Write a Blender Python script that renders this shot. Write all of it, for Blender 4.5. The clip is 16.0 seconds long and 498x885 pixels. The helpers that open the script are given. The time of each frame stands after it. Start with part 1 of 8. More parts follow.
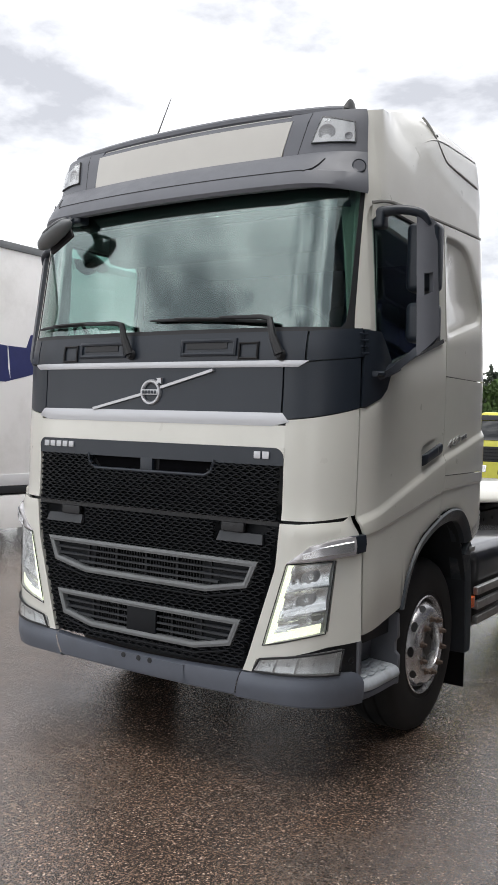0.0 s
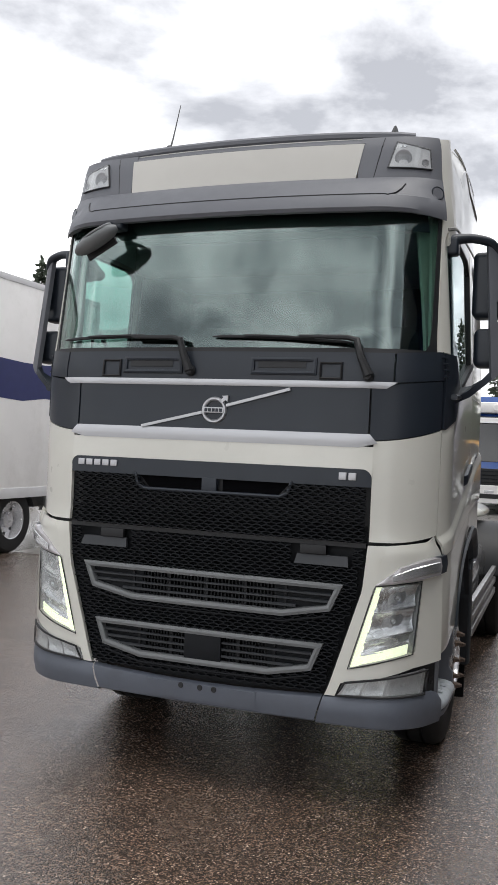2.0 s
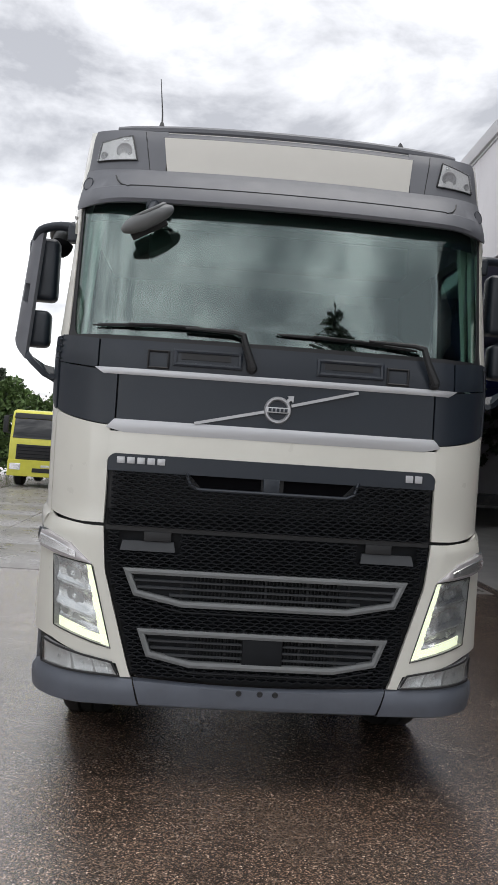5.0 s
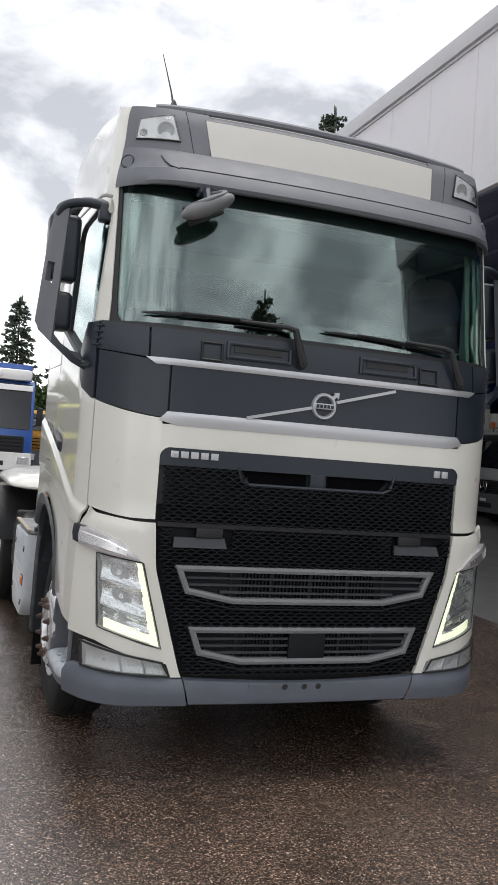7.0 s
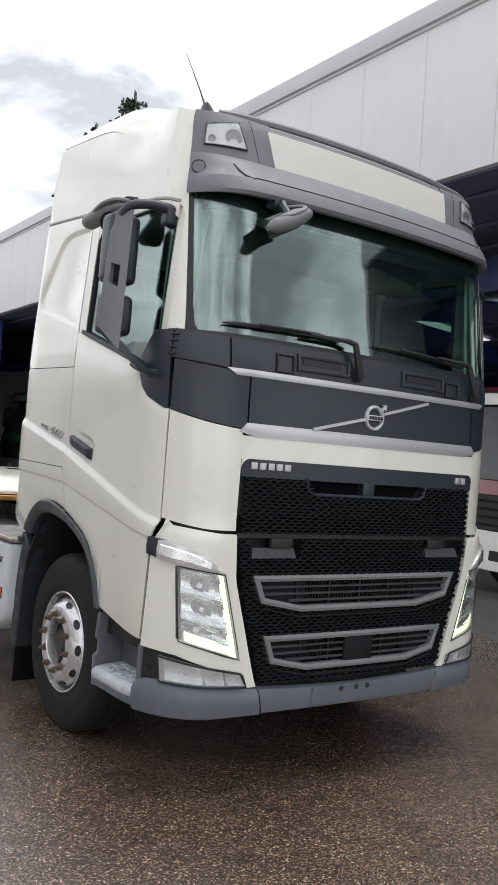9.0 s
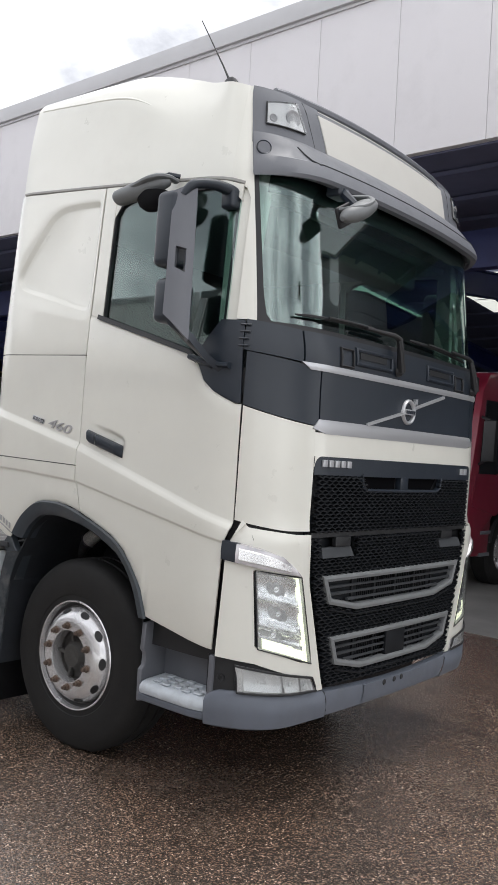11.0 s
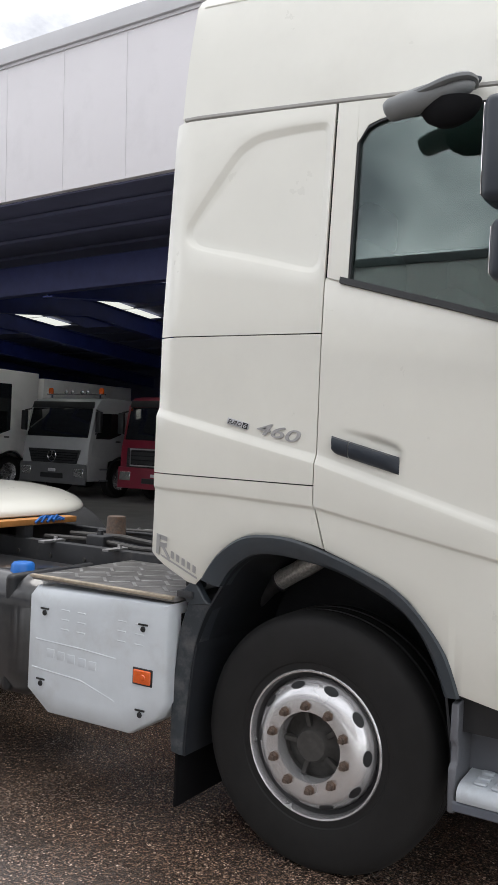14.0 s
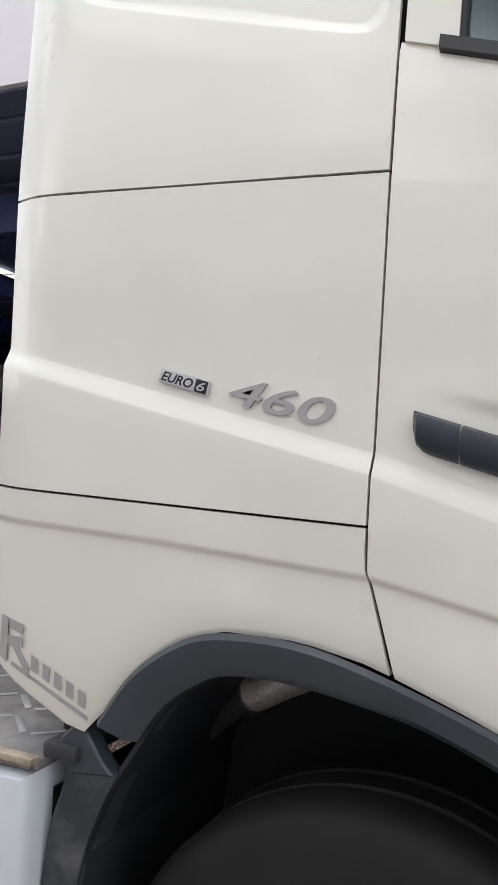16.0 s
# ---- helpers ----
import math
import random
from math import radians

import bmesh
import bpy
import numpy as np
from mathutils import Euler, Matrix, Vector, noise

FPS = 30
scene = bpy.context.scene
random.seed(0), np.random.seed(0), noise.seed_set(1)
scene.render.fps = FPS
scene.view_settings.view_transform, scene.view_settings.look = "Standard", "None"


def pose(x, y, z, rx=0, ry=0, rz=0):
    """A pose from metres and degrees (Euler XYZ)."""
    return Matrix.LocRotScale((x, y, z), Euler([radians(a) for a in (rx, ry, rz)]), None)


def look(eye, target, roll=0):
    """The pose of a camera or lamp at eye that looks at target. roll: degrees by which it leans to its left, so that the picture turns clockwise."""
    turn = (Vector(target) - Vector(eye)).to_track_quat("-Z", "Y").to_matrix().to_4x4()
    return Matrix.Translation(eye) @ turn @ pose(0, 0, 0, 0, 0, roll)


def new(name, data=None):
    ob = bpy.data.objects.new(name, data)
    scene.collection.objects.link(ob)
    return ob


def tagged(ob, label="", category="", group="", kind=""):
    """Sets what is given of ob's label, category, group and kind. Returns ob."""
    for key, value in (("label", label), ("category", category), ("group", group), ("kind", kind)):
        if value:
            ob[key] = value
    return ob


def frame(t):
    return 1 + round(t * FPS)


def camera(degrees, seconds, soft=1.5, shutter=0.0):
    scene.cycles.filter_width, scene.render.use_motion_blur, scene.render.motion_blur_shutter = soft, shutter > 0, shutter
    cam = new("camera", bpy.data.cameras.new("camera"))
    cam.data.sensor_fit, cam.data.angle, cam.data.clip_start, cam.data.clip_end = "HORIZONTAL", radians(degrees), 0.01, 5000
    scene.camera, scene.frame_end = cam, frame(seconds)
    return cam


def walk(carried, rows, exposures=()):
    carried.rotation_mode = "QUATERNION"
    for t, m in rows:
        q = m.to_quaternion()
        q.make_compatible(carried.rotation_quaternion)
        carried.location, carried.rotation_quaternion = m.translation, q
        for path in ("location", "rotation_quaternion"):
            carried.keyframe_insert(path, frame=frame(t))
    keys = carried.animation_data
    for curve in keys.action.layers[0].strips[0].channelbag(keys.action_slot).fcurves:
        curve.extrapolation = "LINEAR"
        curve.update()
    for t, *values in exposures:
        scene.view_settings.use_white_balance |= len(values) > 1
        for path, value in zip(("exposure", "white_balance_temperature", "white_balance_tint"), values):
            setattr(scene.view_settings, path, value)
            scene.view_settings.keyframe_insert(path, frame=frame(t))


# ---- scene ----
cam = camera(32.1, 16.0)
METRES, EYE, TILT, LEAN, TURN = 12.54, 1.8145, -0.339, -0.519, 33.15
AHEAD, ASIDE = -3.735, 3.097
ROWS = [
    (0.0, 0.0, 0.0, 0.0, 0.02, -0.75, -1.34),
    (0.5, -0.0315, 0.0052, 0.0017, -3.03, -0.15, -1.53),
    (1.0, -0.0636, 0.003, 0.0015, -6.56, 0.11, -2.13),
    (1.5, -0.0871, 0.0068, 0.0002, -9.7, 0.34, -2.16),
    (2.0, -0.1131, 0.0208, 0.0006, -13.15, 0.36, -1.87),
    (2.5, -0.1424, 0.0289, -0.0006, -16.82, 0.04, -1.58),
    (3.0, -0.1698, 0.0389, -0.0, -20.67, -0.45, -1.23),
    (3.5, -0.1931, 0.0541, 0.0004, -24.44, -0.4, -0.87),
    (4.0, -0.2172, 0.0677, -0.0006, -28.28, -0.1, -1.59),
    (4.2, -0.2285, 0.0734, -0.0001, -30.1, 0.01, -2.04),
    (6.3, -0.3295, 0.155, -0.0008, -47.48, 0.4, -3.77),
    (6.5, -0.3363, 0.1634, -0.0015, -48.96, 0.17, -3.88),
    (7.0, -0.3556, 0.1893, 0.0001, -53.22, -0.19, -4.07),
    (7.5, -0.3797, 0.215, 0.0008, -57.49, -0.68, -4.36),
    (8.0, -0.3974, 0.24, 0.0004, -61.17, -0.63, -4.58),
    (8.5, -0.4053, 0.2691, 0.0018, -64.4, -0.13, -4.56),
    (9.0, -0.4203, 0.2971, 0.0015, -68.91, -0.03, -4.43),
    (9.2, -0.4272, 0.3095, 0.0021, -70.94, -0.1, -4.37),
    (11.3, -0.4289, 0.4293, 0.0005, -85.53, -0.44, -3.64),
    (11.5, -0.4254, 0.4386, 0.0015, -86.26, -0.45, -3.3),
    (12.0, -0.413, 0.4679, 0.0017, -88.75, 0.03, -3.54),
    (12.5, -0.4048, 0.4965, 0.0035, -92.9, 0.4, -3.69),
    (13.0, -0.3896, 0.5197, 0.0016, -93.83, 0.23, -3.24),
    (13.5, -0.3667, 0.5371, 0.0003, -91.79, -0.12, -2.07),
    (14.0, -0.3389, 0.5534, -0.0012, -91.44, -0.67, -2.13),
    (14.5, -0.3015, 0.5599, -0.0029, -93.02, -1.07, -2.27),
    (15.0, -0.2603, 0.5588, -0.0032, -94.19, -1.11, -2.77),
    (15.5, -0.219, 0.5611, -0.0028, -96.07, -0.78, -3.18),
    (16.0, -0.1803, 0.5598, -0.0041, -98.75, -1.29, -2.97),
]
walk(cam, [(t, pose(ASIDE, AHEAD, EYE, TILT, LEAN, TURN) @ pose(METRES * x, METRES * y, METRES * z, 90 + pitch, roll, yaw)) for t, x, y, z, yaw, pitch, roll in ROWS], ((0.0, 0.68), (2.5, 0.43), (5.0, 0.42), (9.0, 0.72), (12.5, 0.85), (14.5, 0.93), (16.0, 1.04)))


# ---- world, sun, exposure ----
world = bpy.data.worlds.new("overcast_sky")
scene.world = world
world.use_nodes = True
wt = world.node_tree
wt.nodes.clear()


def wnode(kind, **inputs):
    n = wt.nodes.new(kind)
    for k, v in inputs.items():
        n.inputs[k.replace("_", " ")].default_value = v
    return n


w_out = wnode("ShaderNodeOutputWorld")
w_bg = wnode("ShaderNodeBackground", Strength=1.42)
w_sky = wt.nodes.new("ShaderNodeTexSky")
w_sky.sky_type = "NISHITA"
w_sky.sun_disc = False
w_sky.sun_elevation = radians(77)
w_sky.sun_rotation = radians(-16)
w_scale = wt.nodes.new("ShaderNodeVectorMath")
w_scale.operation = "SCALE"
w_scale.inputs["Scale"].default_value = 0.10
w_co = wt.nodes.new("ShaderNodeTexCoord")
w_map = wt.nodes.new("ShaderNodeMapping")
w_map.inputs["Scale"].default_value = (1.0, 1.0, 2.0)
w_map.inputs["Location"].default_value = (0.35, 0.1, 0.2)
w_noise = wnode("ShaderNodeTexNoise", Scale=3.6, Detail=9.0, Roughness=0.56, Distortion=0.2)
w_ramp = wt.nodes.new("ShaderNodeValToRGB")
w_ramp.color_ramp.elements[0].position = 0.38
w_ramp.color_ramp.elements[0].color = (0.29, 0.29, 0.302, 1)
w_ramp.color_ramp.elements[1].position = 0.64
w_ramp.color_ramp.elements[1].color = (1.02, 1.01, 1.015, 1)
mid = w_ramp.color_ramp.elements.new(0.50)
mid.color = (0.56, 0.56, 0.572, 1)
w_mix = wt.nodes.new("ShaderNodeMix")
w_mix.data_type = "RGBA"
w_mix.inputs["Factor"].default_value = 0.9
wt.links.new(w_sky.outputs["Color"], w_scale.inputs[0])
wt.links.new(w_co.outputs["Generated"], w_map.inputs["Vector"])
wt.links.new(w_map.outputs["Vector"], w_noise.inputs["Vector"])
wt.links.new(w_noise.outputs["Fac"], w_ramp.inputs["Fac"])
wt.links.new(w_scale.outputs["Vector"], w_mix.inputs["A"])
w_sep = wt.nodes.new("ShaderNodeSeparateXYZ")
w_rise = wt.nodes.new("ShaderNodeMapRange")
w_rise.inputs["To Min"].default_value, w_rise.inputs["To Max"].default_value = 1.20, 0.86
w_lift = wt.nodes.new("ShaderNodeVectorMath")
w_lift.operation = "SCALE"
wt.links.new(w_co.outputs["Generated"], w_sep.inputs["Vector"])
wt.links.new(w_sep.outputs["Z"], w_rise.inputs["Value"])
wt.links.new(w_rise.outputs["Result"], w_lift.inputs["Scale"])
wt.links.new(w_ramp.outputs["Color"], w_lift.inputs[0])
wt.links.new(w_lift.outputs["Vector"], w_mix.inputs["B"])
wt.links.new(w_mix.outputs["Result"], w_bg.inputs["Color"])
wt.links.new(w_bg.outputs["Background"], w_out.inputs["Surface"])

sun = new("sun", bpy.data.lights.new("sun", "SUN"))
sun.data.energy, sun.data.angle, sun.data.color = 1.1, radians(34), (1.0, 0.97, 0.93)
sun.matrix_world = look((3.0, -0.6, 16), (0, 0, 0))


# ---- materials ----
def material(name, color, rough=0.5, metal=0.0, coat=0.0, var=0.08, scale=6.0, bump=0.0, bump_scale=200.0,
             rough_var=0.0, dirt=None, dirt_amount=0.0, dirt_scale=2.0, spec=0.5, island=0.0):
    """Principled paint, plastic, metal or rubber with tone changes at two scales, optional dirt and fine relief."""
    m = bpy.data.materials.new(name)
    m.use_nodes = True
    nt = m.node_tree
    b = nt.nodes["Principled BSDF"]
    b.inputs["Roughness"].default_value = rough
    b.inputs["Metallic"].default_value = metal
    b.inputs["Coat Weight"].default_value = coat
    b.inputs["Coat Roughness"].default_value = 0.06
    b.inputs["Specular IOR Level"].default_value = spec
    co = nt.nodes.new("ShaderNodeTexCoord")

    def noise_at(sc, detail=4.0, rgh=0.6):
        n = nt.nodes.new("ShaderNodeTexNoise")
        n.inputs["Scale"].default_value = sc
        n.inputs["Detail"].default_value = detail
        n.inputs["Roughness"].default_value = rgh
        nt.links.new(co.outputs["Object"], n.inputs["Vector"])
        return n

    def ramp(src, lo, hi, c0, c1):
        r = nt.nodes.new("ShaderNodeValToRGB")
        r.color_ramp.elements[0].position, r.color_ramp.elements[1].position = lo, hi
        r.color_ramp.elements[0].color, r.color_ramp.elements[1].color = c0, c1
        nt.links.new(src, r.inputs["Fac"])
        return r

    lo = tuple(c * (1 - var) for c in color) + (1,)
    hi = tuple(min(1, c * (1 + var)) for c in color) + (1,)
    col = ramp(noise_at(scale).outputs["Fac"], 0.3, 0.7, lo, hi).outputs["Color"]
    if island:
        oi = nt.nodes.new("ShaderNodeObjectInfo")
        hs = nt.nodes.new("ShaderNodeHueSaturation")
        mr = nt.nodes.new("ShaderNodeMapRange")
        mr.inputs["To Min"].default_value, mr.inputs["To Max"].default_value = 1 - island, 1 + island
        nt.links.new(oi.outputs["Random"], mr.inputs["Value"])
        nt.links.new(mr.outputs["Result"], hs.inputs["Value"])
        nt.links.new(col, hs.inputs["Color"])
        col = hs.outputs["Color"]
    if dirt:
        mask = ramp(noise_at(dirt_scale, 8.0, 0.68).outputs["Fac"], 0.5, 0.75, (0, 0, 0, 1), (dirt_amount,) * 3 + (1,))
        mx = nt.nodes.new("ShaderNodeMix")
        mx.data_type = "RGBA"
        nt.links.new(mask.outputs["Color"], mx.inputs["Factor"])
        nt.links.new(col, mx.inputs["A"])
        mx.inputs["B"].default_value = dirt + (1,)
        col = mx.outputs["Result"]
    nt.links.new(col, b.inputs["Base Color"])
    if rough_var:
        rr = ramp(noise_at(scale * 2.7).outputs["Fac"], 0.3, 0.7, (max(0, rough - rough_var),) * 3 + (1,), (min(1, rough + rough_var),) * 3 + (1,))
        nt.links.new(rr.outputs["Color"], b.inputs["Roughness"])
    if bump:
        bp = nt.nodes.new("ShaderNodeBump")
        bp.inputs["Strength"].default_value = bump
        bp.inputs["Distance"].default_value = 0.002
        nt.links.new(noise_at(bump_scale, 2.0).outputs["Fac"], bp.inputs["Height"])
        nt.links.new(bp.outputs["Normal"], b.inputs["Normal"])
    return m


def glass(name, tint, gloss=1.0, rough=0.0, face=0.06):
    """A window pane: what passes is tinted, the rest mirrors by the angle."""
    m = bpy.data.materials.new(name)
    m.use_nodes = True
    nt = m.node_tree
    nt.nodes.clear()
    o = nt.nodes.new("ShaderNodeOutputMaterial")
    mix = nt.nodes.new("ShaderNodeMixShader")
    tr = nt.nodes.new("ShaderNodeBsdfTransparent")
    tr.inputs["Color"].default_value = tint + (1,)
    gl = nt.nodes.new("ShaderNodeBsdfGlossy")
    gl.inputs["Roughness"].default_value = rough
    gl.inputs["Color"].default_value = (gloss, gloss, gloss, 1) if isinstance(gloss, float) else gloss + (1,)
    lw = nt.nodes.new("ShaderNodeLayerWeight")
    lw.inputs["Blend"].default_value = 0.5
    pw = nt.nodes.new("ShaderNodeMath")
    pw.operation = "POWER"
    pw.inputs[1].default_value = 4.0
    mr = nt.nodes.new("ShaderNodeMapRange")
    mr.inputs["To Min"].default_value = face
    nt.links.new(lw.outputs["Facing"], pw.inputs[0])
    nt.links.new(pw.outputs["Value"], mr.inputs["Value"])
    nt.links.new(mr.outputs["Result"], mix.inputs["Fac"])
    nt.links.new(tr.outputs["BSDF"], mix.inputs[1])
    nt.links.new(gl.outputs["BSDF"], mix.inputs[2])
    nt.links.new(mix.outputs["Shader"], o.inputs["Surface"])
    return m


def glow(name, color, strength):
    m = bpy.data.materials.new(name)
    m.use_nodes = True
    b = m.node_tree.nodes["Principled BSDF"]
    b.inputs["Base Color"].default_value = color + (1,)
    b.inputs["Emission Color"].default_value = color + (1,)
    b.inputs["Emission Strength"].default_value = strength
    return m


SIGNPANEL = material("matt_cream_panel", (0.56, 0.55, 0.515), 0.55, var=0.03, scale=3)
PAINT = material("cream_paint", (0.745, 0.742, 0.677), 0.32, coat=0.8, var=0.02, scale=3, rough_var=0.05, dirt=(0.42, 0.40, 0.35), dirt_amount=0.12, dirt_scale=1.3)
WHITE = material("white_paint", (0.66, 0.71, 0.75), 0.42, coat=0.2, var=0.05, scale=5, dirt=(0.33, 0.31, 0.28), dirt_amount=0.35, dirt_scale=3)
DARK = material("anthracite_plastic", (0.019, 0.026, 0.037), 0.37, var=0.05, scale=3, bump=0.08, bump_scale=900, rough_var=0.03)
FLARE = material("dark_flare_plastic", (0.037, 0.047, 0.057), 0.42, var=0.12, scale=5, bump=0.15, bump_scale=900, rough_var=0.08, dirt=(0.12, 0.115, 0.11), dirt_amount=0.2, dirt_scale=6)
ARCH = material("wheel_housing_plastic", (0.017, 0.020, 0.025), 0.6, var=0.25, scale=6, bump=0.2, bump_scale=90, dirt=(0.035, 0.033, 0.03), dirt_amount=0.4, dirt_scale=5)
SCUFFED = material("scuffed_dark_plastic", (0.032, 0.040, 0.048), 0.5, var=0.15, scale=5, bump=0.2, bump_scale=500, dirt=(0.20, 0.20, 0.20), dirt_amount=0.55, dirt_scale=7)
GREY = material("slate_grey_plastic", (0.135, 0.142, 0.16), 0.45, var=0.06, scale=4, bump=0.12, bump_scale=900, rough_var=0.06)
BUMPER = material("blue_grey_plastic", (0.12, 0.135, 0.165), 0.48, var=0.07, scale=5, bump=0.15, bump_scale=700, rough_var=0.06, dirt=(0.08, 0.075, 0.07), dirt_amount=0.35)
BLACK = material("black_plastic", (0.014, 0.015, 0.017), 0.5, var=0.15, scale=9, bump=0.1, bump_scale=600)
# near-black colour that paints the shade of the shallow grille slot
SLOTSHADE = material("painted_slot_shade", (0.004, 0.004, 0.005), 0.9, spec=0.05, var=0.1, scale=9)
MESH = material("grille_black", (0.0075, 0.009, 0.0115), 0.55, spec=0.25, var=0.15, scale=12)
FRAMEGREY = material("grille_frame_grey", (0.17, 0.18, 0.185), 0.45, var=0.08, scale=8)
SLAT = material("grille_slat_dark", (0.045, 0.049, 0.054), 0.5, spec=0.35, var=0.1, scale=8)
FIN = material("shutter_fin_dark", (0.016, 0.017, 0.019), 0.5, spec=0.3, var=0.1, scale=8)
SILVER = material("satin_silver", (0.54, 0.55, 0.57), 0.36, metal=0.6, var=0.01, scale=2)
LAMPGREY = material("lamp_bowl_grey", (0.62, 0.63, 0.64), 0.3, metal=0.35, var=0.1, scale=30)
DULLSTEEL = material("dull_dark_steel", (0.12, 0.12, 0.125), 0.4, metal=0.7, var=0.2, scale=15)
FOIL = material("heat_shield_foil", (0.80, 0.79, 0.76), 0.28, metal=0.5, var=0.25, scale=90, bump=0.9, bump_scale=260)
CHROME = material("chrome", (0.82, 0.82, 0.82), 0.10, metal=1.0, var=0.03, scale=9)
RIM = material("silver_painted_steel", (0.70, 0.70, 0.71), 0.26, metal=0.75, var=0.02, scale=3, rough_var=0.02, dirt=(0.40, 0.38, 0.36), dirt_amount=0.03, dirt_scale=2)
RUBBER = material("tyre_rubber", (0.0108, 0.0107, 0.0108), 0.7, spec=0.38, var=0.2, scale=7, bump=0.2, bump_scale=160, dirt=(0.022, 0.021, 0.02), dirt_amount=0.3, dirt_scale=5)
FLAP = material("matt_black_flap", (0.007, 0.007, 0.008), 0.85, spec=0.12, var=0.2, scale=6)
RUST = material("rusty_steel", (0.14, 0.105, 0.085), 0.7, metal=0.4, var=0.3, scale=60, dirt=(0.17, 0.07, 0.03), dirt_amount=0.7, dirt_scale=30)
HUBDARK = material("oily_cast_iron", (0.07, 0.068, 0.065), 0.6, metal=0.3, var=0.25, scale=25, bump=0.3, bump_scale=120)
CHASSIS = material("chassis_grey", (0.030, 0.032, 0.036), 0.55, var=0.2, scale=6, dirt=(0.16, 0.14, 0.12), dirt_amount=0.5, dirt_scale=4, bump=0.2, bump_scale=90)
TREADPLATE = material("dirty_tread_plate", (0.24, 0.235, 0.23), 0.36, metal=0.5, var=0.4, scale=14, dirt=(0.055, 0.05, 0.045), dirt_amount=0.95, dirt_scale=7)
LAMPWHITE = material("lamp_housing_white", (0.60, 0.60, 0.61), 0.22, metal=0.12, var=0.05, scale=20)
LAMPDISC = material("lamp_disc_grey", (0.26, 0.26, 0.27), 0.3, var=0.08, scale=40)
BEZEL = material("lamp_bezel_grey", (0.40, 0.405, 0.41), 0.28, metal=0.3, var=0.15, scale=40)
# grey that paints the shadow in the cream gutter groove, also the cover seam
GUTTER = material("groove_shade_grey", (0.36, 0.355, 0.335), 0.6, var=0.06, scale=9)
REFLECT = material("lamp_reflector", (0.77, 0.78, 0.79), 0.2, metal=0.85, var=0.04, scale=12)
WING = material("clear_signal_plastic", (0.54, 0.525, 0.54), 0.14, metal=0.35, coat=0.9, var=0.04, scale=9)
ALU = material("dull_aluminium", (0.45, 0.45, 0.45), 0.42, metal=0.8, var=0.12, scale=12, dirt=(0.2, 0.18, 0.16), dirt_amount=0.6, dirt_scale=7)
STEPGREY = material("step_light_grey", (0.50, 0.54, 0.58), 0.5, var=0.12, scale=12, dirt=(0.25, 0.25, 0.25), dirt_amount=0.5, dirt_scale=9)
AMBER = material("amber_lens", (0.75, 0.12, 0.015), 0.2, coat=0.6, var=0.1, scale=60)
RED = material("red_paint", (0.20, 0.014, 0.034), 0.35, coat=0.5, var=0.08)
YELLOW = material("yellow_paint", (0.62, 0.60, 0.07), 0.4, coat=0.3, var=0.06)
ORANGEY = material("orange_yellow_paint", (0.62, 0.30, 0.02), 0.45, var=0.1)
BLUE = material("blue_paint", (0.03, 0.10, 0.36), 0.35, coat=0.4, var=0.08)
NAVY = material("navy_vinyl", (0.028, 0.035, 0.13), 0.4, var=0.08)
GREEN = material("green_paint", (0.01, 0.14, 0.075), 0.4, coat=0.3, var=0.1)
BEAMBLUE = material("blue_steel_beam", (0.028, 0.045, 0.22), 0.5, var=0.15, scale=3)
PROFILE = material("white_edge_profile", (0.68, 0.68, 0.69), 0.45, metal=0.1, var=0.05, scale=3)
TANKBLACK = material("glossy_black_tank", (0.018, 0.019, 0.021), 0.3, coat=0.8, var=0.15, scale=5, dirt=(0.10, 0.09, 0.08), dirt_amount=0.3, dirt_scale=4)
BOXWHITE = material("box_body_white", (0.90, 0.89, 0.875), 0.5, var=0.03, scale=1.5, dirt=(0.45, 0.44, 0.40), dirt_amount=0.35, dirt_scale=0.8)
CLAD = material("light_grey_cladding", (0.64, 0.625, 0.65), 0.5, var=0.03, scale=0.8, dirt=(0.36, 0.35, 0.36), dirt_amount=0.3, dirt_scale=0.7)
COPING = material("grey_metal_coping", (0.50, 0.50, 0.52), 0.45, metal=0.0, var=0.04, scale=1.5)
CONCRETE = material("dark_concrete", (0.16, 0.155, 0.15), 0.8, var=0.15, scale=1.5, bump=0.2, bump_scale=40)
INNER = material("hall_dark_sheet", (0.11, 0.12, 0.20), 0.7, var=0.15, scale=1.0)
FABRIC = material("dark_seat_fabric", (0.04, 0.042, 0.048), 0.9, var=0.2, scale=30)
LINING = material("beige_grey_cab_lining", (0.62, 0.63, 0.57), 0.8, var=0.06, scale=4)
CURTAIN = material("grey_curtain_cloth", (0.40, 0.42, 0.43), 0.9, var=0.05, scale=9)
STRAP = material("blue_plastic", (0.02, 0.16, 0.55), 0.4, var=0.1)
WOOD = material("orange_timber", (0.50, 0.22, 0.06), 0.6, var=0.2, scale=12)
BADGE = material("badge_grey", (0.42, 0.42, 0.42), 0.35, metal=0.4, var=0.03)
# emission takes the place of daylight coming through the roof sheets
SKYLIGHT = glow("daylight_glow_sheet", (0.80, 0.82, 0.76), 0.55)
DRL = glow("daylight_strip", (0.95, 1.0, 0.74), 0.62)
SCREEN = glass("windscreen_glass", (0.66, 0.80, 0.76), (0.88, 0.95, 0.95), 0.0, 0.125)
PANE = glass("side_glass", (0.63, 0.76, 0.73), (0.88, 0.95, 0.95), 0.0, 0.085)
LENS = glass("clear_lens", (0.95, 0.96, 0.96), 0.9, 0.02, 0.08)
MIRROR = material("mirror_face", (0.8, 0.8, 0.8), 0.02, metal=1.0, var=0.0)
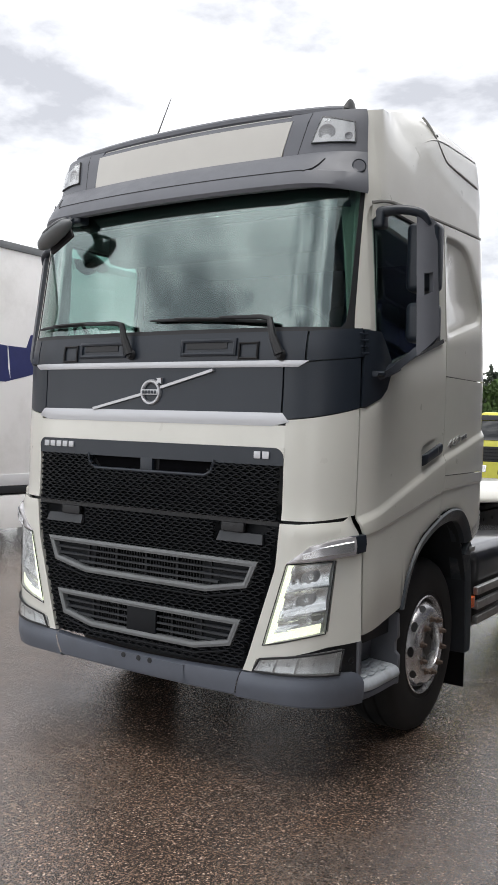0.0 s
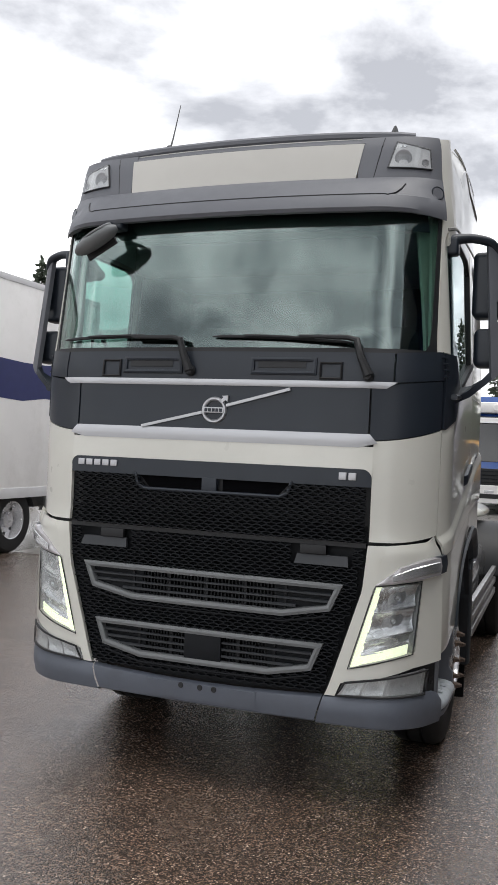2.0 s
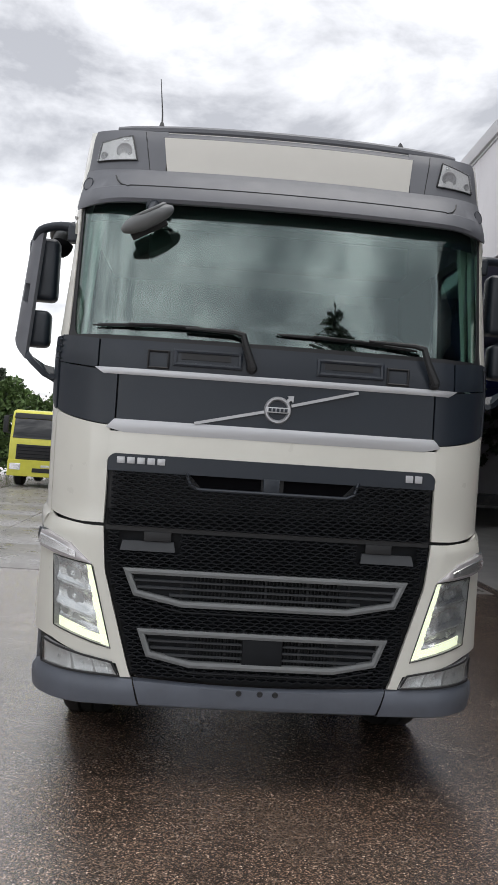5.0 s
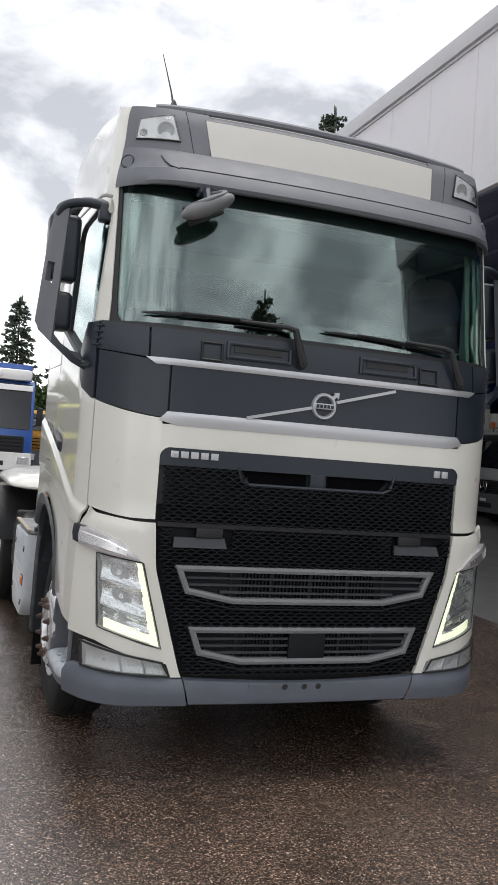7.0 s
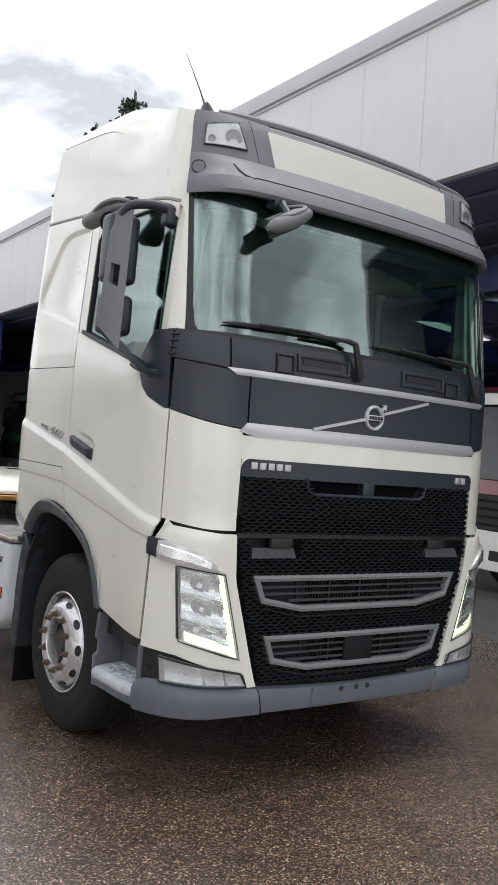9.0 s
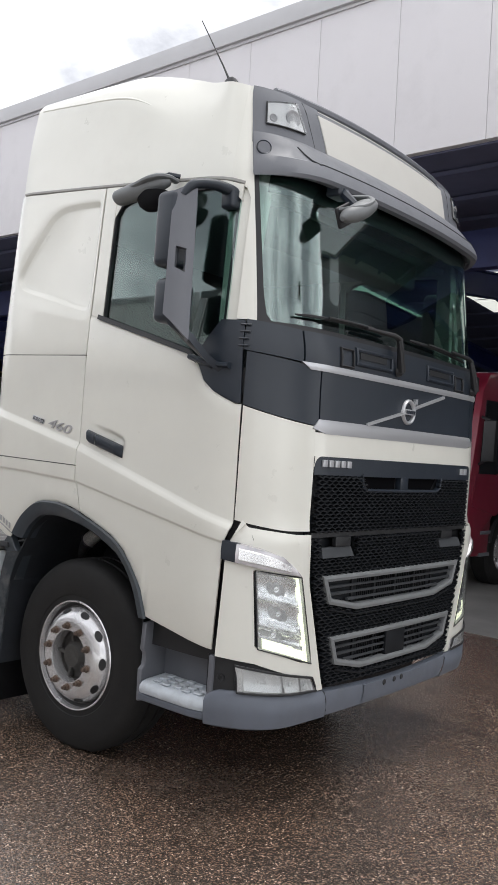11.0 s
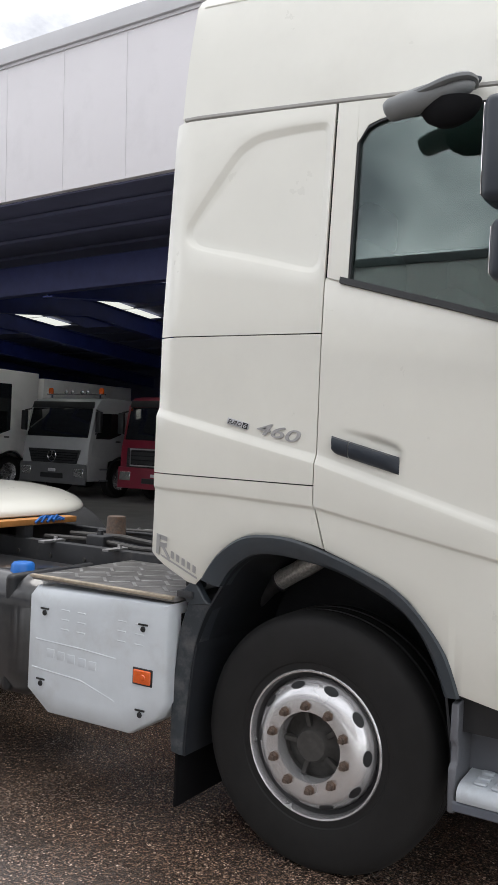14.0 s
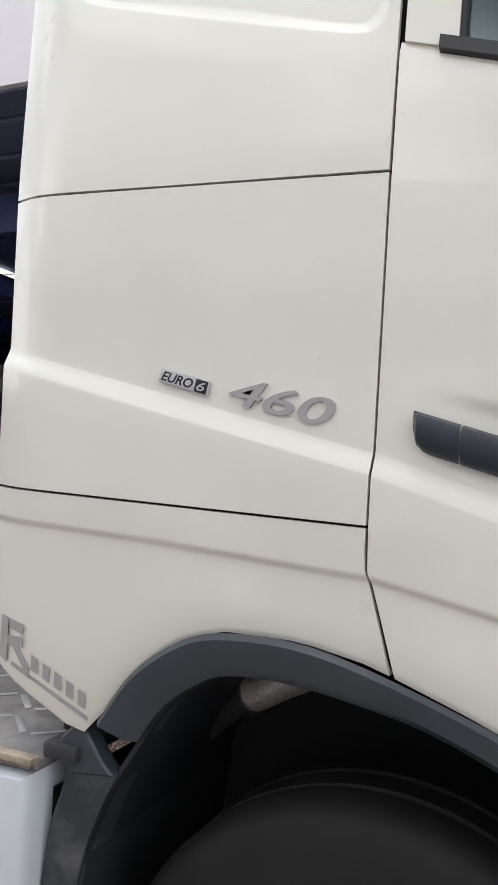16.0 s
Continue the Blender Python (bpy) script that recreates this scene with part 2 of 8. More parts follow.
DARKPANE = material("dark_window", (0.012, 0.014, 0.016), 0.06, var=0.1, coat=0.5)


def asphalt():
    m = bpy.data.materials.new("wet_asphalt")
    m.use_nodes = True
    nt = m.node_tree
    b = nt.nodes["Principled BSDF"]
    co = nt.nodes.new("ShaderNodeTexCoord")

    def tex(kind, sc, **kw):
        n = nt.nodes.new(kind)
        n.inputs["Scale"].default_value = sc
        for k, v in kw.items():
            n.inputs[k].default_value = v
        nt.links.new(co.outputs["Object"], n.inputs["Vector"])
        return n

    def ramp(src, stops):
        r = nt.nodes.new("ShaderNodeValToRGB")
        els = r.color_ramp.elements
        while len(els) < len(stops):
            els.new(0.5)
        for e, (p, c) in zip(els, stops):
            e.position, e.color = p, (c if len(c) == 4 else c + (1,))
        nt.links.new(src, r.inputs["Fac"])
        return r

    def mix(fac, a, c, mode="MIX"):
        x = nt.nodes.new("ShaderNodeMix")
        x.data_type, x.blend_type = "RGBA", mode
        if isinstance(fac, float):
            x.inputs["Factor"].default_value = fac
        else:
            nt.links.new(fac, x.inputs["Factor"])
        nt.links.new(a, x.inputs["A"])
        nt.links.new(c, x.inputs["B"])
        return x.outputs["Result"]

    stones = tex("ShaderNodeTexVoronoi", 145.0)
    grain = ramp(stones.outputs["Color"], [(0.10, (0.025, 0.0187, 0.0149)), (0.55, (0.101, 0.072, 0.057)), (0.84, (0.295, 0.223, 0.18)), (1.0, (0.98, 0.88, 0.79))])
    patch = ramp(tex("ShaderNodeTexNoise", 0.55, Detail=6.0).outputs["Fac"], [(0.3, (0.72, 0.70, 0.68)), (0.7, (1.15, 1.08, 1.0))])
    col = mix(1.0, grain.outputs["Color"], patch.outputs["Color"], "MULTIPLY")
    stain = ramp(tex("ShaderNodeTexNoise", 2.3, Detail=5.0, Roughness=0.65).outputs["Fac"], [(0.34, (0.70, 0.69, 0.68)), (0.46, (0.97, 0.97, 0.97)), (0.75, (1.10, 1.07, 1.04))])
    col = mix(1.0, col, stain.outputs["Color"], "MULTIPLY")
    nt.links.new(col, b.inputs["Base Color"])
    wet = ramp(tex("ShaderNodeTexNoise", 0.9, Detail=5.0, Roughness=0.6).outputs["Fac"], [(0.35, (0.12,) * 3), (0.68, (0.30,) * 3)])
    fine = ramp(tex("ShaderNodeTexNoise", 60.0, Detail=2.0).outputs["Fac"], [(0.35, (0.75,) * 3), (0.7, (1.25,) * 3)])
    nt.links.new(mix(1.0, wet.outputs["Color"], fine.outputs["Color"], "MULTIPLY"), b.inputs["Roughness"])
    b.inputs["Specular IOR Level"].default_value = 1.0
    b.inputs["Coat Weight"].default_value = 1.0
    b.inputs["Coat Roughness"].default_value = 0.22
    b.inputs["Coat IOR"].default_value = 1.6
    bp = nt.nodes.new("ShaderNodeBump")
    bp.inputs["Strength"].default_value = 0.6
    bp.inputs["Distance"].default_value = 0.003
    nt.links.new(stones.outputs["Distance"], bp.inputs["Height"])
    bp.invert = True
    bp2 = nt.nodes.new("ShaderNodeBump")
    bp2.inputs["Strength"].default_value = 0.25
    bp2.inputs["Distance"].default_value = 0.02
    nt.links.new(tex("ShaderNodeTexNoise", 7.0, Detail=3.0).outputs["Fac"], bp2.inputs["Height"])
    nt.links.new(bp2.outputs["Normal"], bp.inputs["Normal"])
    nt.links.new(bp.outputs["Normal"], b.inputs["Normal"])
    nt.links.new(bp.outputs["Normal"], b.inputs["Coat Normal"])
    return m


ASPHALT = asphalt()


# ---- mesh helpers ----
def part(name, bm, mat, parent, label="", smooth=40):
    me = bpy.data.meshes.new(name)
    if smooth:
        bmesh.ops.recalc_face_normals(bm, faces=bm.faces)
    bm.to_mesh(me)
    bm.free()
    if mat:
        me.materials.append(mat)
    if smooth:
        me.polygons.foreach_set("use_smooth", [True] * len(me.polygons))
        me.set_sharp_from_angle(angle=radians(smooth))
    ob = new(name, me)
    ob.parent = parent
    return tagged(ob, label) if label else ob


def thing(name, label, category, m=None, kind="", group=""):
    e = new(name)
    if m is not None:
        e.matrix_world = m
    return tagged(e, label, category, group, kind)


def box(bm, lo, hi, bevel=0.0, m=None):
    """A box from corner to corner, bevelled, added to bm."""
    tmp = bmesh.new()
    bmesh.ops.create_cube(tmp, size=1)
    for v in tmp.verts:
        v.co = Vector([lo[i] + (v.co[i] + 0.5) * (hi[i] - lo[i]) for i in range(3)])
    if bevel:
        bmesh.ops.bevel(tmp, geom=tmp.edges[:], offset=bevel, segments=2, affect="EDGES", profile=0.6)
    merge(bm, tmp, m)
    return bm


def rounded_box(bm, lo, hi, r, m=None, seg=4):
    tmp = bmesh.new()
    bmesh.ops.create_cube(tmp, size=1)
    for v in tmp.verts:
        v.co = Vector([lo[i] + (v.co[i] + 0.5) * (hi[i] - lo[i]) for i in range(3)])
    bmesh.ops.bevel(tmp, geom=tmp.edges[:], offset=r, segments=seg, affect="EDGES", profile=0.5)
    merge(bm, tmp, m)
    return bm


def merge(bm, tmp, m=None):
    if m is not None:
        bmesh.ops.transform(tmp, matrix=m, verts=tmp.verts)
    me = bpy.data.meshes.new("t")
    tmp.to_mesh(me)
    tmp.free()
    bm.from_mesh(me)
    bpy.data.meshes.remove(me)


def grid(bm, rows, thick=0.0, off=0.0, centre=Vector((0, 1.2, 1.9)), flip=False):
    """A sheet from rows of points, moved out by off and given thickness inwards."""
    n, k = len(rows), len(rows[0])
    pts = [[Vector(p) for p in r] for r in rows]
    nor = []
    for i in range(n):
        line = []
        for j in range(k):
            a = pts[min(i + 1, n - 1)][j] - pts[max(i - 1, 0)][j]
            b = pts[i][min(j + 1, k - 1)] - pts[i][max(j - 1, 0)]
            c = a.cross(b)
            if c.length < 1e-9:
                c = pts[i][j] - centre
            c.normalize()
            if c.dot(pts[i][j] - centre) < 0:
                c = -c
            line.append(-c if flip else c)
        nor.append(line)
    top = [[bm.verts.new(pts[i][j] + nor[i][j] * off) for j in range(k)] for i in range(n)]
    for i in range(n - 1):
        for j in range(k - 1):
            bm.faces.new((top[i][j], top[i][j + 1], top[i + 1][j + 1], top[i + 1][j]))
    if thick:
        low = [[bm.verts.new(pts[i][j] + nor[i][j] * (off - thick)) for j in range(k)] for i in range(n)]
        for i in range(n - 1):
            for j in range(k - 1):
                bm.faces.new((low[i][j], low[i + 1][j], low[i + 1][j + 1], low[i][j + 1]))
        rim = [(0, j) for j in range(k)] + [(i, k - 1) for i in range(1, n)] + [(n - 1, j) for j in range(k - 2, -1, -1)] + [(i, 0) for i in range(n - 2, 0, -1)]
        for a, b in zip(rim, rim[1:] + rim[:1]):
            bm.faces.new((top[a[0]][a[1]], low[a[0]][a[1]], low[b[0]][b[1]], top[b[0]][b[1]]))
    return bm


def prism(bm, pts, d):
    """A flat polygon (3D points) pushed along d."""
    d = Vector(d)
    a = [bm.verts.new(p) for p in pts]
    b = [bm.verts.new(Vector(p) + d) for p in pts]
    bm.faces.new(a)
    bm.faces.new(list(reversed(b)))
    for i in range(len(a)):
        j = (i + 1) % len(a)
        bm.faces.new((a[i], b[i], b[j], a[j]))
    return bm


def tube(bm, path, r, sides=8, closed=False, squash=(1, 1), up=Vector((0, 0, 1))):
    """A rod along a path; r may be a number or a list."""
    path = [Vector(p) for p in path]
    n = len(path)
    rings = []
    for i, p in enumerate(path):
        a, b = path[(i - 1) % n if closed else max(i - 1, 0)], path[(i + 1) % n if closed else min(i + 1, n - 1)]
        t = (b - a).normalized()
        u = up if abs(t.dot(up)) < 0.95 else Vector((1, 0, 0))
        s = t.cross(u).normalized()
        u = s.cross(t).normalized()
        rr = r[i] if isinstance(r, (list, tuple)) else r
        rings.append([bm.verts.new(p + s * (math.cos(q) * rr * squash[0]) + u * (math.sin(q) * rr * squash[1]))
                      for q in [2 * math.pi * (k + 0.5) / sides for k in range(sides)]])
    for i in range(n if closed else n - 1):
        A, B = rings[i], rings[(i + 1) % n]
        for k in range(sides):
            bm.faces.new((A[k], A[(k + 1) % sides], B[(k + 1) % sides], B[k]))
    if not closed:
        bm.faces.new(list(reversed(rings[0])))
        bm.faces.new(rings[-1])
    return bm


def lathe(bm, prof, m, sides=48):
    """A profile of (radius, height) turned round the z axis, placed by m."""
    tmp = bmesh.new()
    rings = []
    for r, h in prof:
        if r < 1e-6:
            rings.append([tmp.verts.new((0, 0, h))])
        else:
            rings.append([tmp.verts.new((r * math.cos(2 * math.pi * k / sides), r * math.sin(2 * math.pi * k / sides), h)) for k in range(sides)])
    for A, B in zip(rings, rings[1:]):
        for k in range(sides):
            q = (k + 1) % sides
            if len(A) == 1 and len(B) > 1:
                tmp.faces.new((A[0], B[k], B[q]))
            elif len(B) == 1 and len(A) > 1:
                tmp.faces.new((A[k], B[0], A[q]))
            elif len(A) > 1:
                tmp.faces.new((A[k], A[q], B[q], B[k]))
    merge(bm, tmp, m)
    return bm


def lerp(a, b, f):
    return a + (b - a) * f


def table(x, rows):
    """Linear look-up in rows of (x, value)."""
    if x <= rows[0][0]:
        return rows[0][1]
    for (a, va), (b, vb) in zip(rows, rows[1:]):
        if x <= b:
            return lerp(va, vb, (x - a) / (b - a))
    return rows[-1][1]


def smooth(x, rows):
    """Rounded look-up in rows of (x, value)."""
    if x <= rows[0][0]:
        return rows[0][1]
    for k in range(len(rows) - 1):
        (a, va), (b, vb) = rows[k], rows[k + 1]
        if x <= b:
            pa, nb = rows[max(k - 1, 0)], rows[min(k + 2, len(rows) - 1)]
            ta = (vb - pa[1]) / (b - pa[0]) * (b - a)
            tb = (nb[1] - va) / (nb[0] - a) * (b - a)
            t = (x - a) / (b - a)
            return (2 * t ** 3 - 3 * t * t + 1) * va + (t ** 3 - 2 * t * t + t) * ta + (3 * t * t - 2 * t ** 3) * vb + (t ** 3 - t * t) * tb
    return rows[-1][1]


# ---- cab surface: the plan outline of the cab at each height ----
YF = [(0.36, 0.025), (0.42, -0.013), (0.5, -0.026), (0.7, -0.02), (1.1, -0.012), (1.34, -0.014), (1.7, -0.014), (2.0, 0.002), (2.22, 0.004), (2.4, 0.02), (3.05, 0.10), (3.2, 0.17), (3.44, 0.232), (3.5, 0.265)]
BOW = [(0.36, 0.03), (0.8, 0.02), (1.1, 0.016), (1.34, 0.012), (2.2, 0.012), (2.4, 0.04), (3.5, 0.05)]
XC = [(0.36, 0.86), (1.30, 0.88), (1.37, 0.77), (2.3, 0.76), (3.05, 0.75), (3.3, 0.76), (3.5, 0.76)]
HW = [(0.36, 1.212), (0.5, 1.224), (1.30, 1.218), (1.5, 1.216), (2.2, 1.219), (2.4, 1.209), (3.05, 1.172), (3.3, 1.142), (3.66, 1.115)]
YC = [(0.36, 0.42), (1.30, 0.42), (2.0, 0.40), (2.3, 0.40), (3.05, 0.45), (3.3, 0.48), (3.5, 0.50)]
YR = 2.14


def out(s, z, off=0.0):
    """The outline: s 0 at the middle of the front, 1 to 2 round the corner, 2 to 3 along the side; off outwards in plan."""
    a, sg = abs(s), 1 if s >= 0 else -1
    yf, bow, xc, w, yc = (table(z, t) for t in (YF, BOW, XC, HW, YC))
    if a <= 1:
        x, y, nx, ny = a * xc, yf + bow * a * a, 2 * bow * a / xc, -1
    elif a <= 2:
        q = (a - 1) * math.pi / 2
        x, y = xc + (w - xc) * math.sin(q), yc - (yc - yf - bow) * math.cos(q)
        nx, ny = math.sin(q) / max(w - xc, 1e-3), -math.cos(q) / max(yc - yf - bow, 1e-3)
    else:
        x, y, nx, ny = w - 0.02 * (a - 2) ** 2 - 0.035 * (max(0, a - 2.93) / 0.07) ** 2, yc + (a - 2) * (YR - yc), 1, 0
    k = off / math.hypot(nx, ny)
    return Vector((sg * (x + nx * k), y + ny * k, z))


def s_x(x, z):
    """The outline's s at a place x across the front."""
    xc, w = table(z, XC), table(z, HW)
    return x / xc if x <= xc else 1 + math.asin(min(1, (x - xc) / (w - xc))) * 2 / math.pi


def s_y(y, z):
    """The outline's s at a place y along the side."""
    yf, bow, yc = table(z, YF), table(z, BOW), table(z, YC)
    if y >= yc:
        return 2 + (y - yc) / (YR - yc)
    return 1 + math.acos(max(0, min(1, (yc - y) / (yc - yf - bow)))) * 2 / math.pi


def fn(v):
    return v if callable(v) else (lambda *_: v)


def wrap(bm, s0, s1, zlo, zhi, nu=16, nv=6, off=0.0, thick=0.012, sg=1):
    """A panel on the outline between s0(z) and s1(z), zlo(u) and zhi(u)."""
    s0, s1, zlo, zhi, off = fn(s0), fn(s1), fn(zlo), fn(zhi), fn(off)
    rows = []
    for j in range(nv + 1):
        row = []
        for i in range(nu + 1):
            u, v = i / nu, j / nv
            z = lerp(zlo(u), zhi(u), v)
            row.append(out(sg * lerp(s0(z), s1(z), u), z, off(u, v)))
        rows.append(row)
    return grid(bm, rows, thick)


def quad(bm, corners, nu=10, nv=8, off=0.0, thick=0.01, sg=1):
    """A panel on the outline between four corners (x, z): bottom inner, bottom outer, top outer, top inner."""
    (a, za), (b, zb), (c, zc), (d, zd) = corners
    off = fn(off)
    rows = []
    for j in range(nv + 1):
        v = j / nv
        row = []
        for i in range(nu + 1):
            x = lerp(lerp(a, b, i / nu), lerp(d, c, i / nu), v)
            z = lerp(lerp(za, zb, i / nu), lerp(zd, zc, i / nu), v)
            row.append(out(sg * s_x(x, z), z, off(i / nu, v)))
        rows.append(row)
    return grid(bm, rows, thick)


def side(bm, y0, y1, rows, ny=12, sg=1, thick=0.012, sub=1):
    """A panel along the side between y0(z) and y1(z), through rows of (z of y, offset)."""
    full = []
    for (za, oa), (zb, ob_) in zip(rows, rows[1:]):
        full += [(fn(za), fn(zb), oa, ob_, k / sub) for k in range(sub)]
    full.append((fn(rows[-1][0]), fn(rows[-1][0]), rows[-1][1], rows[-1][1], 0))
    y0, y1 = fn(y0), fn(y1)
    pts = []
    for za, zb, oa, ob_, f in full:
        row = []
        for i in range(ny + 1):
            zz = lerp(za((y0(1.5) + y1(1.5)) / 2), zb((y0(1.5) + y1(1.5)) / 2), f)
            for _ in range(5):
                y = lerp(y0(zz), y1(zz), i / ny)
                zz = lerp(za(y), zb(y), f)
            z = zz
            p = out(sg * s_y(y, z), z, lerp(oa, ob_, f))
            row.append(p)
        pts.append(row)
    return grid(bm, pts, thick)


def curve(pts, n=4):
    """A smooth line through points (Catmull-Rom)."""
    pts = [Vector(p) for p in pts]
    res = []
    for i in range(len(pts) - 1):
        a, b, c, d = pts[max(i - 1, 0)], pts[i], pts[i + 1], pts[min(i + 2, len(pts) - 1)]
        for k in range(n):
            t = k / n
            res.append(0.5 * (2 * b + (c - a) * t + (2 * a - 5 * b + 4 * c - d) * t * t + (3 * b - a - 3 * c + d) * t ** 3))
    return [tuple(p) for p in res] + [tuple(pts[-1])]


def zt(rows):
    return lambda y: table(y, rows)


truck = thing("tractor_truck", "cream white tractor truck with dark front band on wet asphalt", "truck")
SIDES = (-1, 1)

# -- cab core behind the panels: black inner shell, floor and rear wall
def shell(bm_):
    return part("inner_shell", bm_, BLACK, truck)


for sg in SIDES:
    shell(side(bmesh.new(), 0.3, YR - 0.02, [(1.42, -0.03), (2.05, -0.03)], sg=sg, thick=0.02))
    shell(wrap(bmesh.new(), 0.0, lambda z: s_y(0.32, z), 1.42, 2.10, 20, 4, -0.03, 0.02, sg))
    shell(wrap(bmesh.new(), 0.0, lambda z: s_y(0.26, z), 0.56, 1.42, 20, 6, -0.05, 0.02, sg))
    shell(side(bmesh.new(), 0.2, 0.72, [(0.70, -0.06), (1.42, -0.06)], sg=sg, thick=0.02))
    shell(side(bmesh.new(), 1.26, YR - 0.04, [(2.05, -0.04), (2.6, -0.04), (3.02, -0.04)], sg=sg, thick=0.02))
shell(box(bmesh.new(), (-1.15, 0.35, 1.36), (1.15, YR - 0.05, 1.42)))
shell(box(bmesh.new(), (-1.10, YR - 0.06, 1.25), (1.10, YR - 0.03, 3.05)))

# -- roof shell
ZROOF = [(0.20, 2.98), (0.33, 2.985), (0.42, 3.012), (0.54, 3.03), (1.27, 3.085), (2.14, 3.145)]
ZCREASE = [(0.40, 3.30), (0.6, 3.33), (0.8, 3.39), (1.0, 3.503), (1.3, 3.584), (1.7, 3.625), (2.14, 3.662)]
ZSHOULDER = [(0.265, 3.49), (0.40, 3.49), (0.5, 3.518), (0.65, 3.555), (0.8, 3.613), (1.05, 3.688), (1.25, 3.728), (1.5, 3.731), (1.8, 3.729), (2.14, 3.727)]
YROOF = 2.04


def roof_w(y):
    """Half the width at the crease."""
    return lerp(out(s_y(y, 3.3), 3.3).x, smooth(y, [(0.4, 1.10), (0.7, 1.115), (1.2, 1.12), (1.7, 1.105), (2.14, 1.085)]), min(1, max(0, (y - 0.4) / 0.5)))


def shoulder_w(y):
    """Half the width at the top's rounded edge."""
    return smooth(y, [(0.4, 1.06), (0.7, 1.045), (1.2, 1.01), (1.7, 1.02), (2.14, 1.005)])


bm = bmesh.new()
rows = []
NU, NV = 48, 36
for j in range(NV + 1):
    row = []
    for i in range(NU + 1):
        u = -1 + 2 * i / NU
        u = math.copysign(1 - (1 - abs(u)) ** 1.7, u)
        y0 = out(s_x(abs(u) * 1.06, 3.49), 3.49).y
        y = lerp(y0, YROOF, (j / NV) ** 1.3)
        z = smooth(y, ZSHOULDER) + 0.035 * min(1, max(0, (y - 0.3) * 2)) * (1 - abs(u) ** 3)
        row.append(Vector((u * shoulder_w(y), y, z)))
    rows.append(row)
grid(bm, rows, 0.015)


def roof_side(y, f):
    """The roof's flank at y: f 0 at the gutter, 1 at the crease, 2 at the shoulder."""
    z0 = table(y, ZROOF) + 0.006
    a = Vector((out(s_y(y, z0), z0).x, z0))
    b, c = Vector((roof_w(y), smooth(y, ZCREASE))), Vector((shoulder_w(y), smooth(y, ZSHOULDER)))
    k = min(1, max(0, (y - 0.52) / 0.75))  # the crease fades out towards the front
    k = k * k * (3 - 2 * k)
    soft = lerp(a, c, f / 2) + Vector((0.040, 0.022)) * math.sin(math.pi * f / 2) ** 1.2
    g = min(1, max(0, (y - 0.40) / 0.45))
    zf = lerp(a.y, c.y, f / 2)
    soft = lerp(Vector((out(s_y(y, zf), zf).x, zf)), soft, g * g * (3 - 2 * g))
    if f <= 1:
        hard = lerp(a, b, f) + Vector((0.008 * math.sin(math.pi * f), 0))
    else:
        hard = lerp(b, c, f - 1) + Vector((0.010, 0.012)) * math.sin(math.pi * (f - 1))
    return lerp(soft, hard, k)


for sg in SIDES:
    rr = []
    for k in range(21):
        f = 2 * k / 20
        rr.append([Vector((sg * roof_side(y, f).x, y, roof_side(y, f).y)) for y in [lerp(0.40, YROOF + 0.065 * (1 - f / 2), i / 36) for i in range(37)]])
    grid(bm, rr, 0.012)
    # pillar from the windscreen's foot up to the roof
    wrap(bm, lambda z: s_y(table(z, [(2.33, 0.206), (2.7, 0.257), (3.05, 0.308), (3.2, 0.342), (3.49, 0.392)]), z), lambda z: s_y(table(z, [(2.33, 0.288), (2.95, 0.303), (3.0, 0.40), (3.02, 0.405), (3.49, 0.405)]), z), 2.325, 3.49, 4, 22, 0.0, 0.02, sg)
# rear edge of the roof
rear = [Vector((u * shoulder_w(YROOF), YROOF, table(YROOF, ZSHOULDER) + 0.035 * (1 - abs(u) ** 3))) for u in [-1 + k / 16 for k in range(33)]]
grid(bm, [rear, [Vector((p.x * 1.12, YROOF + 0.065, 3.10)) for p in rear]], 0.015)
part("roof", bm, PAINT, truck, "cream white high roof shell with a soft crease")

for sg in SIDES:
    bm = bmesh.new()
    line = [Vector((sg * (roof_side(y, 1).x - 0.004), y, roof_side(y, 1).y)) for y in [0.88 + 0.048 * k for k in range(25)]]
    tube(bm, line, [0.008 * min(1, 0.12 + k / 9) for k in range(25)], 10)
    part("roof_crease", bm, PAINT, truck)
bm = bmesh.new()
tube(bm, curve([Vector(p) for p in ((1.05, 1.195, 3.705), (1.081, 1.221, 3.661), (1.108, 1.248, 3.604), (1.121, 1.313, 3.546), (1.129, 1.393, 3.488), (1.130, 1.493, 3.476), (1.127, 1.709, 3.473), (1.119, 1.965, 3.472), (1.108, 2.05, 3.472))], 3), 0.0075, 8)
seam = part("cover_seam", bm, GUTTER, truck, "grey seam of the rear roof cover on the driver side")
bm = bmesh.new()
lathe(bm, [(0.0, 0.004), (0.008, 0.004), (0.010, 0.0)], Matrix.Translation((1.106, 1.298, 3.616)) @ pose(0, 0, 0, 0, 62, 0), 10)
part("cover_bolt", bm, BLACK, seam)
for sg in SIDES:
    bm = bmesh.new()
    tube(bm, [out(sg * s_y(y, table(y, ZROOF)), table(y, ZROOF), -0.006) for y in [0.335, 0.36, 0.40, 0.46, 0.54, 0.8, 1.1, 1.4, 1.7, 2.0, 2.085]], 0.011, 6)
    part("roof_gutter", bm, GUTTER, truck, "gutter seam below the roof, greyed for its shadow")

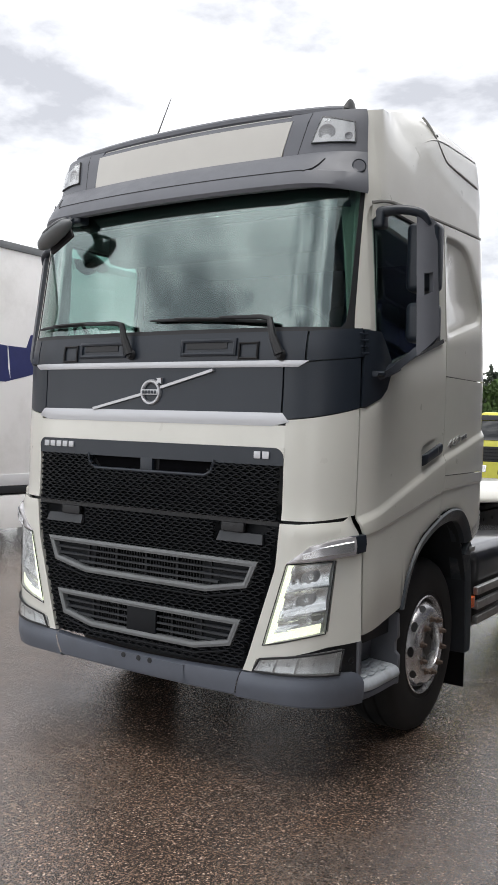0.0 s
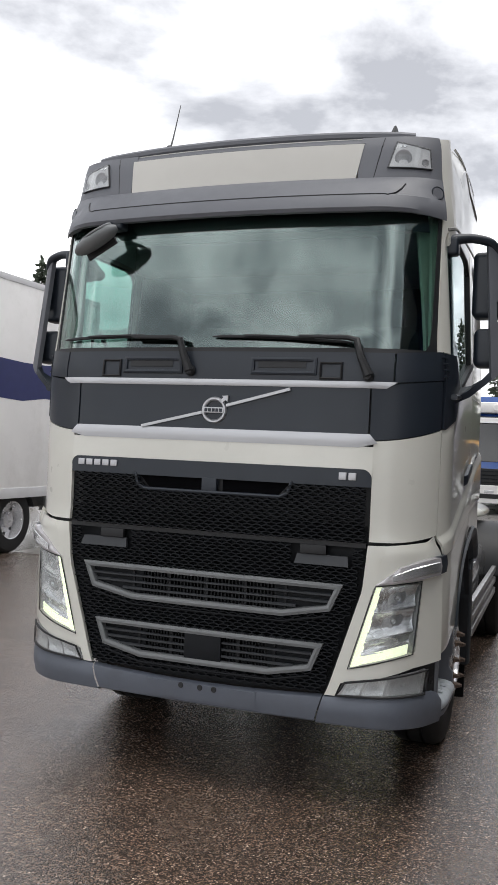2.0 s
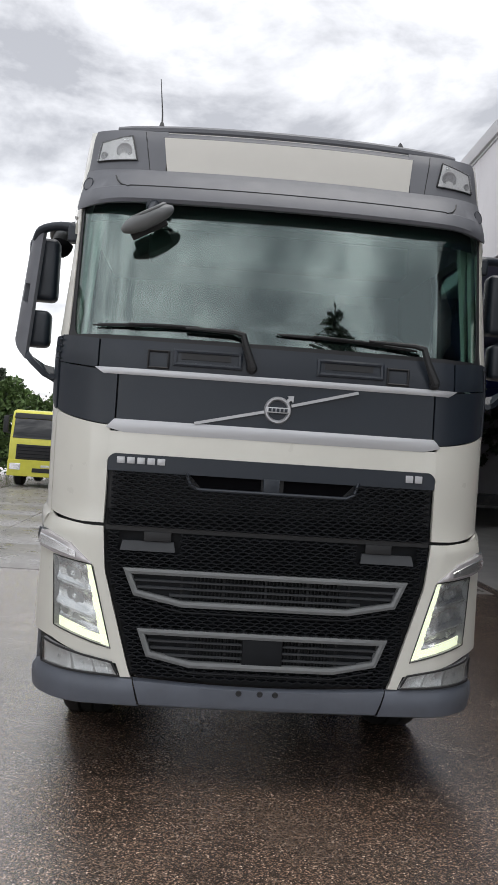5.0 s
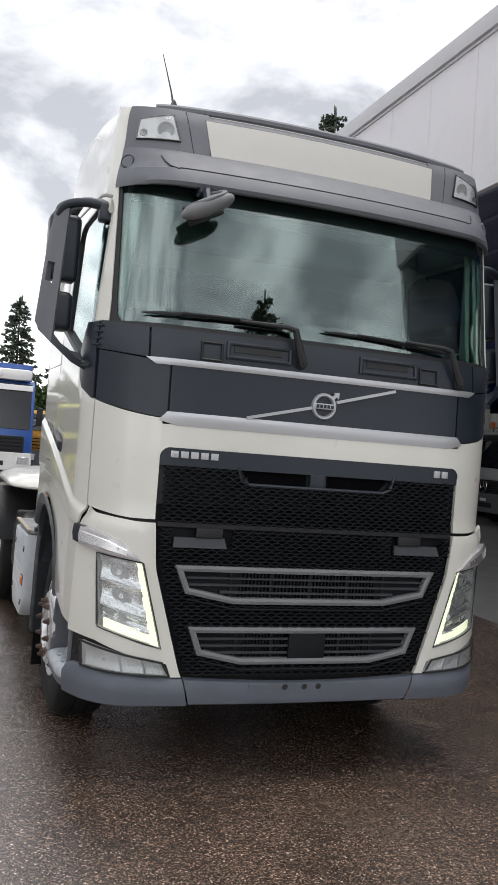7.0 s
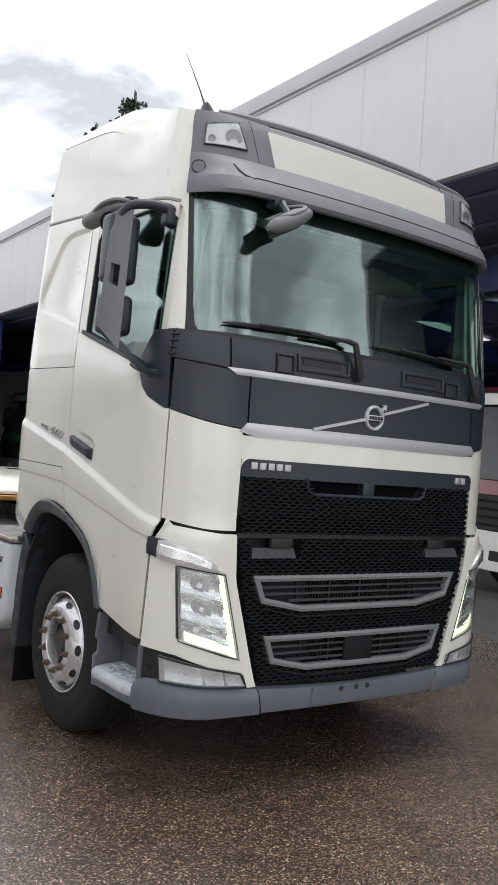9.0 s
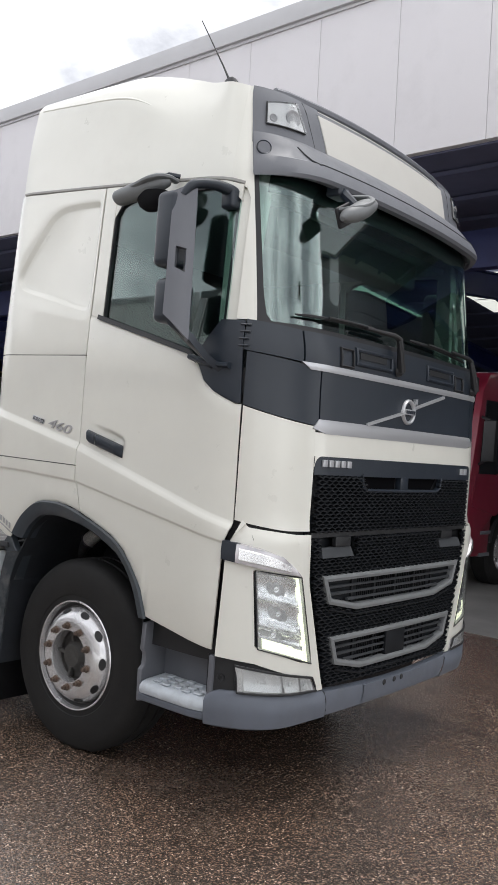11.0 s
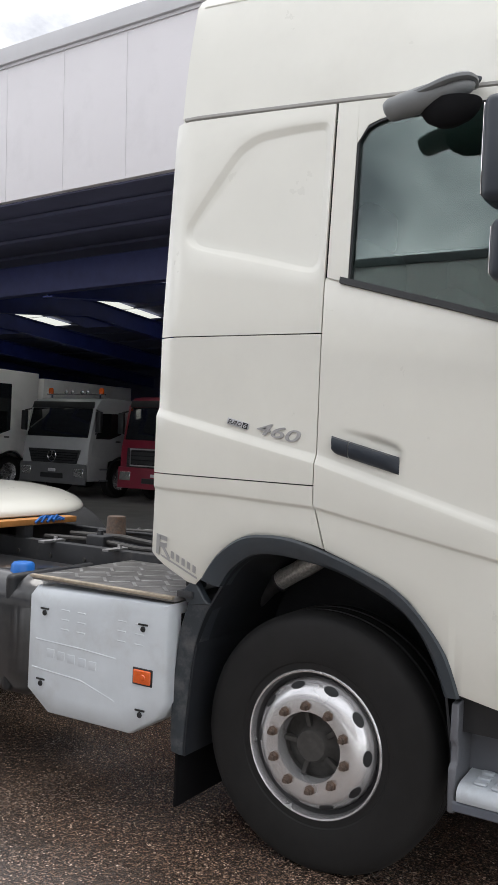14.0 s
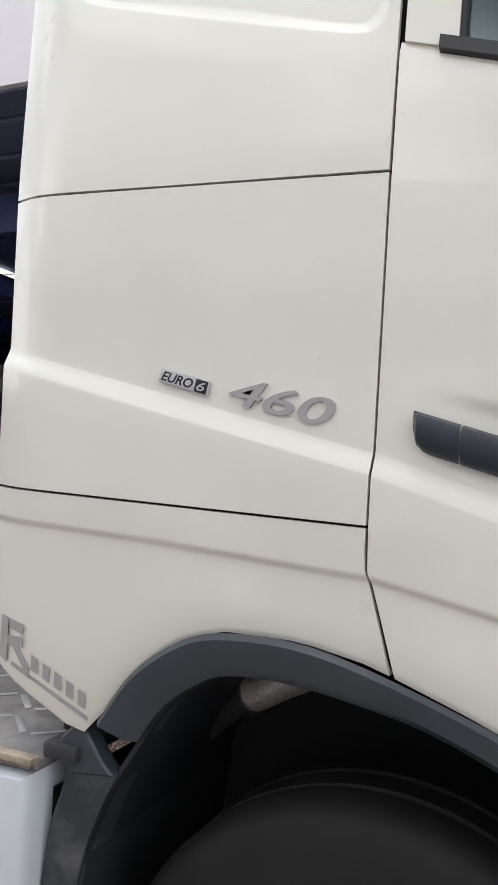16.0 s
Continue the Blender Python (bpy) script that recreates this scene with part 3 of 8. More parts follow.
# -- side panels
ZLO = [(0.26, 0.765), (0.30, 0.77), (0.70, 0.845), (0.75, 0.97), (0.82, 1.06), (0.90, 1.15), (1.0, 1.213), (1.14, 1.265), (1.30, 1.318), (1.43, 1.339), (1.58, 1.335), (1.68, 1.30), (1.76, 1.23), (1.85, 1.11), (1.88, 1.085), (2.14, 1.20)]
ZC1 = [(0.2, 1.345), (1.31, 1.657), (2.14, 1.832)]
ZC2 = [(0.2, 1.266), (0.607, 1.342), (0.854, 1.386), (1.082, 1.428), (1.31, 1.468), (1.761, 1.488), (2.14, 1.496)]
BELT = [(0.26, 1.925), (0.35, 1.965), (0.43, 2.015), (0.48, 2.09), (0.52, 2.155), (0.80, 2.235), (1.31, 2.375)]


def up(rows, d):
    return lambda y: table(y, rows) + d


DOORF = zt([(0.77, 0.275), (1.26, 0.262), (1.30, 0.248), (1.36, 0.230), (2.0, 0.234)])
DOORR = zt([(1.2, 1.232), (1.325, 1.262), (1.478, 1.311), (1.5, 1.3135)])
PANELF = zt([(1.2, 1.240), (1.325, 1.270), (1.478, 1.316), (1.5, 1.318)])
for sg in SIDES:
    door = part("door", side(bmesh.new(), DOORF, DOORR, [(zt(ZLO), 0.004), (up(ZLO, 0.012), 0.008), (up(ZC2, -0.03), 0.008), (up(ZC2, -0.016), 0.0082), (up(ZC2, -0.009), 0.009), (up(ZC2, 0.002), 0.0178), (up(ZC2, 0.010), 0.0185), (up(ZC1, -0.026), 0.020), (up(ZC1, -0.018), 0.019), (up(ZC1, 0.016), 0.001), (up(ZC1, 0.026), 0.0)] + [(1.70 + 0.012 * k, 0.0) for k in range(11)] + [(up(BELT, -0.02), 0.0), (zt(BELT), -0.008)], 72, sg, 0.012, 2), PAINT, truck, "cream white cab door with a sharp diagonal crease")
    bm = bmesh.new()
    side(bm, 1.215, 1.306, [(zt([(1.2, 2.345), (1.31, 2.375)]), 0), (2.7, 0), (up(ZROOF, -0.012), 0)], 4, sg, 0.02, 4)
    side(bm, 0.34, 1.215, [(zt([(0.34, 2.90), (0.40, 2.955), (0.5, 2.985), (1.1, 2.99), (1.18, 2.965), (1.215, 2.90)]), -0.004), (up(ZROOF, -0.012), 0)], 20, sg, 0.02, 2)
    side(bm, lambda z: table(z, [(2.33, 0.2895), (2.95, 0.3045)]), 0.352, [(2.25, -0.022), (2.7, -0.022), (2.96, -0.022)], 2, sg, 0.02, 5)
    part("window_frame", bm, PAINT, door)
    bm = bmesh.new()
    side(bm, 0.345, 1.222, [(zt([(0.34, 2.10), (0.52, 2.15), (1.31, 2.37)]), -0.020), (zt([(0.34, 2.94), (0.40, 2.965), (0.5, 2.99), (1.1, 2.995), (1.18, 2.975), (1.222, 2.94)]), -0.020)], 20, sg, 0.005, 6)
    pane = part("window_pane", bm, PANE, door, "tinted side window glass")
    pane.visible_shadow = False
    bm = bmesh.new()
    side(bm, 0.50, 1.245, [(up(BELT, -0.008), 0.012), (up(BELT, 0.016), 0.008)], 14, sg, 0.03)
    side(bm, 1.206, 1.222, [(2.34, -0.004), (2.93, -0.004)], 1, sg, 0.02, 5)
    side(bm, 0.350, 0.368, [(2.12, -0.024), (2.93, -0.024)], 1, sg, 0.02, 5)
    side(bm, 0.36, 1.215, [(zt([(0.36, 2.905), (0.42, 2.955), (0.5, 2.977), (1.1, 2.981), (1.17, 2.957), (1.215, 2.895)]), -0.006), (zt([(0.34, 2.92), (0.40, 2.96), (0.5, 2.988), (1.1, 2.993), (1.18, 2.968), (1.215, 2.91)]), -0.006)], 20, sg, 0.015)
    part("window_seal", bm, BLACK, door, "black rubber window seal")
    # hollow above the handle, pressed into the door
    for v in door.data.vertices:
        y, z = v.co.y, v.co.z
        if 0.94 < y < 1.25 and 1.665 < z < 1.82:
            e = (table(y, [(0.94, 1.655), (0.955, 1.70), (0.985, 1.737), (1.06, 1.760), (1.16, 1.781), (1.25, 1.80)]) - z) / 0.030
            e = min(1, max(0, e))
            back = min(1, max(0, (1.22 - y) / 0.16))
            v.co.x -= sg * 0.017 * e * e * (3 - 2 * e) * back
    # handle in its hollow
    bm = bmesh.new()
    for ya, yb in ((0.966, 1.168), (1.171, 1.252)):
        rows = []
        for dz, of in ((-0.034, 0.001), (-0.031, 0.014), (-0.022, 0.021), (0.016, 0.024), (0.027, 0.019), (0.031, 0.001)):
            row = []
            for k in range(9):
                y = lerp(ya, yb, k / 8)
                zc = 1.650 + 0.25 * (y - 0.97)
                z = zc + dz
                edge = 0.0 if (k == 0 and ya < 1) or (k == 8 and yb > 1.2) else 1.0
                tail = max(0, (y - 1.222) / 0.030)
                if dz < 0:  # the rear end is rounded off below
                    z = lerp(z, zc + 0.002, 1 - math.sqrt(max(0, 1 - tail * tail)))
                row.append(out(sg * s_y(y, z), z, 0.001 + (of - 0.001) * edge))
            rows.append(row)
        grid(bm, rows, 0.0)
    part("door_handle", bm, DARK, door, "dark plastic door handle")
    # panels behind the door
    bm = bmesh.new()
    side(bm, PANELF, YR, [(zt(ZLO), 0.004), (up(ZLO, 0.012), 0.008), (up(ZC2, -0.03), 0.008), (up(ZC2, -0.016), 0.0082), (up(ZC2, -0.009), 0.009), (up(ZC2, 0.002), 0.0178), (up(ZC2, 0.010), 0.0185), (zt([(1.3, 1.5495), (2.14, 1.5565)]), 0.020)], 20, sg, 0.012, 2)
    part("rear_lower_panel", bm, PAINT, truck)
    bm = bmesh.new()
    side(bm, 1.318, YR, [(zt([(1.3, 1.5545), (2.14, 1.5615)]), 0.020), (up(ZC1, -0.026), 0.020), (up(ZC1, -0.018), 0.019), (up(ZC1, 0.016), 0.001), (up(ZC1, 0.026), 0.0), (zt([(1.3, 2.1505), (2.14, 2.1575)]), 0.0)], 16, sg, 0.012, 3)
    part("locker_hatch", bm, PAINT, truck, "cream white locker hatch with grey badge")
    # upper rear panel with its pressed field
    bm = bmesh.new()
    loop = [(1.36, 2.998), (1.52, 3.005), (1.64, 3.00), (1.72, 2.95), (1.94, 2.66), (1.945, 2.60), (1.90, 2.55), (1.62, 2.47), (1.38, 2.405), (1.345, 2.43), (1.335, 2.7), (1.34, 2.97)]
    outer = [(1.36, 3.078), (1.52, 3.09), (1.72, 3.103), (1.95, 3.117), (YR, 3.13), (YR, 2.60), (YR, 2.163), (1.70, 2.158), (1.36, 2.156), (1.318, 2.156), (1.318, 2.7), (1.318, 3.075)]
    cy, cz = 1.60, 2.72

    loop = [(cy + (y - cy) * 1.04 + (0.07 if y > 1.7 else 0.04 if y > 1.6 else 0), cz + (z - cz) * 1.05) for y, z in loop]

    def shrink(p, f):
        d = Vector((p[0] - cy, p[1] - cz))
        d *= 1 - f / d.length
        return (cy + d.x, cz + d.y)

    def dense(lp):
        return [(lerp(a[0], b[0], k / 6), lerp(a[1], b[1], k / 6)) for a, b in zip(lp, lp[1:] + lp[:1]) for k in range(6)]

    outer, loop = dense(outer), dense(loop)
    for _ in range(3):  # round the corners of the field
        loop = [((loop[k - 1][0] + 2 * p[0] + loop[(k + 1) % len(loop)][0]) / 4, (loop[k - 1][1] + 2 * p[1] + loop[(k + 1) % len(loop)][1]) / 4) for k, p in enumerate(loop)]

    def ring(loop_, off):
        return [bm.verts.new(out(sg * s_y(y, z), z, off)) for y, z in loop_]

    def between(f):
        return [(lerp(a[0], b[0], f), lerp(a[1], b[1], f)) for a, b in zip(outer, loop)]

    R = [ring(outer, -0.012), ring(outer, 0.0), ring(between(0.08), 0.0), ring(between(0.18), 0.0), ring(between(0.32), 0.0), ring(between(0.5), 0.0), ring(between(0.75), 0.0), ring(loop, 0.0), ring([shrink(p, 0.008) for p in loop], -0.003), ring([shrink(p, 0.030) for p in loop], -0.016), ring([shrink(p, 0.038) for p in loop], -0.018)]
    for A, B in zip(R, R[1:]):
        for k in range(len(A)):
            q = (k + 1) % len(A)
            bm.faces.new((A[k], A[q], B[q], B[k]))
    bm.faces.new(R[-1])
    part("rear_upper_panel", bm, PAINT, truck, "cream white panel with a pressed field", 30)
    # wheel arch flare
    INN = [(0.755, 0.83), (0.80, 0.94), (0.86, 1.04), (0.94, 1.115), (1.04, 1.165), (1.2, 1.225), (1.385, 1.257), (1.51, 1.262), (1.60, 1.245), (1.69, 1.18), (1.745, 1.10)]
    OUT = [(0.695, 0.835), (0.745, 0.965), (0.81, 1.058), (0.90, 1.15), (1.0, 1.213), (1.2, 1.285), (1.40, 1.336), (1.56, 1.337), (1.66, 1.308), (1.76, 1.23), (1.83, 1.125)]
    INN, OUT = curve(INN), curve(OUT)
    bm = bmesh.new()
    rows = []
    for f, ox in ((0, 0.010), (0.12, 0.024), (0.75, 0.018), (1, 0.0), (1.02, -0.09)):
        rows.append([Vector((sg * (1.218 + ox), lerp(a[0], b[0], f), lerp(a[1], b[1], f))) for a, b in zip(OUT, INN)])
    grid(bm, rows, 0.0, centre=Vector((0, 1.3, 0.9)))
    part("wheel_arch_flare", bm, FLARE, truck, "dark plastic wheel arch flare")
    # lower mudguard, set in behind the flare
    LIN = curve([(1.80, 1.02), (1.84, 0.93), (1.874, 0.824), (1.892, 0.70), (1.903, 0.566), (1.913, 0.43), (1.915, 0.344)])
    LOUT = curve([(1.905, 1.045), (1.93, 0.96), (1.953, 0.876), (1.972, 0.72), (1.982, 0.551), (1.982, 0.43), (1.974, 0.358)])
    bm = bmesh.new()
    rows = []
    for f, ox in ((-0.02, -0.06), (0, 0.0), (0.12, 0.012), (0.8, 0.008), (1, 0.0), (1.02, -0.10)):
        rows.append([Vector((sg * (1.190 + ox), lerp(a[0], b[0], f), lerp(a[1], b[1], f))) for a, b in zip(LOUT, LIN)])
    grid(bm, rows, 0.0, centre=Vector((0, 1.3, 0.9)))
    lm = part("lower_mudguard", bm, SCUFFED, truck, "dark plastic lower mudguard behind the wheel")
    bm = bmesh.new()
    prism(bm, [(sg * 1.16, y, z) for y, z in ((1.885, 1.115), (1.825, 1.035), (1.80, 1.015), (1.905, 1.0), (1.945, 1.045), (1.925, 1.075))], (sg * 0.045, 0, 0))
    bmesh.ops.recalc_face_normals(bm, faces=bm.faces)
    bmesh.ops.bevel(bm, geom=bm.edges[:], offset=0.005, segments=1, affect="EDGES")
    part("joint_block", bm, FLARE, lm)
    bm = bmesh.new()
    box(bm, (min(sg * 1.12, sg * 1.17), 1.87, 1.07), (max(sg * 1.12, sg * 1.17), 1.95, 1.13), 0.008)
    part("hinge_block", bm, BLACK, lm)
    INN = INN + LIN[2:]
    # black wheel housing
    bm = bmesh.new()
    rows = [[Vector((sg * x, a[0], a[1] - 0.002)) for a in [(0.70, 0.45)] + INN] for x in (1.185, 0.50)]
    grid(bm, rows, 0.01, centre=Vector((0, 1.3, 3)))
    prism(bm, [Vector((sg * 0.51, a[0], a[1])) for a in [(0.70, 0.45)] + INN], (sg * -0.02, 0, 0))
    part("wheel_housing", bm, ARCH, truck)
    bm = bmesh.new()
    box(bm, (min(sg * 0.62, sg * 1.17), 1.955, 0.10), (max(sg * 0.62, sg * 1.17), 1.968, 0.95), 0.004)
    part("mud_flap", bm, FLAP, truck, "black rubber mud flap")

# -- front: dark band, white skirt, corners
for sg in SIDES:
    bm = bmesh.new()
    wrap(bm, lambda z: s_x(0.845, z), lambda z: s_y(0.226, z), lambda u: lerp(1.855, 1.925, u ** 1.5), lambda u: lerp(2.128, 2.175, u), 14, 5, 0.0, 0.02, sg)
    part("corner_band", bm, DARK, truck)
    bm = bmesh.new()
    wrap(bm, lambda z: s_x(0.955, z), lambda z: s_y(0.243, z), lambda u: lerp(2.15, 2.182, u), lambda u: lerp(2.302, 2.328, u), 10, 4, 0.0, 0.02, sg)
    for k in range(4):
        z = 2.20 + 0.033 * k
        tube(bm, [out(sg * s_y(0.222, z), z, 0.008), out(sg * s_y(0.262, z), z, 0.010)], 0.005, 5)
    part("corner_vent", bm, DARK, truck, "dark corner piece with small fins")
    bm = bmesh.new()
    wrap(bm, lambda z: s_x(0.865, z), lambda z: s_y(0.225, z), lambda u: lerp(1.345, 1.405, max(0, u - 0.3) ** 1.4), lambda u: lerp(1.851, 1.920, u ** 1.5), 16, 10, 0.0, 0.02, sg)
    part("corner_panel", bm, PAINT, truck)
    bm = bmesh.new()
    wrap(bm, lambda z: s_y(lerp(0.236, 0.248, (z - 1.93) / 0.39), z), lambda z: s_y(table(z, [(1.93, 0.26), (2.0, 0.42), (2.15, 0.50), (2.2, 0.46), (2.32, 0.36)]), z), 1.93, 2.32, 8, 8, 0.006, 0.02, sg)
    tube(bm, [out(sg * s_y(y, z), z, 0.02) for y, z in ((0.29, 2.10), (0.40, 2.105), (0.52, 2.14))], 0.03, 8, squash=(0.8, 0.5))
    part("mirror_foot", bm, DARK, truck, "dark triangular mirror foot at the door corner")
bm = bmesh.new()
wrap(bm, lambda z: -s_x(0.835, z), lambda z: s_x(0.835, z), 1.885, 2.118, 30, 5, 0.0, 0.02)
part("front_band", bm, DARK, truck)
bm = bmesh.new()
wrap(bm, lambda z: -s_x(0.945, z), lambda z: s_x(0.945, z), 2.153, 2.302, 30, 4, 0.0, 0.02)
part("cowl_panel", bm, DARK, truck, "dark cowl below the windscreen with recesses")
bm = bmesh.new()
wrap(bm, lambda z: -s_x(0.865, z), lambda z: s_x(0.865, z), 1.708, 1.822, 30, 3, 0.0, 0.02)
part("front_apron", bm, PAINT, truck)
bm = bmesh.new()
wrap(bm, lambda z: -s_x(lerp(0.915, 0.965, (z - 2.118) / 0.034), z), lambda z: s_x(lerp(0.915, 0.965, (z - 2.118) / 0.034), z), 2.118, 2.152, 30, 3, lambda u, v: 0.006 + 0.003 * min(1, 4 * v, 4 - 4 * v), 0.012)
part("upper_trim_strip", bm, SILVER, truck, "satin silver trim strip")
bm = bmesh.new()
wrap(bm, lambda z: -s_x(table(z, [(1.818, 0.79), (1.84, 0.885), (1.885, 0.845)]), z), lambda z: s_x(table(z, [(1.818, 0.79), (1.84, 0.885), (1.885, 0.845)]), z), 1.818, 1.886, 30, 6, lambda u, v: 0.002 + 0.005 * min(1, 2.2 * v, 5 - 5 * v), 0.012)
part("lower_trim_strip", bm, SILVER, truck, "broad satin silver trim strip")
bm = bmesh.new()
for (x0, z0), (x1, z1) in (((-0.43, 1.888), (-0.07, 1.972)), ((0.07, 2.012), (0.42, 2.105))):
    d = Vector((x1 - x0, 0, z1 - z0)).normalized()
    n = Vector((-d.z, 0, d.x)) * 0.0075
    pts = [Vector((x0, 0, z0)) - n, Vector((x1, 0, z1)) - n, Vector((x1, 0, z1)) + n, Vector((x0, 0, z0)) + n]
    prism(bm, [Vector((p.x, -0.012, p.z)) for p in pts], (0, 0.03, 0))
part("diagonal_trim", bm, SILVER, truck, "silver diagonal bar across the band")
em = part("emblem", lathe(bmesh.new(), [(0.050, 0.0), (0.0515, 0.010), (0.058, 0.017), (0.066, 0.017), (0.0705, 0.010), (0.072, 0.0), (0.050, 0.0)], pose(0, 0.0, 1.985, 90)), SILVER, truck, "round silver emblem with an arrow and a bar")
bm = bmesh.new()
prism(bm, [(0.040, -0.018, 2.040), (0.052, -0.018, 2.026), (0.066, -0.018, 2.040), (0.078, -0.018, 2.030), (0.080, -0.018, 2.064), (0.046, -0.018, 2.062), (0.054, -0.018, 2.053)], (0, 0.015, 0))
box(bm, (-0.060, -0.020, 1.970), (0.060, -0.004, 2.000), 0.003)
part("emblem_bar", bm, SILVER, em)
bm = bmesh.new()
for k in range(5):
    box(bm, (-0.050 + 0.021 * k, -0.0225, 1.976), (-0.034 + 0.021 * k, -0.019, 1.994))
part("emblem_marks", bm, DARK, em)

# -- windscreen, black border, sun visor, roof front
bm = bmesh.new()
wrap(bm, lambda z: -s_y(table(z, [(2.3, 0.202), (2.7, 0.257), (3.1, 0.315)]), z), lambda z: s_y(table(z, [(2.3, 0.202), (2.7, 0.257), (3.1, 0.315)]), z), 2.306, 3.10, 48, 12, -0.012, 0.006)
ws = part("windscreen", bm, SCREEN, truck, "large curved windscreen with a green tint")
ws.visible_shadow = False
bm = bmesh.new()
for sg in SIDES:
    wrap(bm, lambda z: s_y(table(z, [(2.3, 0.14), (2.36, 0.178), (2.45, 0.198), (2.7, 0.236), (3.1, 0.298)]), z), lambda z: s_y(table(z, [(2.3, 0.204), (2.7, 0.259), (3.1, 0.317)]), z), 2.31, 3.08, 4, 16, -0.006, 0.006, sg)
wrap(bm, lambda z: -s_x(1.12, z), lambda z: s_x(1.12, z), 2.30, 2.325, 40, 1, -0.005, 0.012)
part("windscreen_border", bm, BLACK, truck, "black glass border")
bm = bmesh.new()
wrap(bm, lambda z: -s_y(0.245, z), lambda z: s_y(0.245, z), lambda u: 2.955 - 0.0 * u, 3.09, 40, 3, -0.022, 0.004)
part("sun_blind", bm, material("dark_green_tint", (0.02, 0.035, 0.036), 0.35, var=0.1), truck, "dark tinted band behind the top of the windscreen")


def vis(sign_s):
    a = abs(sign_s)
    return table(a, [(0, 1.0), (1.0, 1.0), (1.2, 0.85), (1.4, 0.5), (1.6, 0.2), (1.8, 0.05)])


bm = bmesh.new()
VZ = [(3.06, 0.0), (3.035, 0.03), (3.032, 0.075), (3.05, 0.088), (3.085, 0.09), (3.125, 0.082), (3.13, 0.07), (3.19, 0.05), (3.235, 0.018), (3.25, 0.0)]
rows = []
for z, o in VZ:
    row = []
    for i in range(61):
        s = -1 + 2 * i / 60
        send = s_y(table(z, [(3.03, 0.306), (3.25, 0.355)]), z)
        row.append(out(s * send, z - 0.012 * max(0, abs(s) - 0.78) / 0.22 * (1 if z < 3.1 else 0), o * vis(s * send) + 0.012))
    rows.append(row)
grid(bm, rows, 0.0)
for sg in SIDES:
    wrap(bm, lambda z: s_x(0.99, z), lambda z: s_y(table(z, [(3.02, 0.304), (3.22, 0.350)]), z), lambda u: 3.045 - 0.01 * u, 3.22, 8, 5, 0.014, 0.015, sg)
visor = part("sun_visor", bm, GREY, truck, "slate grey sun visor above the windscreen", 28)
bm = bmesh.new()
VG = [3.20, 3.165, 3.138, 3.122]
VX = [0.925, 0.908, 0.885, 0.85]
left = [out(-s_x(x_, z_), z_, table(z_, [(3.125, 0.082), (3.13, 0.072), (3.19, 0.052), (3.235, 0.02)]) * vis(s_x(x_, z_)) + 0.0125) for x_, z_ in zip(VX, VG)]
mid_g = [out(s, 3.127, 0.080 * vis(s) + 0.0125) for s in [s_x(0.84, 3.12) * (-1 + 2 * i / 40) for i in range(41)]]
tube(bm, left + mid_g + [Vector((-p.x, p.y, p.z)) for p in reversed(left)], 0.0045, 5)
part("visor_groove", bm, BLACK, visor)
for sg in SIDES:
    bm = bmesh.new()
    lathe(bm, [(0.0, 0.003), (0.031, 0.003), (0.032, 0.0), (0.035, 0.0), (0.036, 0.003), (0.037, -0.004)], Matrix.Translation(out(sg * s_x(1.075, 3.165), 3.165, 0.028)) @ (out(sg * s_x(1.075, 3.165), 3.165, 0.1) - out(sg * s_x(1.075, 3.165), 3.165) + Vector((0, 0, 0.02))).to_track_quat("Z", "Y").to_matrix().to_4x4(), 28)
    part("visor_cap", bm, GREY, visor)
    bm = bmesh.new()
    lathe(bm, [(0.033, 0.001), (0.0345, 0.0045), (0.0365, 0.0045), (0.038, 0.0)], Matrix.Translation(out(sg * s_x(1.075, 3.165), 3.165, 0.028)) @ (out(sg * s_x(1.075, 3.165), 3.165, 0.1) - out(sg * s_x(1.075, 3.165), 3.165) + Vector((0, 0, 0.02))).to_track_quat("Z", "Y").to_matrix().to_4x4(), 28)
    part("visor_cap_ring", bm, DARK, visor)
for sg in SIDES:
    bm = bmesh.new()
    wrap(bm, lambda z: s_x(0.675, z), lambda z: s_y(table(z, [(3.2, 0.348), (3.5, 0.398)]), z), 3.20, 3.492, 16, 8, 0.008, 0.015, sg)
    part("roof_front_trim", bm, GREY, truck, "dark trim round the roof lamps")
bm = bmesh.new()
wrap(bm, lambda z: -s_x(lerp(0.66, 0.70, (z - 3.2) / 0.3), z), lambda z: s_x(lerp(0.66, 0.70, (z - 3.2) / 0.3), z), 3.215, 3.452, 30, 4, 0.012, 0.015)
part("roof_front_panel", bm, SIGNPANEL, truck, "cream white sign panel on the roof front")
bm = bmesh.new()
wrap(bm, lambda z: -s_x(0.70, z), lambda z: s_x(0.70, z), 3.455, 3.505, 30, 4, lambda u, v: 0.010 - 0.02 * v, 0.015)
tube(bm, [Vector((x, out(s_x(abs(x), 3.49), 3.49).y + 0.02, 3.512 - 0.02 * (x / 0.95) ** 4)) for x in [-0.95 + 1.9 * k / 24 for k in range(25)]], 0.026, 8)
part("roof_lip", bm, GREY, truck)
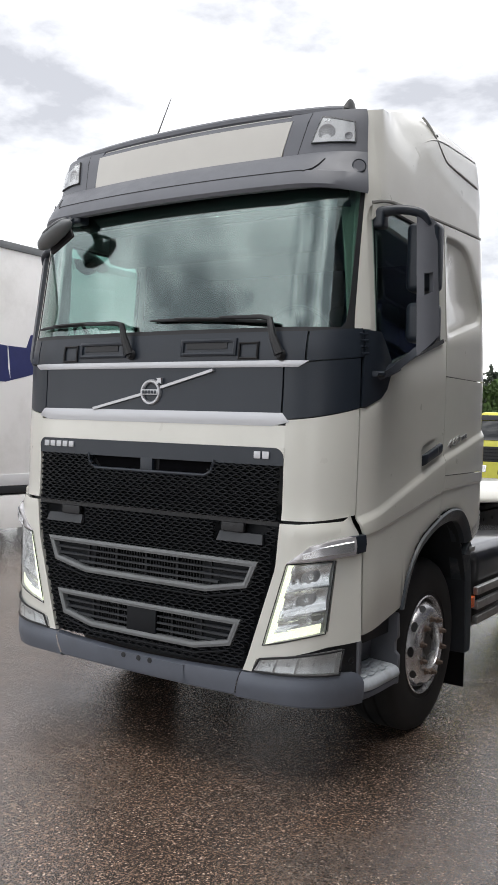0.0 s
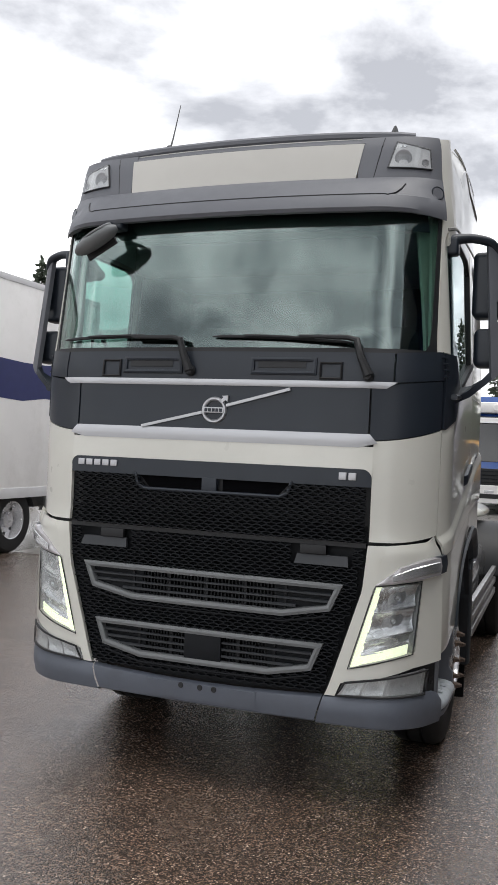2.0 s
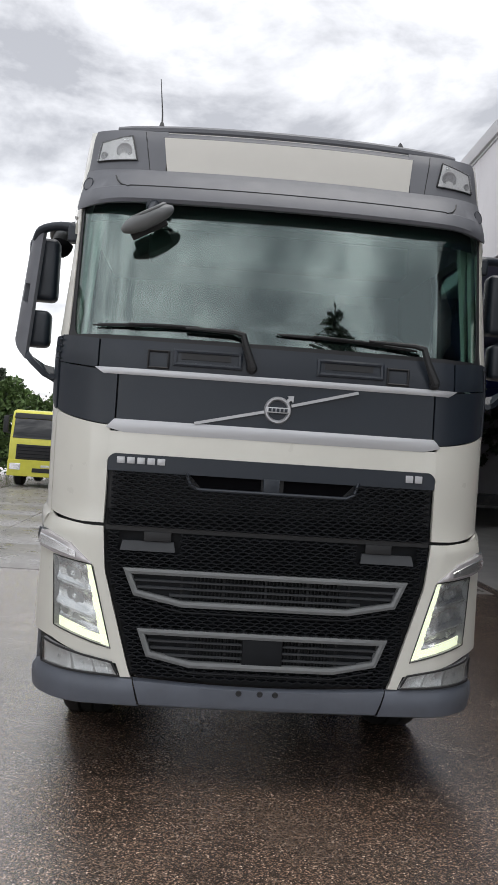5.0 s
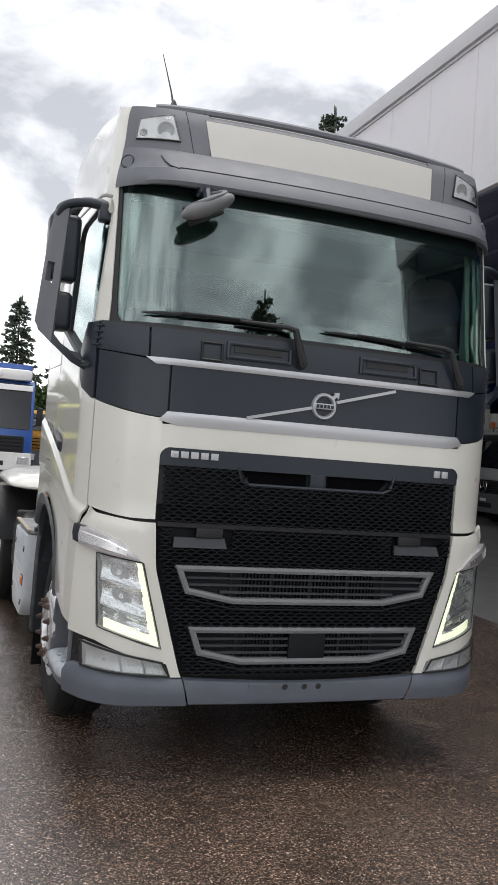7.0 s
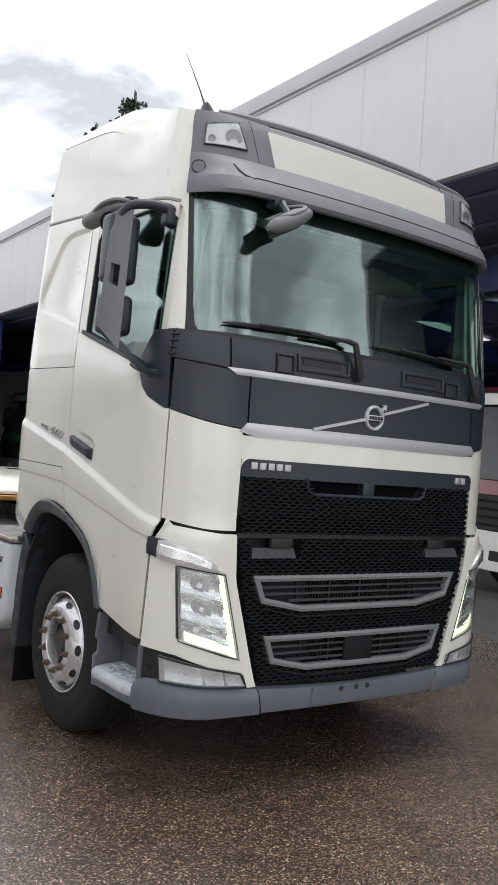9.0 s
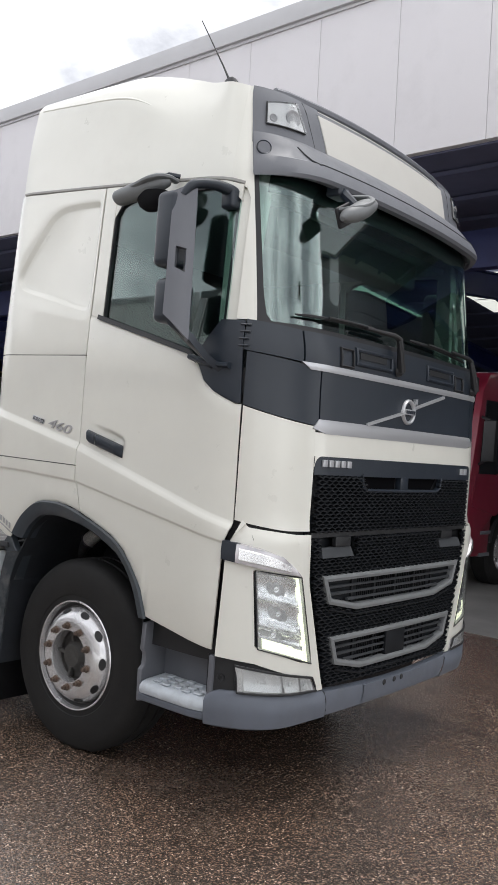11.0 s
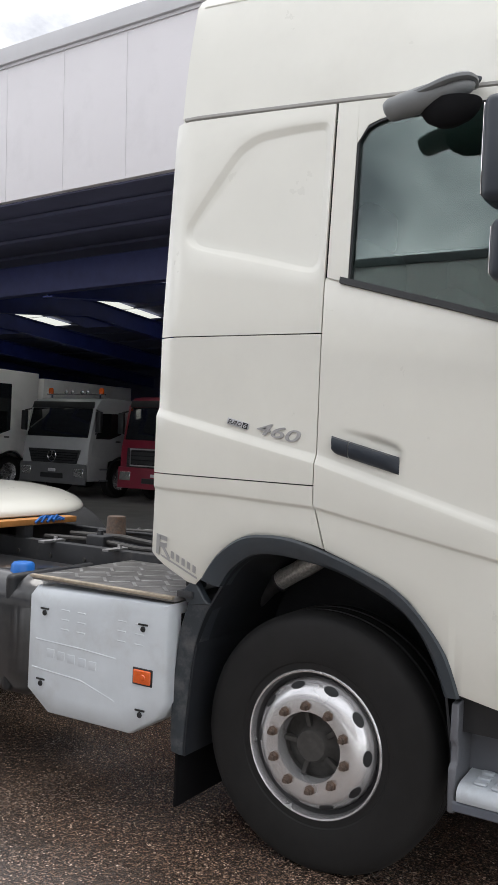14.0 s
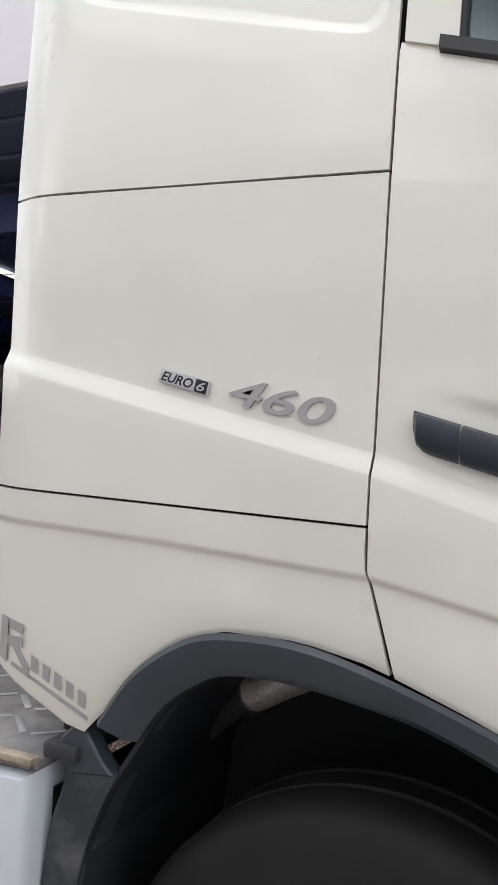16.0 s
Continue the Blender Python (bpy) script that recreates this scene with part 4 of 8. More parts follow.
for sg in SIDES:
    RL = [(0.832, 3.305), (1.045, 3.300), (1.03, 3.412), (0.868, 3.452)]
    bm = bmesh.new()
    tube(bm, [out(sg * s_x(lerp(0.755, 0.80, k / 5), lerp(3.22, 3.485, k / 5)), lerp(3.22, 3.485, k / 5), 0.0065) for k in range(6)], 0.0035, 5)
    part("trim_seam", bm, BLACK, truck)
    lamp = part("roof_lamp", quad(bmesh.new(), RL, 8, 6, 0.014, 0.012, sg), LAMPWHITE, truck, "clear roof lamp in the corner trim")
    bm = bmesh.new()
    for (x0_, z0_), (x1_, z1_) in zip(RL, RL[1:] + RL[:1]):
        tube(bm, [out(sg * s_x(lerp(x0_, x1_, k / 4), lerp(z0_, z1_, k / 4)), lerp(z0_, z1_, k / 4), 0.014) for k in range(5)], 0.005, 5)
    part("lamp_gasket", bm, BLACK, lamp)
    for x_, z_, r_ in ((0.905, 3.358, 0.044), (1.012, 3.335, 0.020)):
        c = out(sg * s_x(x_, z_), z_, 0.0145)
        dr = (out(sg * s_x(x_, z_), z_, 0.1) - c).normalized()
        bm = bmesh.new()
        lathe(bm, [(0.0, 0.001), (r_ * 0.6, 0.003), (r_ * 0.85, 0.006), (r_, 0.004), (r_ * 1.05, 0.0)], Matrix.Translation(c) @ dr.to_track_quat("Z", "Y").to_matrix().to_4x4(), 28)
        part("reflector", bm, LAMPDISC, lamp)
    for x_ in (0.89, 0.908):
        c = out(sg * s_x(x_, 3.425), 3.425, 0.017)
        bm = bmesh.new()
        lathe(bm, [(0.0, 0.004), (0.005, 0.003), (0.007, 0.0)], Matrix.Translation(c) @ pose(0, 0, 0, 90), 10)
        part("diode", bm, CHROME, lamp)
    ln = part("lens", quad(bmesh.new(), RL, 8, 6, 0.026, 0.004, sg), LENS, lamp)
    ln.visible_shadow = False

# -- grille
def surf_y(x, z, off=0.0):
    p = out(s_x(abs(x), z), z, off)
    return p.y


def lattice(bm, inside, x0, x1, z0, z1, a=0.054, b=0.0165, off=0.012, deep=0.02, th=0.0042):
    """Honeycomb bars over a field, where inside(x, z)."""
    nz, nx = int((z1 - z0) / b), int((x1 - x0) / (a / 2))

    def bar(p, q):
        mx, mz = (p[0] + q[0]) / 2, (p[1] + q[1]) / 2
        if not inside(mx, mz):
            return
        d = Vector((q[0] - p[0], 0, q[1] - p[1]))
        n = Vector((-d.z, 0, d.x)).normalized() * th
        vs = []
        for pt in (p, q):
            y = surf_y(pt[0], pt[1])
            vs.append([bm.verts.new((pt[0] - n.x * 1.3, y - off + deep, pt[1] - n.z * 1.3)), bm.verts.new((pt[0] - n.x * 0.6, y - off, pt[1] - n.z * 0.6)),
                       bm.verts.new((pt[0] + n.x * 0.6, y - off, pt[1] + n.z * 0.6)), bm.verts.new((pt[0] + n.x * 1.3, y - off + deep, pt[1] + n.z * 1.3))])
        A, B = vs
        for k in range(3):
            bm.faces.new((A[k], B[k], B[k + 1], A[k + 1]))

    for j in range(nz):
        z = z0 + (j + 0.5) * b
        for i in range(nx):
            xa, xb = x0 + i * a / 2, x0 + (i + 1) * a / 2
            wv = b * 0.26
            sa = wv if (i + j) % 2 else -wv
            bar((xa, z + sa), (xb, z - sa))
            if (i + j) % 2:
                bar((xa, z + sa), (xa, z + b - wv))
    return bm


def slot(x, z):
    return abs(x) < 0.455 - 0.07 * (1.63 - z) / 0.085 and 1.535 < z < 1.64


grille = part("grille_backing", wrap(bmesh.new(), lambda z: -s_x(table(z, [(0.55, 0.66), (1.1, 0.83), (1.33, 0.855), (1.71, 0.86)]), z), lambda z: s_x(table(z, [(0.55, 0.66), (1.1, 0.83), (1.33, 0.855), (1.71, 0.86)]), z), lambda u: 0.535 + 0.03 * abs(2 * u - 1) ** 2, 1.708, 30, 16, -0.045, 0.01), MESH, truck, "black grille of honeycomb mesh with two grey framed openings")
bm = bmesh.new()
lattice(bm, lambda x, z: abs(x) < 0.845 and not slot(x, z), -0.86, 0.86, 1.335, 1.618)
tagged(part("upper_mesh", bm, MESH, grille, "", 0), kind="stuff")


def low_edge(z):
    return table(z, [(0.55, 0.66), (1.1, 0.825), (1.33, 0.85)])


def frame1(x, z):
    return abs(x) < table(z, [(0.93, 0.43), (0.985, 0.69), (1.12, 0.735)]) and 0.925 < z < 1.125


def frame2(x, z):
    return abs(x) < table(z, [(0.62, 0.38), (0.675, 0.60), (0.81, 0.645)]) and 0.615 < z < 0.815


def tow(x, z):
    return 0.46 < abs(x) < 0.79 and 1.215 < z < 1.31


bm = bmesh.new()
lattice(bm, lambda x, z: abs(x) < low_edge(z) - 0.01 and not frame1(x, z) and not frame2(x, z) and not tow(x, z) and z > 0.56 + 0.02 * abs(x), -0.86, 0.86, 0.565, 1.315)
tagged(part("lower_mesh", bm, MESH, grille, "", 0), kind="stuff")
bm = bmesh.new()
wrap(bm, lambda z: -s_x(0.862, z), lambda z: s_x(0.862, z), lambda u: 1.618, lambda u: 1.706, 30, 3, 0.004, 0.03)
part("grille_top_band", bm, DARK, grille)
bm = bmesh.new()
wrap(bm, lambda z: -s_x(0.85, z), lambda z: s_x(0.85, z), 1.312, 1.336, 30, 2, -0.004, 0.03)
part("grille_gap", bm, BLACK, grille)


def strip(bm, pts, wid, dep, closed=True, off=0.0):
    """A flat bar along (x, z) points on the front, mitred."""
    if not callable(wid):
        ends = list(zip(pts, pts[1:] + pts[:1])) if closed else list(zip(pts, pts[1:]))
        pts = [(lerp(a[0], b[0], k / 8), lerp(a[1], b[1], k / 8)) for a, b in ends for k in range(8)] + ([] if closed else [pts[-1]])
    n = len(pts)
    rows = [[], [], [], [], []]
    idx = range(n + 1) if closed else range(n)
    for i in idx:
        p = Vector(pts[i % n])
        a = Vector(pts[(i - 1) % n]) if closed or i > 0 else p
        b = Vector(pts[(i + 1) % n]) if closed or i < n - 1 else p
        t = ((p - a).normalized() if (p - a).length else Vector((0, 0))) + ((b - p).normalized() if (b - p).length else Vector((0, 0)))
        t.normalize()
        nn = Vector((-t.y, t.x))
        e = (b - p).normalized() if (b - p).length else t
        k = 1 / max(0.5, abs(nn.dot(Vector((-e.y, e.x)))))
        w = wid(i % n) if callable(wid) else wid
        for r, (f, d) in enumerate(((-0.5, dep), (-0.42, 0.004), (0, 0), (0.42, 0.004), (0.5, dep))):
            q = p + nn * (w * f * k)
            rows[r].append(Vector((q.x, surf_y(q.x, max(0.4, q.y)) - off + d, q.y)))
    grid(bm, rows, 0.0)
    return bm


for nm, pts in (("upper_opening", [(-0.725, 1.108), (-0.675, 0.995), (-0.43, 0.948), (0.43, 0.948), (0.675, 0.995), (0.725, 1.108)]),
                ("lower_opening", [(-0.635, 0.80), (-0.59, 0.685), (-0.37, 0.64), (0.37, 0.64), (0.59, 0.685), (0.635, 0.80)])):
    fr = part(nm, strip(bmesh.new(), pts, 0.034, 0.04, True, 0.024), FRAMEGREY, grille, "grey trapezoid frame in the grille", 30)
    ztop_, zbot, xb = pts[0][1], pts[2][1], pts[2][0]
    for k in range(3):
        z = lerp(ztop_ - 0.012, zbot + 0.006, (k + 1) / 4)
        x = abs(lerp(pts[0][0], pts[1][0], (ztop_ - z) / (ztop_ - pts[1][1]))) - 0.02 if z > pts[1][1] else 0.5
        bm = bmesh.new()
        tube(bm, [(xx, surf_y(xx, z) + 0.004, z) for xx in [-x + 2 * x * i / 12 for i in range(13)]], [0.013] * 2 + [0.0105] * 9 + [0.013] * 2, 6, squash=(0.9, 0.7))
        part("slat", bm, SLAT, fr)
    # upright fins of the radiator shutter, seen between the slats
    xf = 0.44 if nm == "upper_opening" else 0.39
    bm = bmesh.new()
    for k in range(45):
        xx = -xf + 2 * xf * k / 44
        big = k % 11 == 0
        w_ = 0.007 if big else 0.0035
        box(bm, (xx - w_, surf_y(xx, 0.9) + (0.012 if big else 0.028), zbot), (xx + w_, surf_y(xx, 0.9) + 0.05, ztop_))
    tagged(part("shutter", bm, FIN, fr, "", 0), kind="stuff")
    for sg in SIDES:
        bm = bmesh.new()
        prism(bm, [(sg * abs(x), surf_y(abs(x), 0.9) + 0.022, z) for x, z in ((pts[0][0] + 0.02, ztop_ - 0.01), (pts[1][0] + 0.015, pts[1][1]), (-0.40 if nm == "upper_opening" else -0.36, zbot), (-0.38 if nm == "upper_opening" else -0.34, ztop_ - 0.01))], (0, 0.01, 0))
        part("side_plate", bm, MESH, fr)
    if nm == "lower_opening":
        bm = bmesh.new()
        box(bm, (-0.105, surf_y(0, 0.7) - 0.014, 0.648), (0.105, surf_y(0, 0.7) + 0.01, 0.785), 0.008)
        part("radar_cover", bm, MESH, fr, "dark square radar cover")
    bm = bmesh.new()
    strip(bm, [(x * 1.0, z - 0.042) for x, z in pts[1:5]], 0.012, 0.02, False, 0.016)
    part("lower_rib", bm, MESH, fr)
bm = bmesh.new()
strip(bm, [(-0.452, 1.63), (-0.432, 1.565), (-0.39, 1.545), (0.39, 1.545), (0.432, 1.565), (0.452, 1.63)], 0.018, 0.03, False, 0.012)
box(bm, (-0.05, surf_y(0, 1.58) - 0.006, 1.55), (0.035, surf_y(0, 1.58) + 0.03, 1.622), 0.004)
part("upper_slot", bm, DARK, grille)
for sg in SIDES:
    # dark plate in place of the slot's shaded depth
    part("slot_opening", quad(bmesh.new(), [(0.06, 1.553), (0.375, 1.553), (0.435, 1.617), (0.06, 1.617)], 8, 3, -0.028, 0.004, sg), SLOTSHADE, grille)
    # rounded paint corner over the grille's upper end
    bm = bmesh.new()
    arc = [(0.814 + 0.052 * math.cos(math.radians(a)), 1.657 + 0.052 * math.sin(math.radians(a))) for a in range(0, 91, 15)]
    rows = [[out(sg * s_x(x, z), z, 0.0065) for x, z in arc], [out(sg * s_x(0.866, 1.709), 1.709, 0.0065)] * 7]
    va = [bm.verts.new(p) for p in rows[0]]
    vc = bm.verts.new(rows[1][0])
    vb = [bm.verts.new(out(sg * s_x(x, z), z, 0.001)) for x, z in arc]
    for k in range(6):
        bm.faces.new((va[k], va[k + 1], vc))
        bm.faces.new((va[k], vb[k], vb[k + 1], va[k + 1]))
    part("corner_fillet", bm, PAINT, truck)
for sg in SIDES:
    bm = bmesh.new()
    xs = sorted((sg * 0.485, sg * 0.77))
    prism(bm, [(xs[0], surf_y(0.6, 1.22) - 0.016, 1.212), (xs[1], surf_y(0.6, 1.22) - 0.016, 1.212), (xs[1] - 0.01, surf_y(0.6, 1.26) + 0.004, 1.262), (xs[0] + 0.01, surf_y(0.6, 1.26) + 0.004, 1.262)], (0, 0.02, 0))
    tc = part("tow_cover", bm, SLAT, grille, "dark wedge below a tow opening")
    # solid black block paints the shade of the tow opening
    bm = bmesh.new()
    xs = sorted((sg * 0.51, sg * 0.65))
    box(bm, (xs[0], surf_y(0.6, 1.29) - 0.006, 1.264), (xs[1], surf_y(0.6, 1.29) + 0.02, 1.312), 0.004)
    part("tow_opening", bm, BLACK, tc)
# lettering as plain raised bars
for k in range(5):
    bm = bmesh.new()
    x = -0.815 + 0.052 * k
    box(bm, (x, surf_y(x, 1.675) - 0.014, 1.658), (x + 0.040, surf_y(x, 1.675) - 0.004, 1.692), 0.003)
    part("name_bar", bm, SILVER, truck, "small silver raised bar")
for k in range(2):
    bm = bmesh.new()
    x = 0.70 + 0.05 * k
    box(bm, (x, surf_y(x, 1.675) - 0.014, 1.65), (x + 0.040, surf_y(x, 1.675) - 0.004, 1.688), 0.003)
    part("name_bar", bm, SILVER, truck, "small silver raised bar")

# -- bumper
for sg in SIDES:
    bm = bmesh.new()
    rows = []
    for z_, o in ((0.0, -0.05), (0.02, -0.012), (0.08, 0.004), (0.45, 0.008), (0.85, 0.004), (1.0, -0.012), (1.02, -0.04)):
        row = []
        for i in range(31):
            u = i / 30
            z0 = lerp(0.400, 0.410, u ** 3)
            z1 = table(u, [(0, 0.548), (0.35, 0.565), (0.6, 0.578), (0.75, 0.588), (0.9, 0.584), (0.96, 0.572), (1.0, 0.55)])
            z = lerp(z0, z1, z_)
            s = lerp(s_x(lerp(0.625, 0.665, z_), z), s_y(0.288, z), u)
            row.append(out(sg * s, z, o + 0.012))
        rows.append(row)
    grid(bm, rows, 0.0)
    part("bumper_corner", bm, BUMPER, truck, "blue-grey plastic bumper corner")
bm = bmesh.new()
rows = []
for z_, o in ((0.0, -0.05), (0.03, -0.012), (0.1, 0.002), (0.6, 0.006), (0.92, 0.0), (1.0, -0.03)):
    rows.append([out(s_x(abs(x), 0.5) * (1 if x >= 0 else -1), lerp(0.405, 0.532 + 0.022 * min(1, abs(x) / 0.64) ** 2, z_), o + 0.010) for x in [lerp(0.617, 0.66, z_) * (-1 + 2 * i / 24) for i in range(25)]])
grid(bm, rows, 0.0)
mid_b = part("bumper_middle", bm, BUMPER, truck, "blue-grey middle of the bumper with bolt holes")
bm = bmesh.new()
rows = []
for z, o in ((0.432, 0.0), (0.434, 0.0195), (0.48, 0.0195), (0.523, 0.0195), (0.525, 0.0)):
    rows.append([out(s_x(abs(x), 0.5) * (1 if x >= 0 else -1), z, o) for x in [-0.31 + 0.62 * i / 12 for i in range(13)]])
grid(bm, rows, 0.0)
part("plate_field", bm, BUMPER, mid_b, "flat raised field with no number plate")
# small black discs paint the shade inside the bolt holes
for x in (-0.11, 0.0, 0.08):
    bm = bmesh.new()
    lathe(bm, [(0.0, 0.0), (0.013, 0.002), (0.016, -0.002)], pose(x, surf_y(0, 0.5) - 0.0205, 0.508, 90), 14)
    part("bolt_hole", bm, BLACK, mid_b)

# -- headlamp corner
for sg in SIDES:
    I = [(0.785, 0.70), (1.088, 0.792), (1.114, 1.157), (0.908, 1.126)]
    bm = bmesh.new()
    XI = [(0.56, 0.672), (0.60, 0.69), (1.10, 0.842), (1.33, 0.862)]
    XL = [(0.56, 0.725), (0.62, 0.75), (0.70, 0.785), (1.12, 0.90), (1.33, 0.955)]
    XO = [(0.70, 1.094), (0.80, 1.098), (1.155, 1.120), (1.37, 1.130)]
    wrap(bm, lambda z: s_x(table(z, XI), z), lambda z: s_x(table(z, XL), z), 0.558, lambda u: 1.328 + 0.002 * u, 5, 22, 0.006, 0.025, sg)
    wrap(bm, lambda z: s_x(table(z, XO), z), lambda z: s_y(table(z, [(0.75, 0.250), (1.25, 0.238), (1.30, 0.215), (1.375, 0.175)]), z), lambda u: lerp(0.722, 0.745, u), lambda u: lerp(1.352, 1.372, u), 8, 20, lambda u, v: 0.006 + 0.018 * u * u, 0.025, sg)
    wrap(bm, lambda z: s_x(table(z, XL), z), lambda z: s_x(table(z, XO), z), lambda u: lerp(1.12, 1.155, u), lambda u: lerp(1.33, 1.352, u), 12, 8, 0.006, 0.025, sg)
    wrap(bm, lambda z: s_x(table(z, XL), z), lambda z: s_x(table(z, XO), z), lambda u: lerp(0.625, 0.722, u), lambda u: lerp(0.70, 0.802, u), 12, 4, 0.006, 0.025, sg)
    part("headlamp_surround", bm, PAINT, truck)
    hl = part("headlamp", quad(bmesh.new(), I, 20, 14, -0.030, 0.02, sg), BEZEL, truck, "clear headlamp with a glowing angular light strip")
    bm = bmesh.new()
    for (a, b) in ((0, 3), (0, 1), (1, 2), (2, 3)):
        pa, pb = I[a], I[b]
        line = [(lerp(pa[0], pb[0], k / 6), lerp(pa[1], pb[1], k / 6)) for k in range(7)]
        grid(bm, [[out(sg * s_x(x, z), z, 0.005) for x, z in line], [out(sg * s_x(x, z), z, -0.035) for x, z in line]], 0.004)
    part("housing_wall", bm, BEZEL, hl)
    bm = bmesh.new()
    tube(bm, [out(sg * s_x(x, z), z, 0.010) for x, z in [(lerp(I[a][0], I[(a + 1) % 4][0], k / 8), lerp(I[a][1], I[(a + 1) % 4][1], k / 8)) for a in range(4) for k in range(8)]], 0.0032, 6, True)
    part("gasket", bm, BLACK, hl)

    def hp(u, v, o):
        s = lerp(lerp(I[0][0], I[1][0], u), lerp(I[3][0], I[2][0], u), v)
        z = lerp(lerp(I[0][1], I[1][1], u), lerp(I[3][1], I[2][1], u), v)
        return out(sg * s_x(s, z), z, o)

    bm = bmesh.new()
    rows = [[hp(u, v, -0.006) for v in [k / 14 for k in range(15)]] for u in (0.025, 0.05, 0.14, 0.17)]
    grid(bm, rows, 0.008)
    rows = [[hp(u, v, -0.006) for u in [0.035 + 0.90 * k / 14 for k in range(15)]] for v in (0.02, 0.05, 0.12, 0.145)]
    grid(bm, rows, 0.008)
    part("light_strip", bm, DRL, hl, "glowing pale yellow-white light strip")
    # three faceted reflector cells with pale ridges between them
    def cell(name, P, u0, u1, v0, v1, cu, cv, mat, parent, n=13, deep=0.026, base=-0.004, flute=0.0):
        bm_ = bmesh.new()
        rows_ = []
        for j_ in range(n):
            row_ = []
            for i_ in range(n):
                u_, v_ = lerp(u0, u1, i_ / (n - 1)), lerp(v0, v1, j_ / (n - 1))
                rr = min(1.0, ((u_ - cu) / max(cu - u0, u1 - cu)) ** 2 * 0.8 + ((v_ - cv) / max(cv - v0, v1 - cv)) ** 2 * 0.8)
                row_.append(P(u_, v_, base - deep * (1 - rr) + flute * (i_ % 2)))
            rows_.append(row_)
        grid(bm_, rows_, 0.0)
        return part(name, bm_, mat, parent, "", 24)

    for u0, u1, v0, v1, cu, cv, rb in ((0.15, 0.97, 0.67, 0.97, 0.62, 0.80, 0.024), (0.15, 0.97, 0.33, 0.64, 0.62, 0.50, 0.021), (0.15, 0.97, 0.13, 0.30, 0.74, 0.22, 0.024)):
        cell("reflector", hp, u0, u1, v0, v1, cu, cv, REFLECT, hl, 12, 0.034, -0.004, 0.0035)
        c = hp(cu, cv, -0.028)
        dr = (hp(cu, cv, 0.1) - hp(cu, cv, 0)).normalized()
        bm = bmesh.new()
        lathe(bm, [(0.0, 0.004), (rb * 0.3, 0.003), (rb * 0.34, -0.001), (rb * 0.6, 0.0), (rb * 0.66, 0.003), (rb * 0.7, -0.004)], Matrix.Translation(c) @ dr.to_track_quat("Z", "Y").to_matrix().to_4x4(), 20)
        part("bulb", bm, REFLECT, hl)
    for v0 in (0.315, 0.655):
        bm = bmesh.new()
        grid(bm, [[hp(u, v0 + dv + 0.03 * (u - 0.5) ** 2, o) for u in [0.16 + 0.82 * k / 10 for k in range(11)]] for dv, o in ((-0.016, -0.012), (-0.010, -0.001), (0.010, -0.001), (0.016, -0.012))], 0.0)
        part("bezel", bm, REFLECT, hl)
    ln = part("lens", quad(bmesh.new(), I, 20, 14, 0.012, 0.004, sg), LENS, hl)
    ln.visible_shadow = False
    # turn signal wing
    bm = bmesh.new()
    W = [(0.908, 1.128, 1.133), (0.95, 1.138, 1.168), (1.02, 1.151, 1.229), (1.10, 1.166, 1.260), (1.150, 1.182, 1.277), (1.164, 1.187, 1.280)]
    rows = []
    for f, o in ((0, 0.004), (0.04, 0.024), (0.5, 0.028), (0.96, 0.022), (1.0, 0.004)):
        rows.append([out(sg * s_x(min(x, 1.20), z0), lerp(z0, z1, f), o * (0.5 + 1.5 * k / 5)) for k, (x, z0, z1) in enumerate(W)])
    grid(bm, rows, 0.0)
    sig = part("turn_signal", bm, WING, truck, "silver turn signal wing above the headlamp", 30)
    bm = bmesh.new()
    rows = []
    for f, o in ((-0.01, 0.002), (0.02, 0.036), (0.5, 0.042), (0.98, 0.036), (1.01, 0.002)):
        rows.append([out(sg * s_x(x, 1.19), lerp(z0, z1, f), o) for x, z0, z1 in ((1.158, 1.184, 1.279), (1.170, 1.189, 1.282), (1.182, 1.194, 1.285), (1.191, 1.198, 1.286))])
    grid(bm, rows, 0.0)
    part("signal_end", bm, DARK, sig, "dark end block")
    bm = bmesh.new()
    rows = []
    for f, o in ((0.22, 0.027), (0.26, 0.030), (0.74, 0.029), (0.78, 0.026)):
        rows.append([out(sg * s_x(min(lerp(W[k][0], W[k + 1][0], 0.5), 1.185), lerp(W[k][1], W[k + 1][1], 0.5)), lerp(lerp(W[k][1], W[k + 1][1], 0.5), lerp(W[k][2], W[k + 1][2], 0.5), f), o * (0.5 + 1.5 * (k + 0.5) / 5) + 0.001) for k in range(1, 5)])
    grid(bm, rows, 0.0)
    part("signal_lens", bm, REFLECT, sig, "clear grey signal lens")
    # fog lamp and black filler
    F = [(0.735, 0.563), (1.14, 0.586), (1.15, 0.708), (0.775, 0.632)]
    bm = bmesh.new()
    quad(bm, [(0.70, 0.545), (1.206, 0.56), (1.206, 0.742), (0.70, 0.60)], 24, 4, -0.012, 0.02, sg)
    part("lamp_filler", bm, BLACK, truck)
    c = out(sg * s_y(0.225, 0.64), 0.64, -0.011)
    lathe_bm = lathe(bmesh.new(), [(0.0, 0.0), (0.010, 0.0), (0.012, 0.004), (0.019, 0.005), (0.021, 0.0)], Matrix.Translation(c) @ (out(sg * s_y(0.225, 0.64), 0.64, 0.1) - c).to_track_quat("Z", "Y").to_matrix().to_4x4(), 16)
    part("filler_bolt", lathe_bm, BLACK, truck)
    fog = part("fog_lamp", quad(bmesh.new(), F, 30, 5, 0.0, 0.012, sg), LAMPWHITE, truck, "clear fog lamp above the bumper")

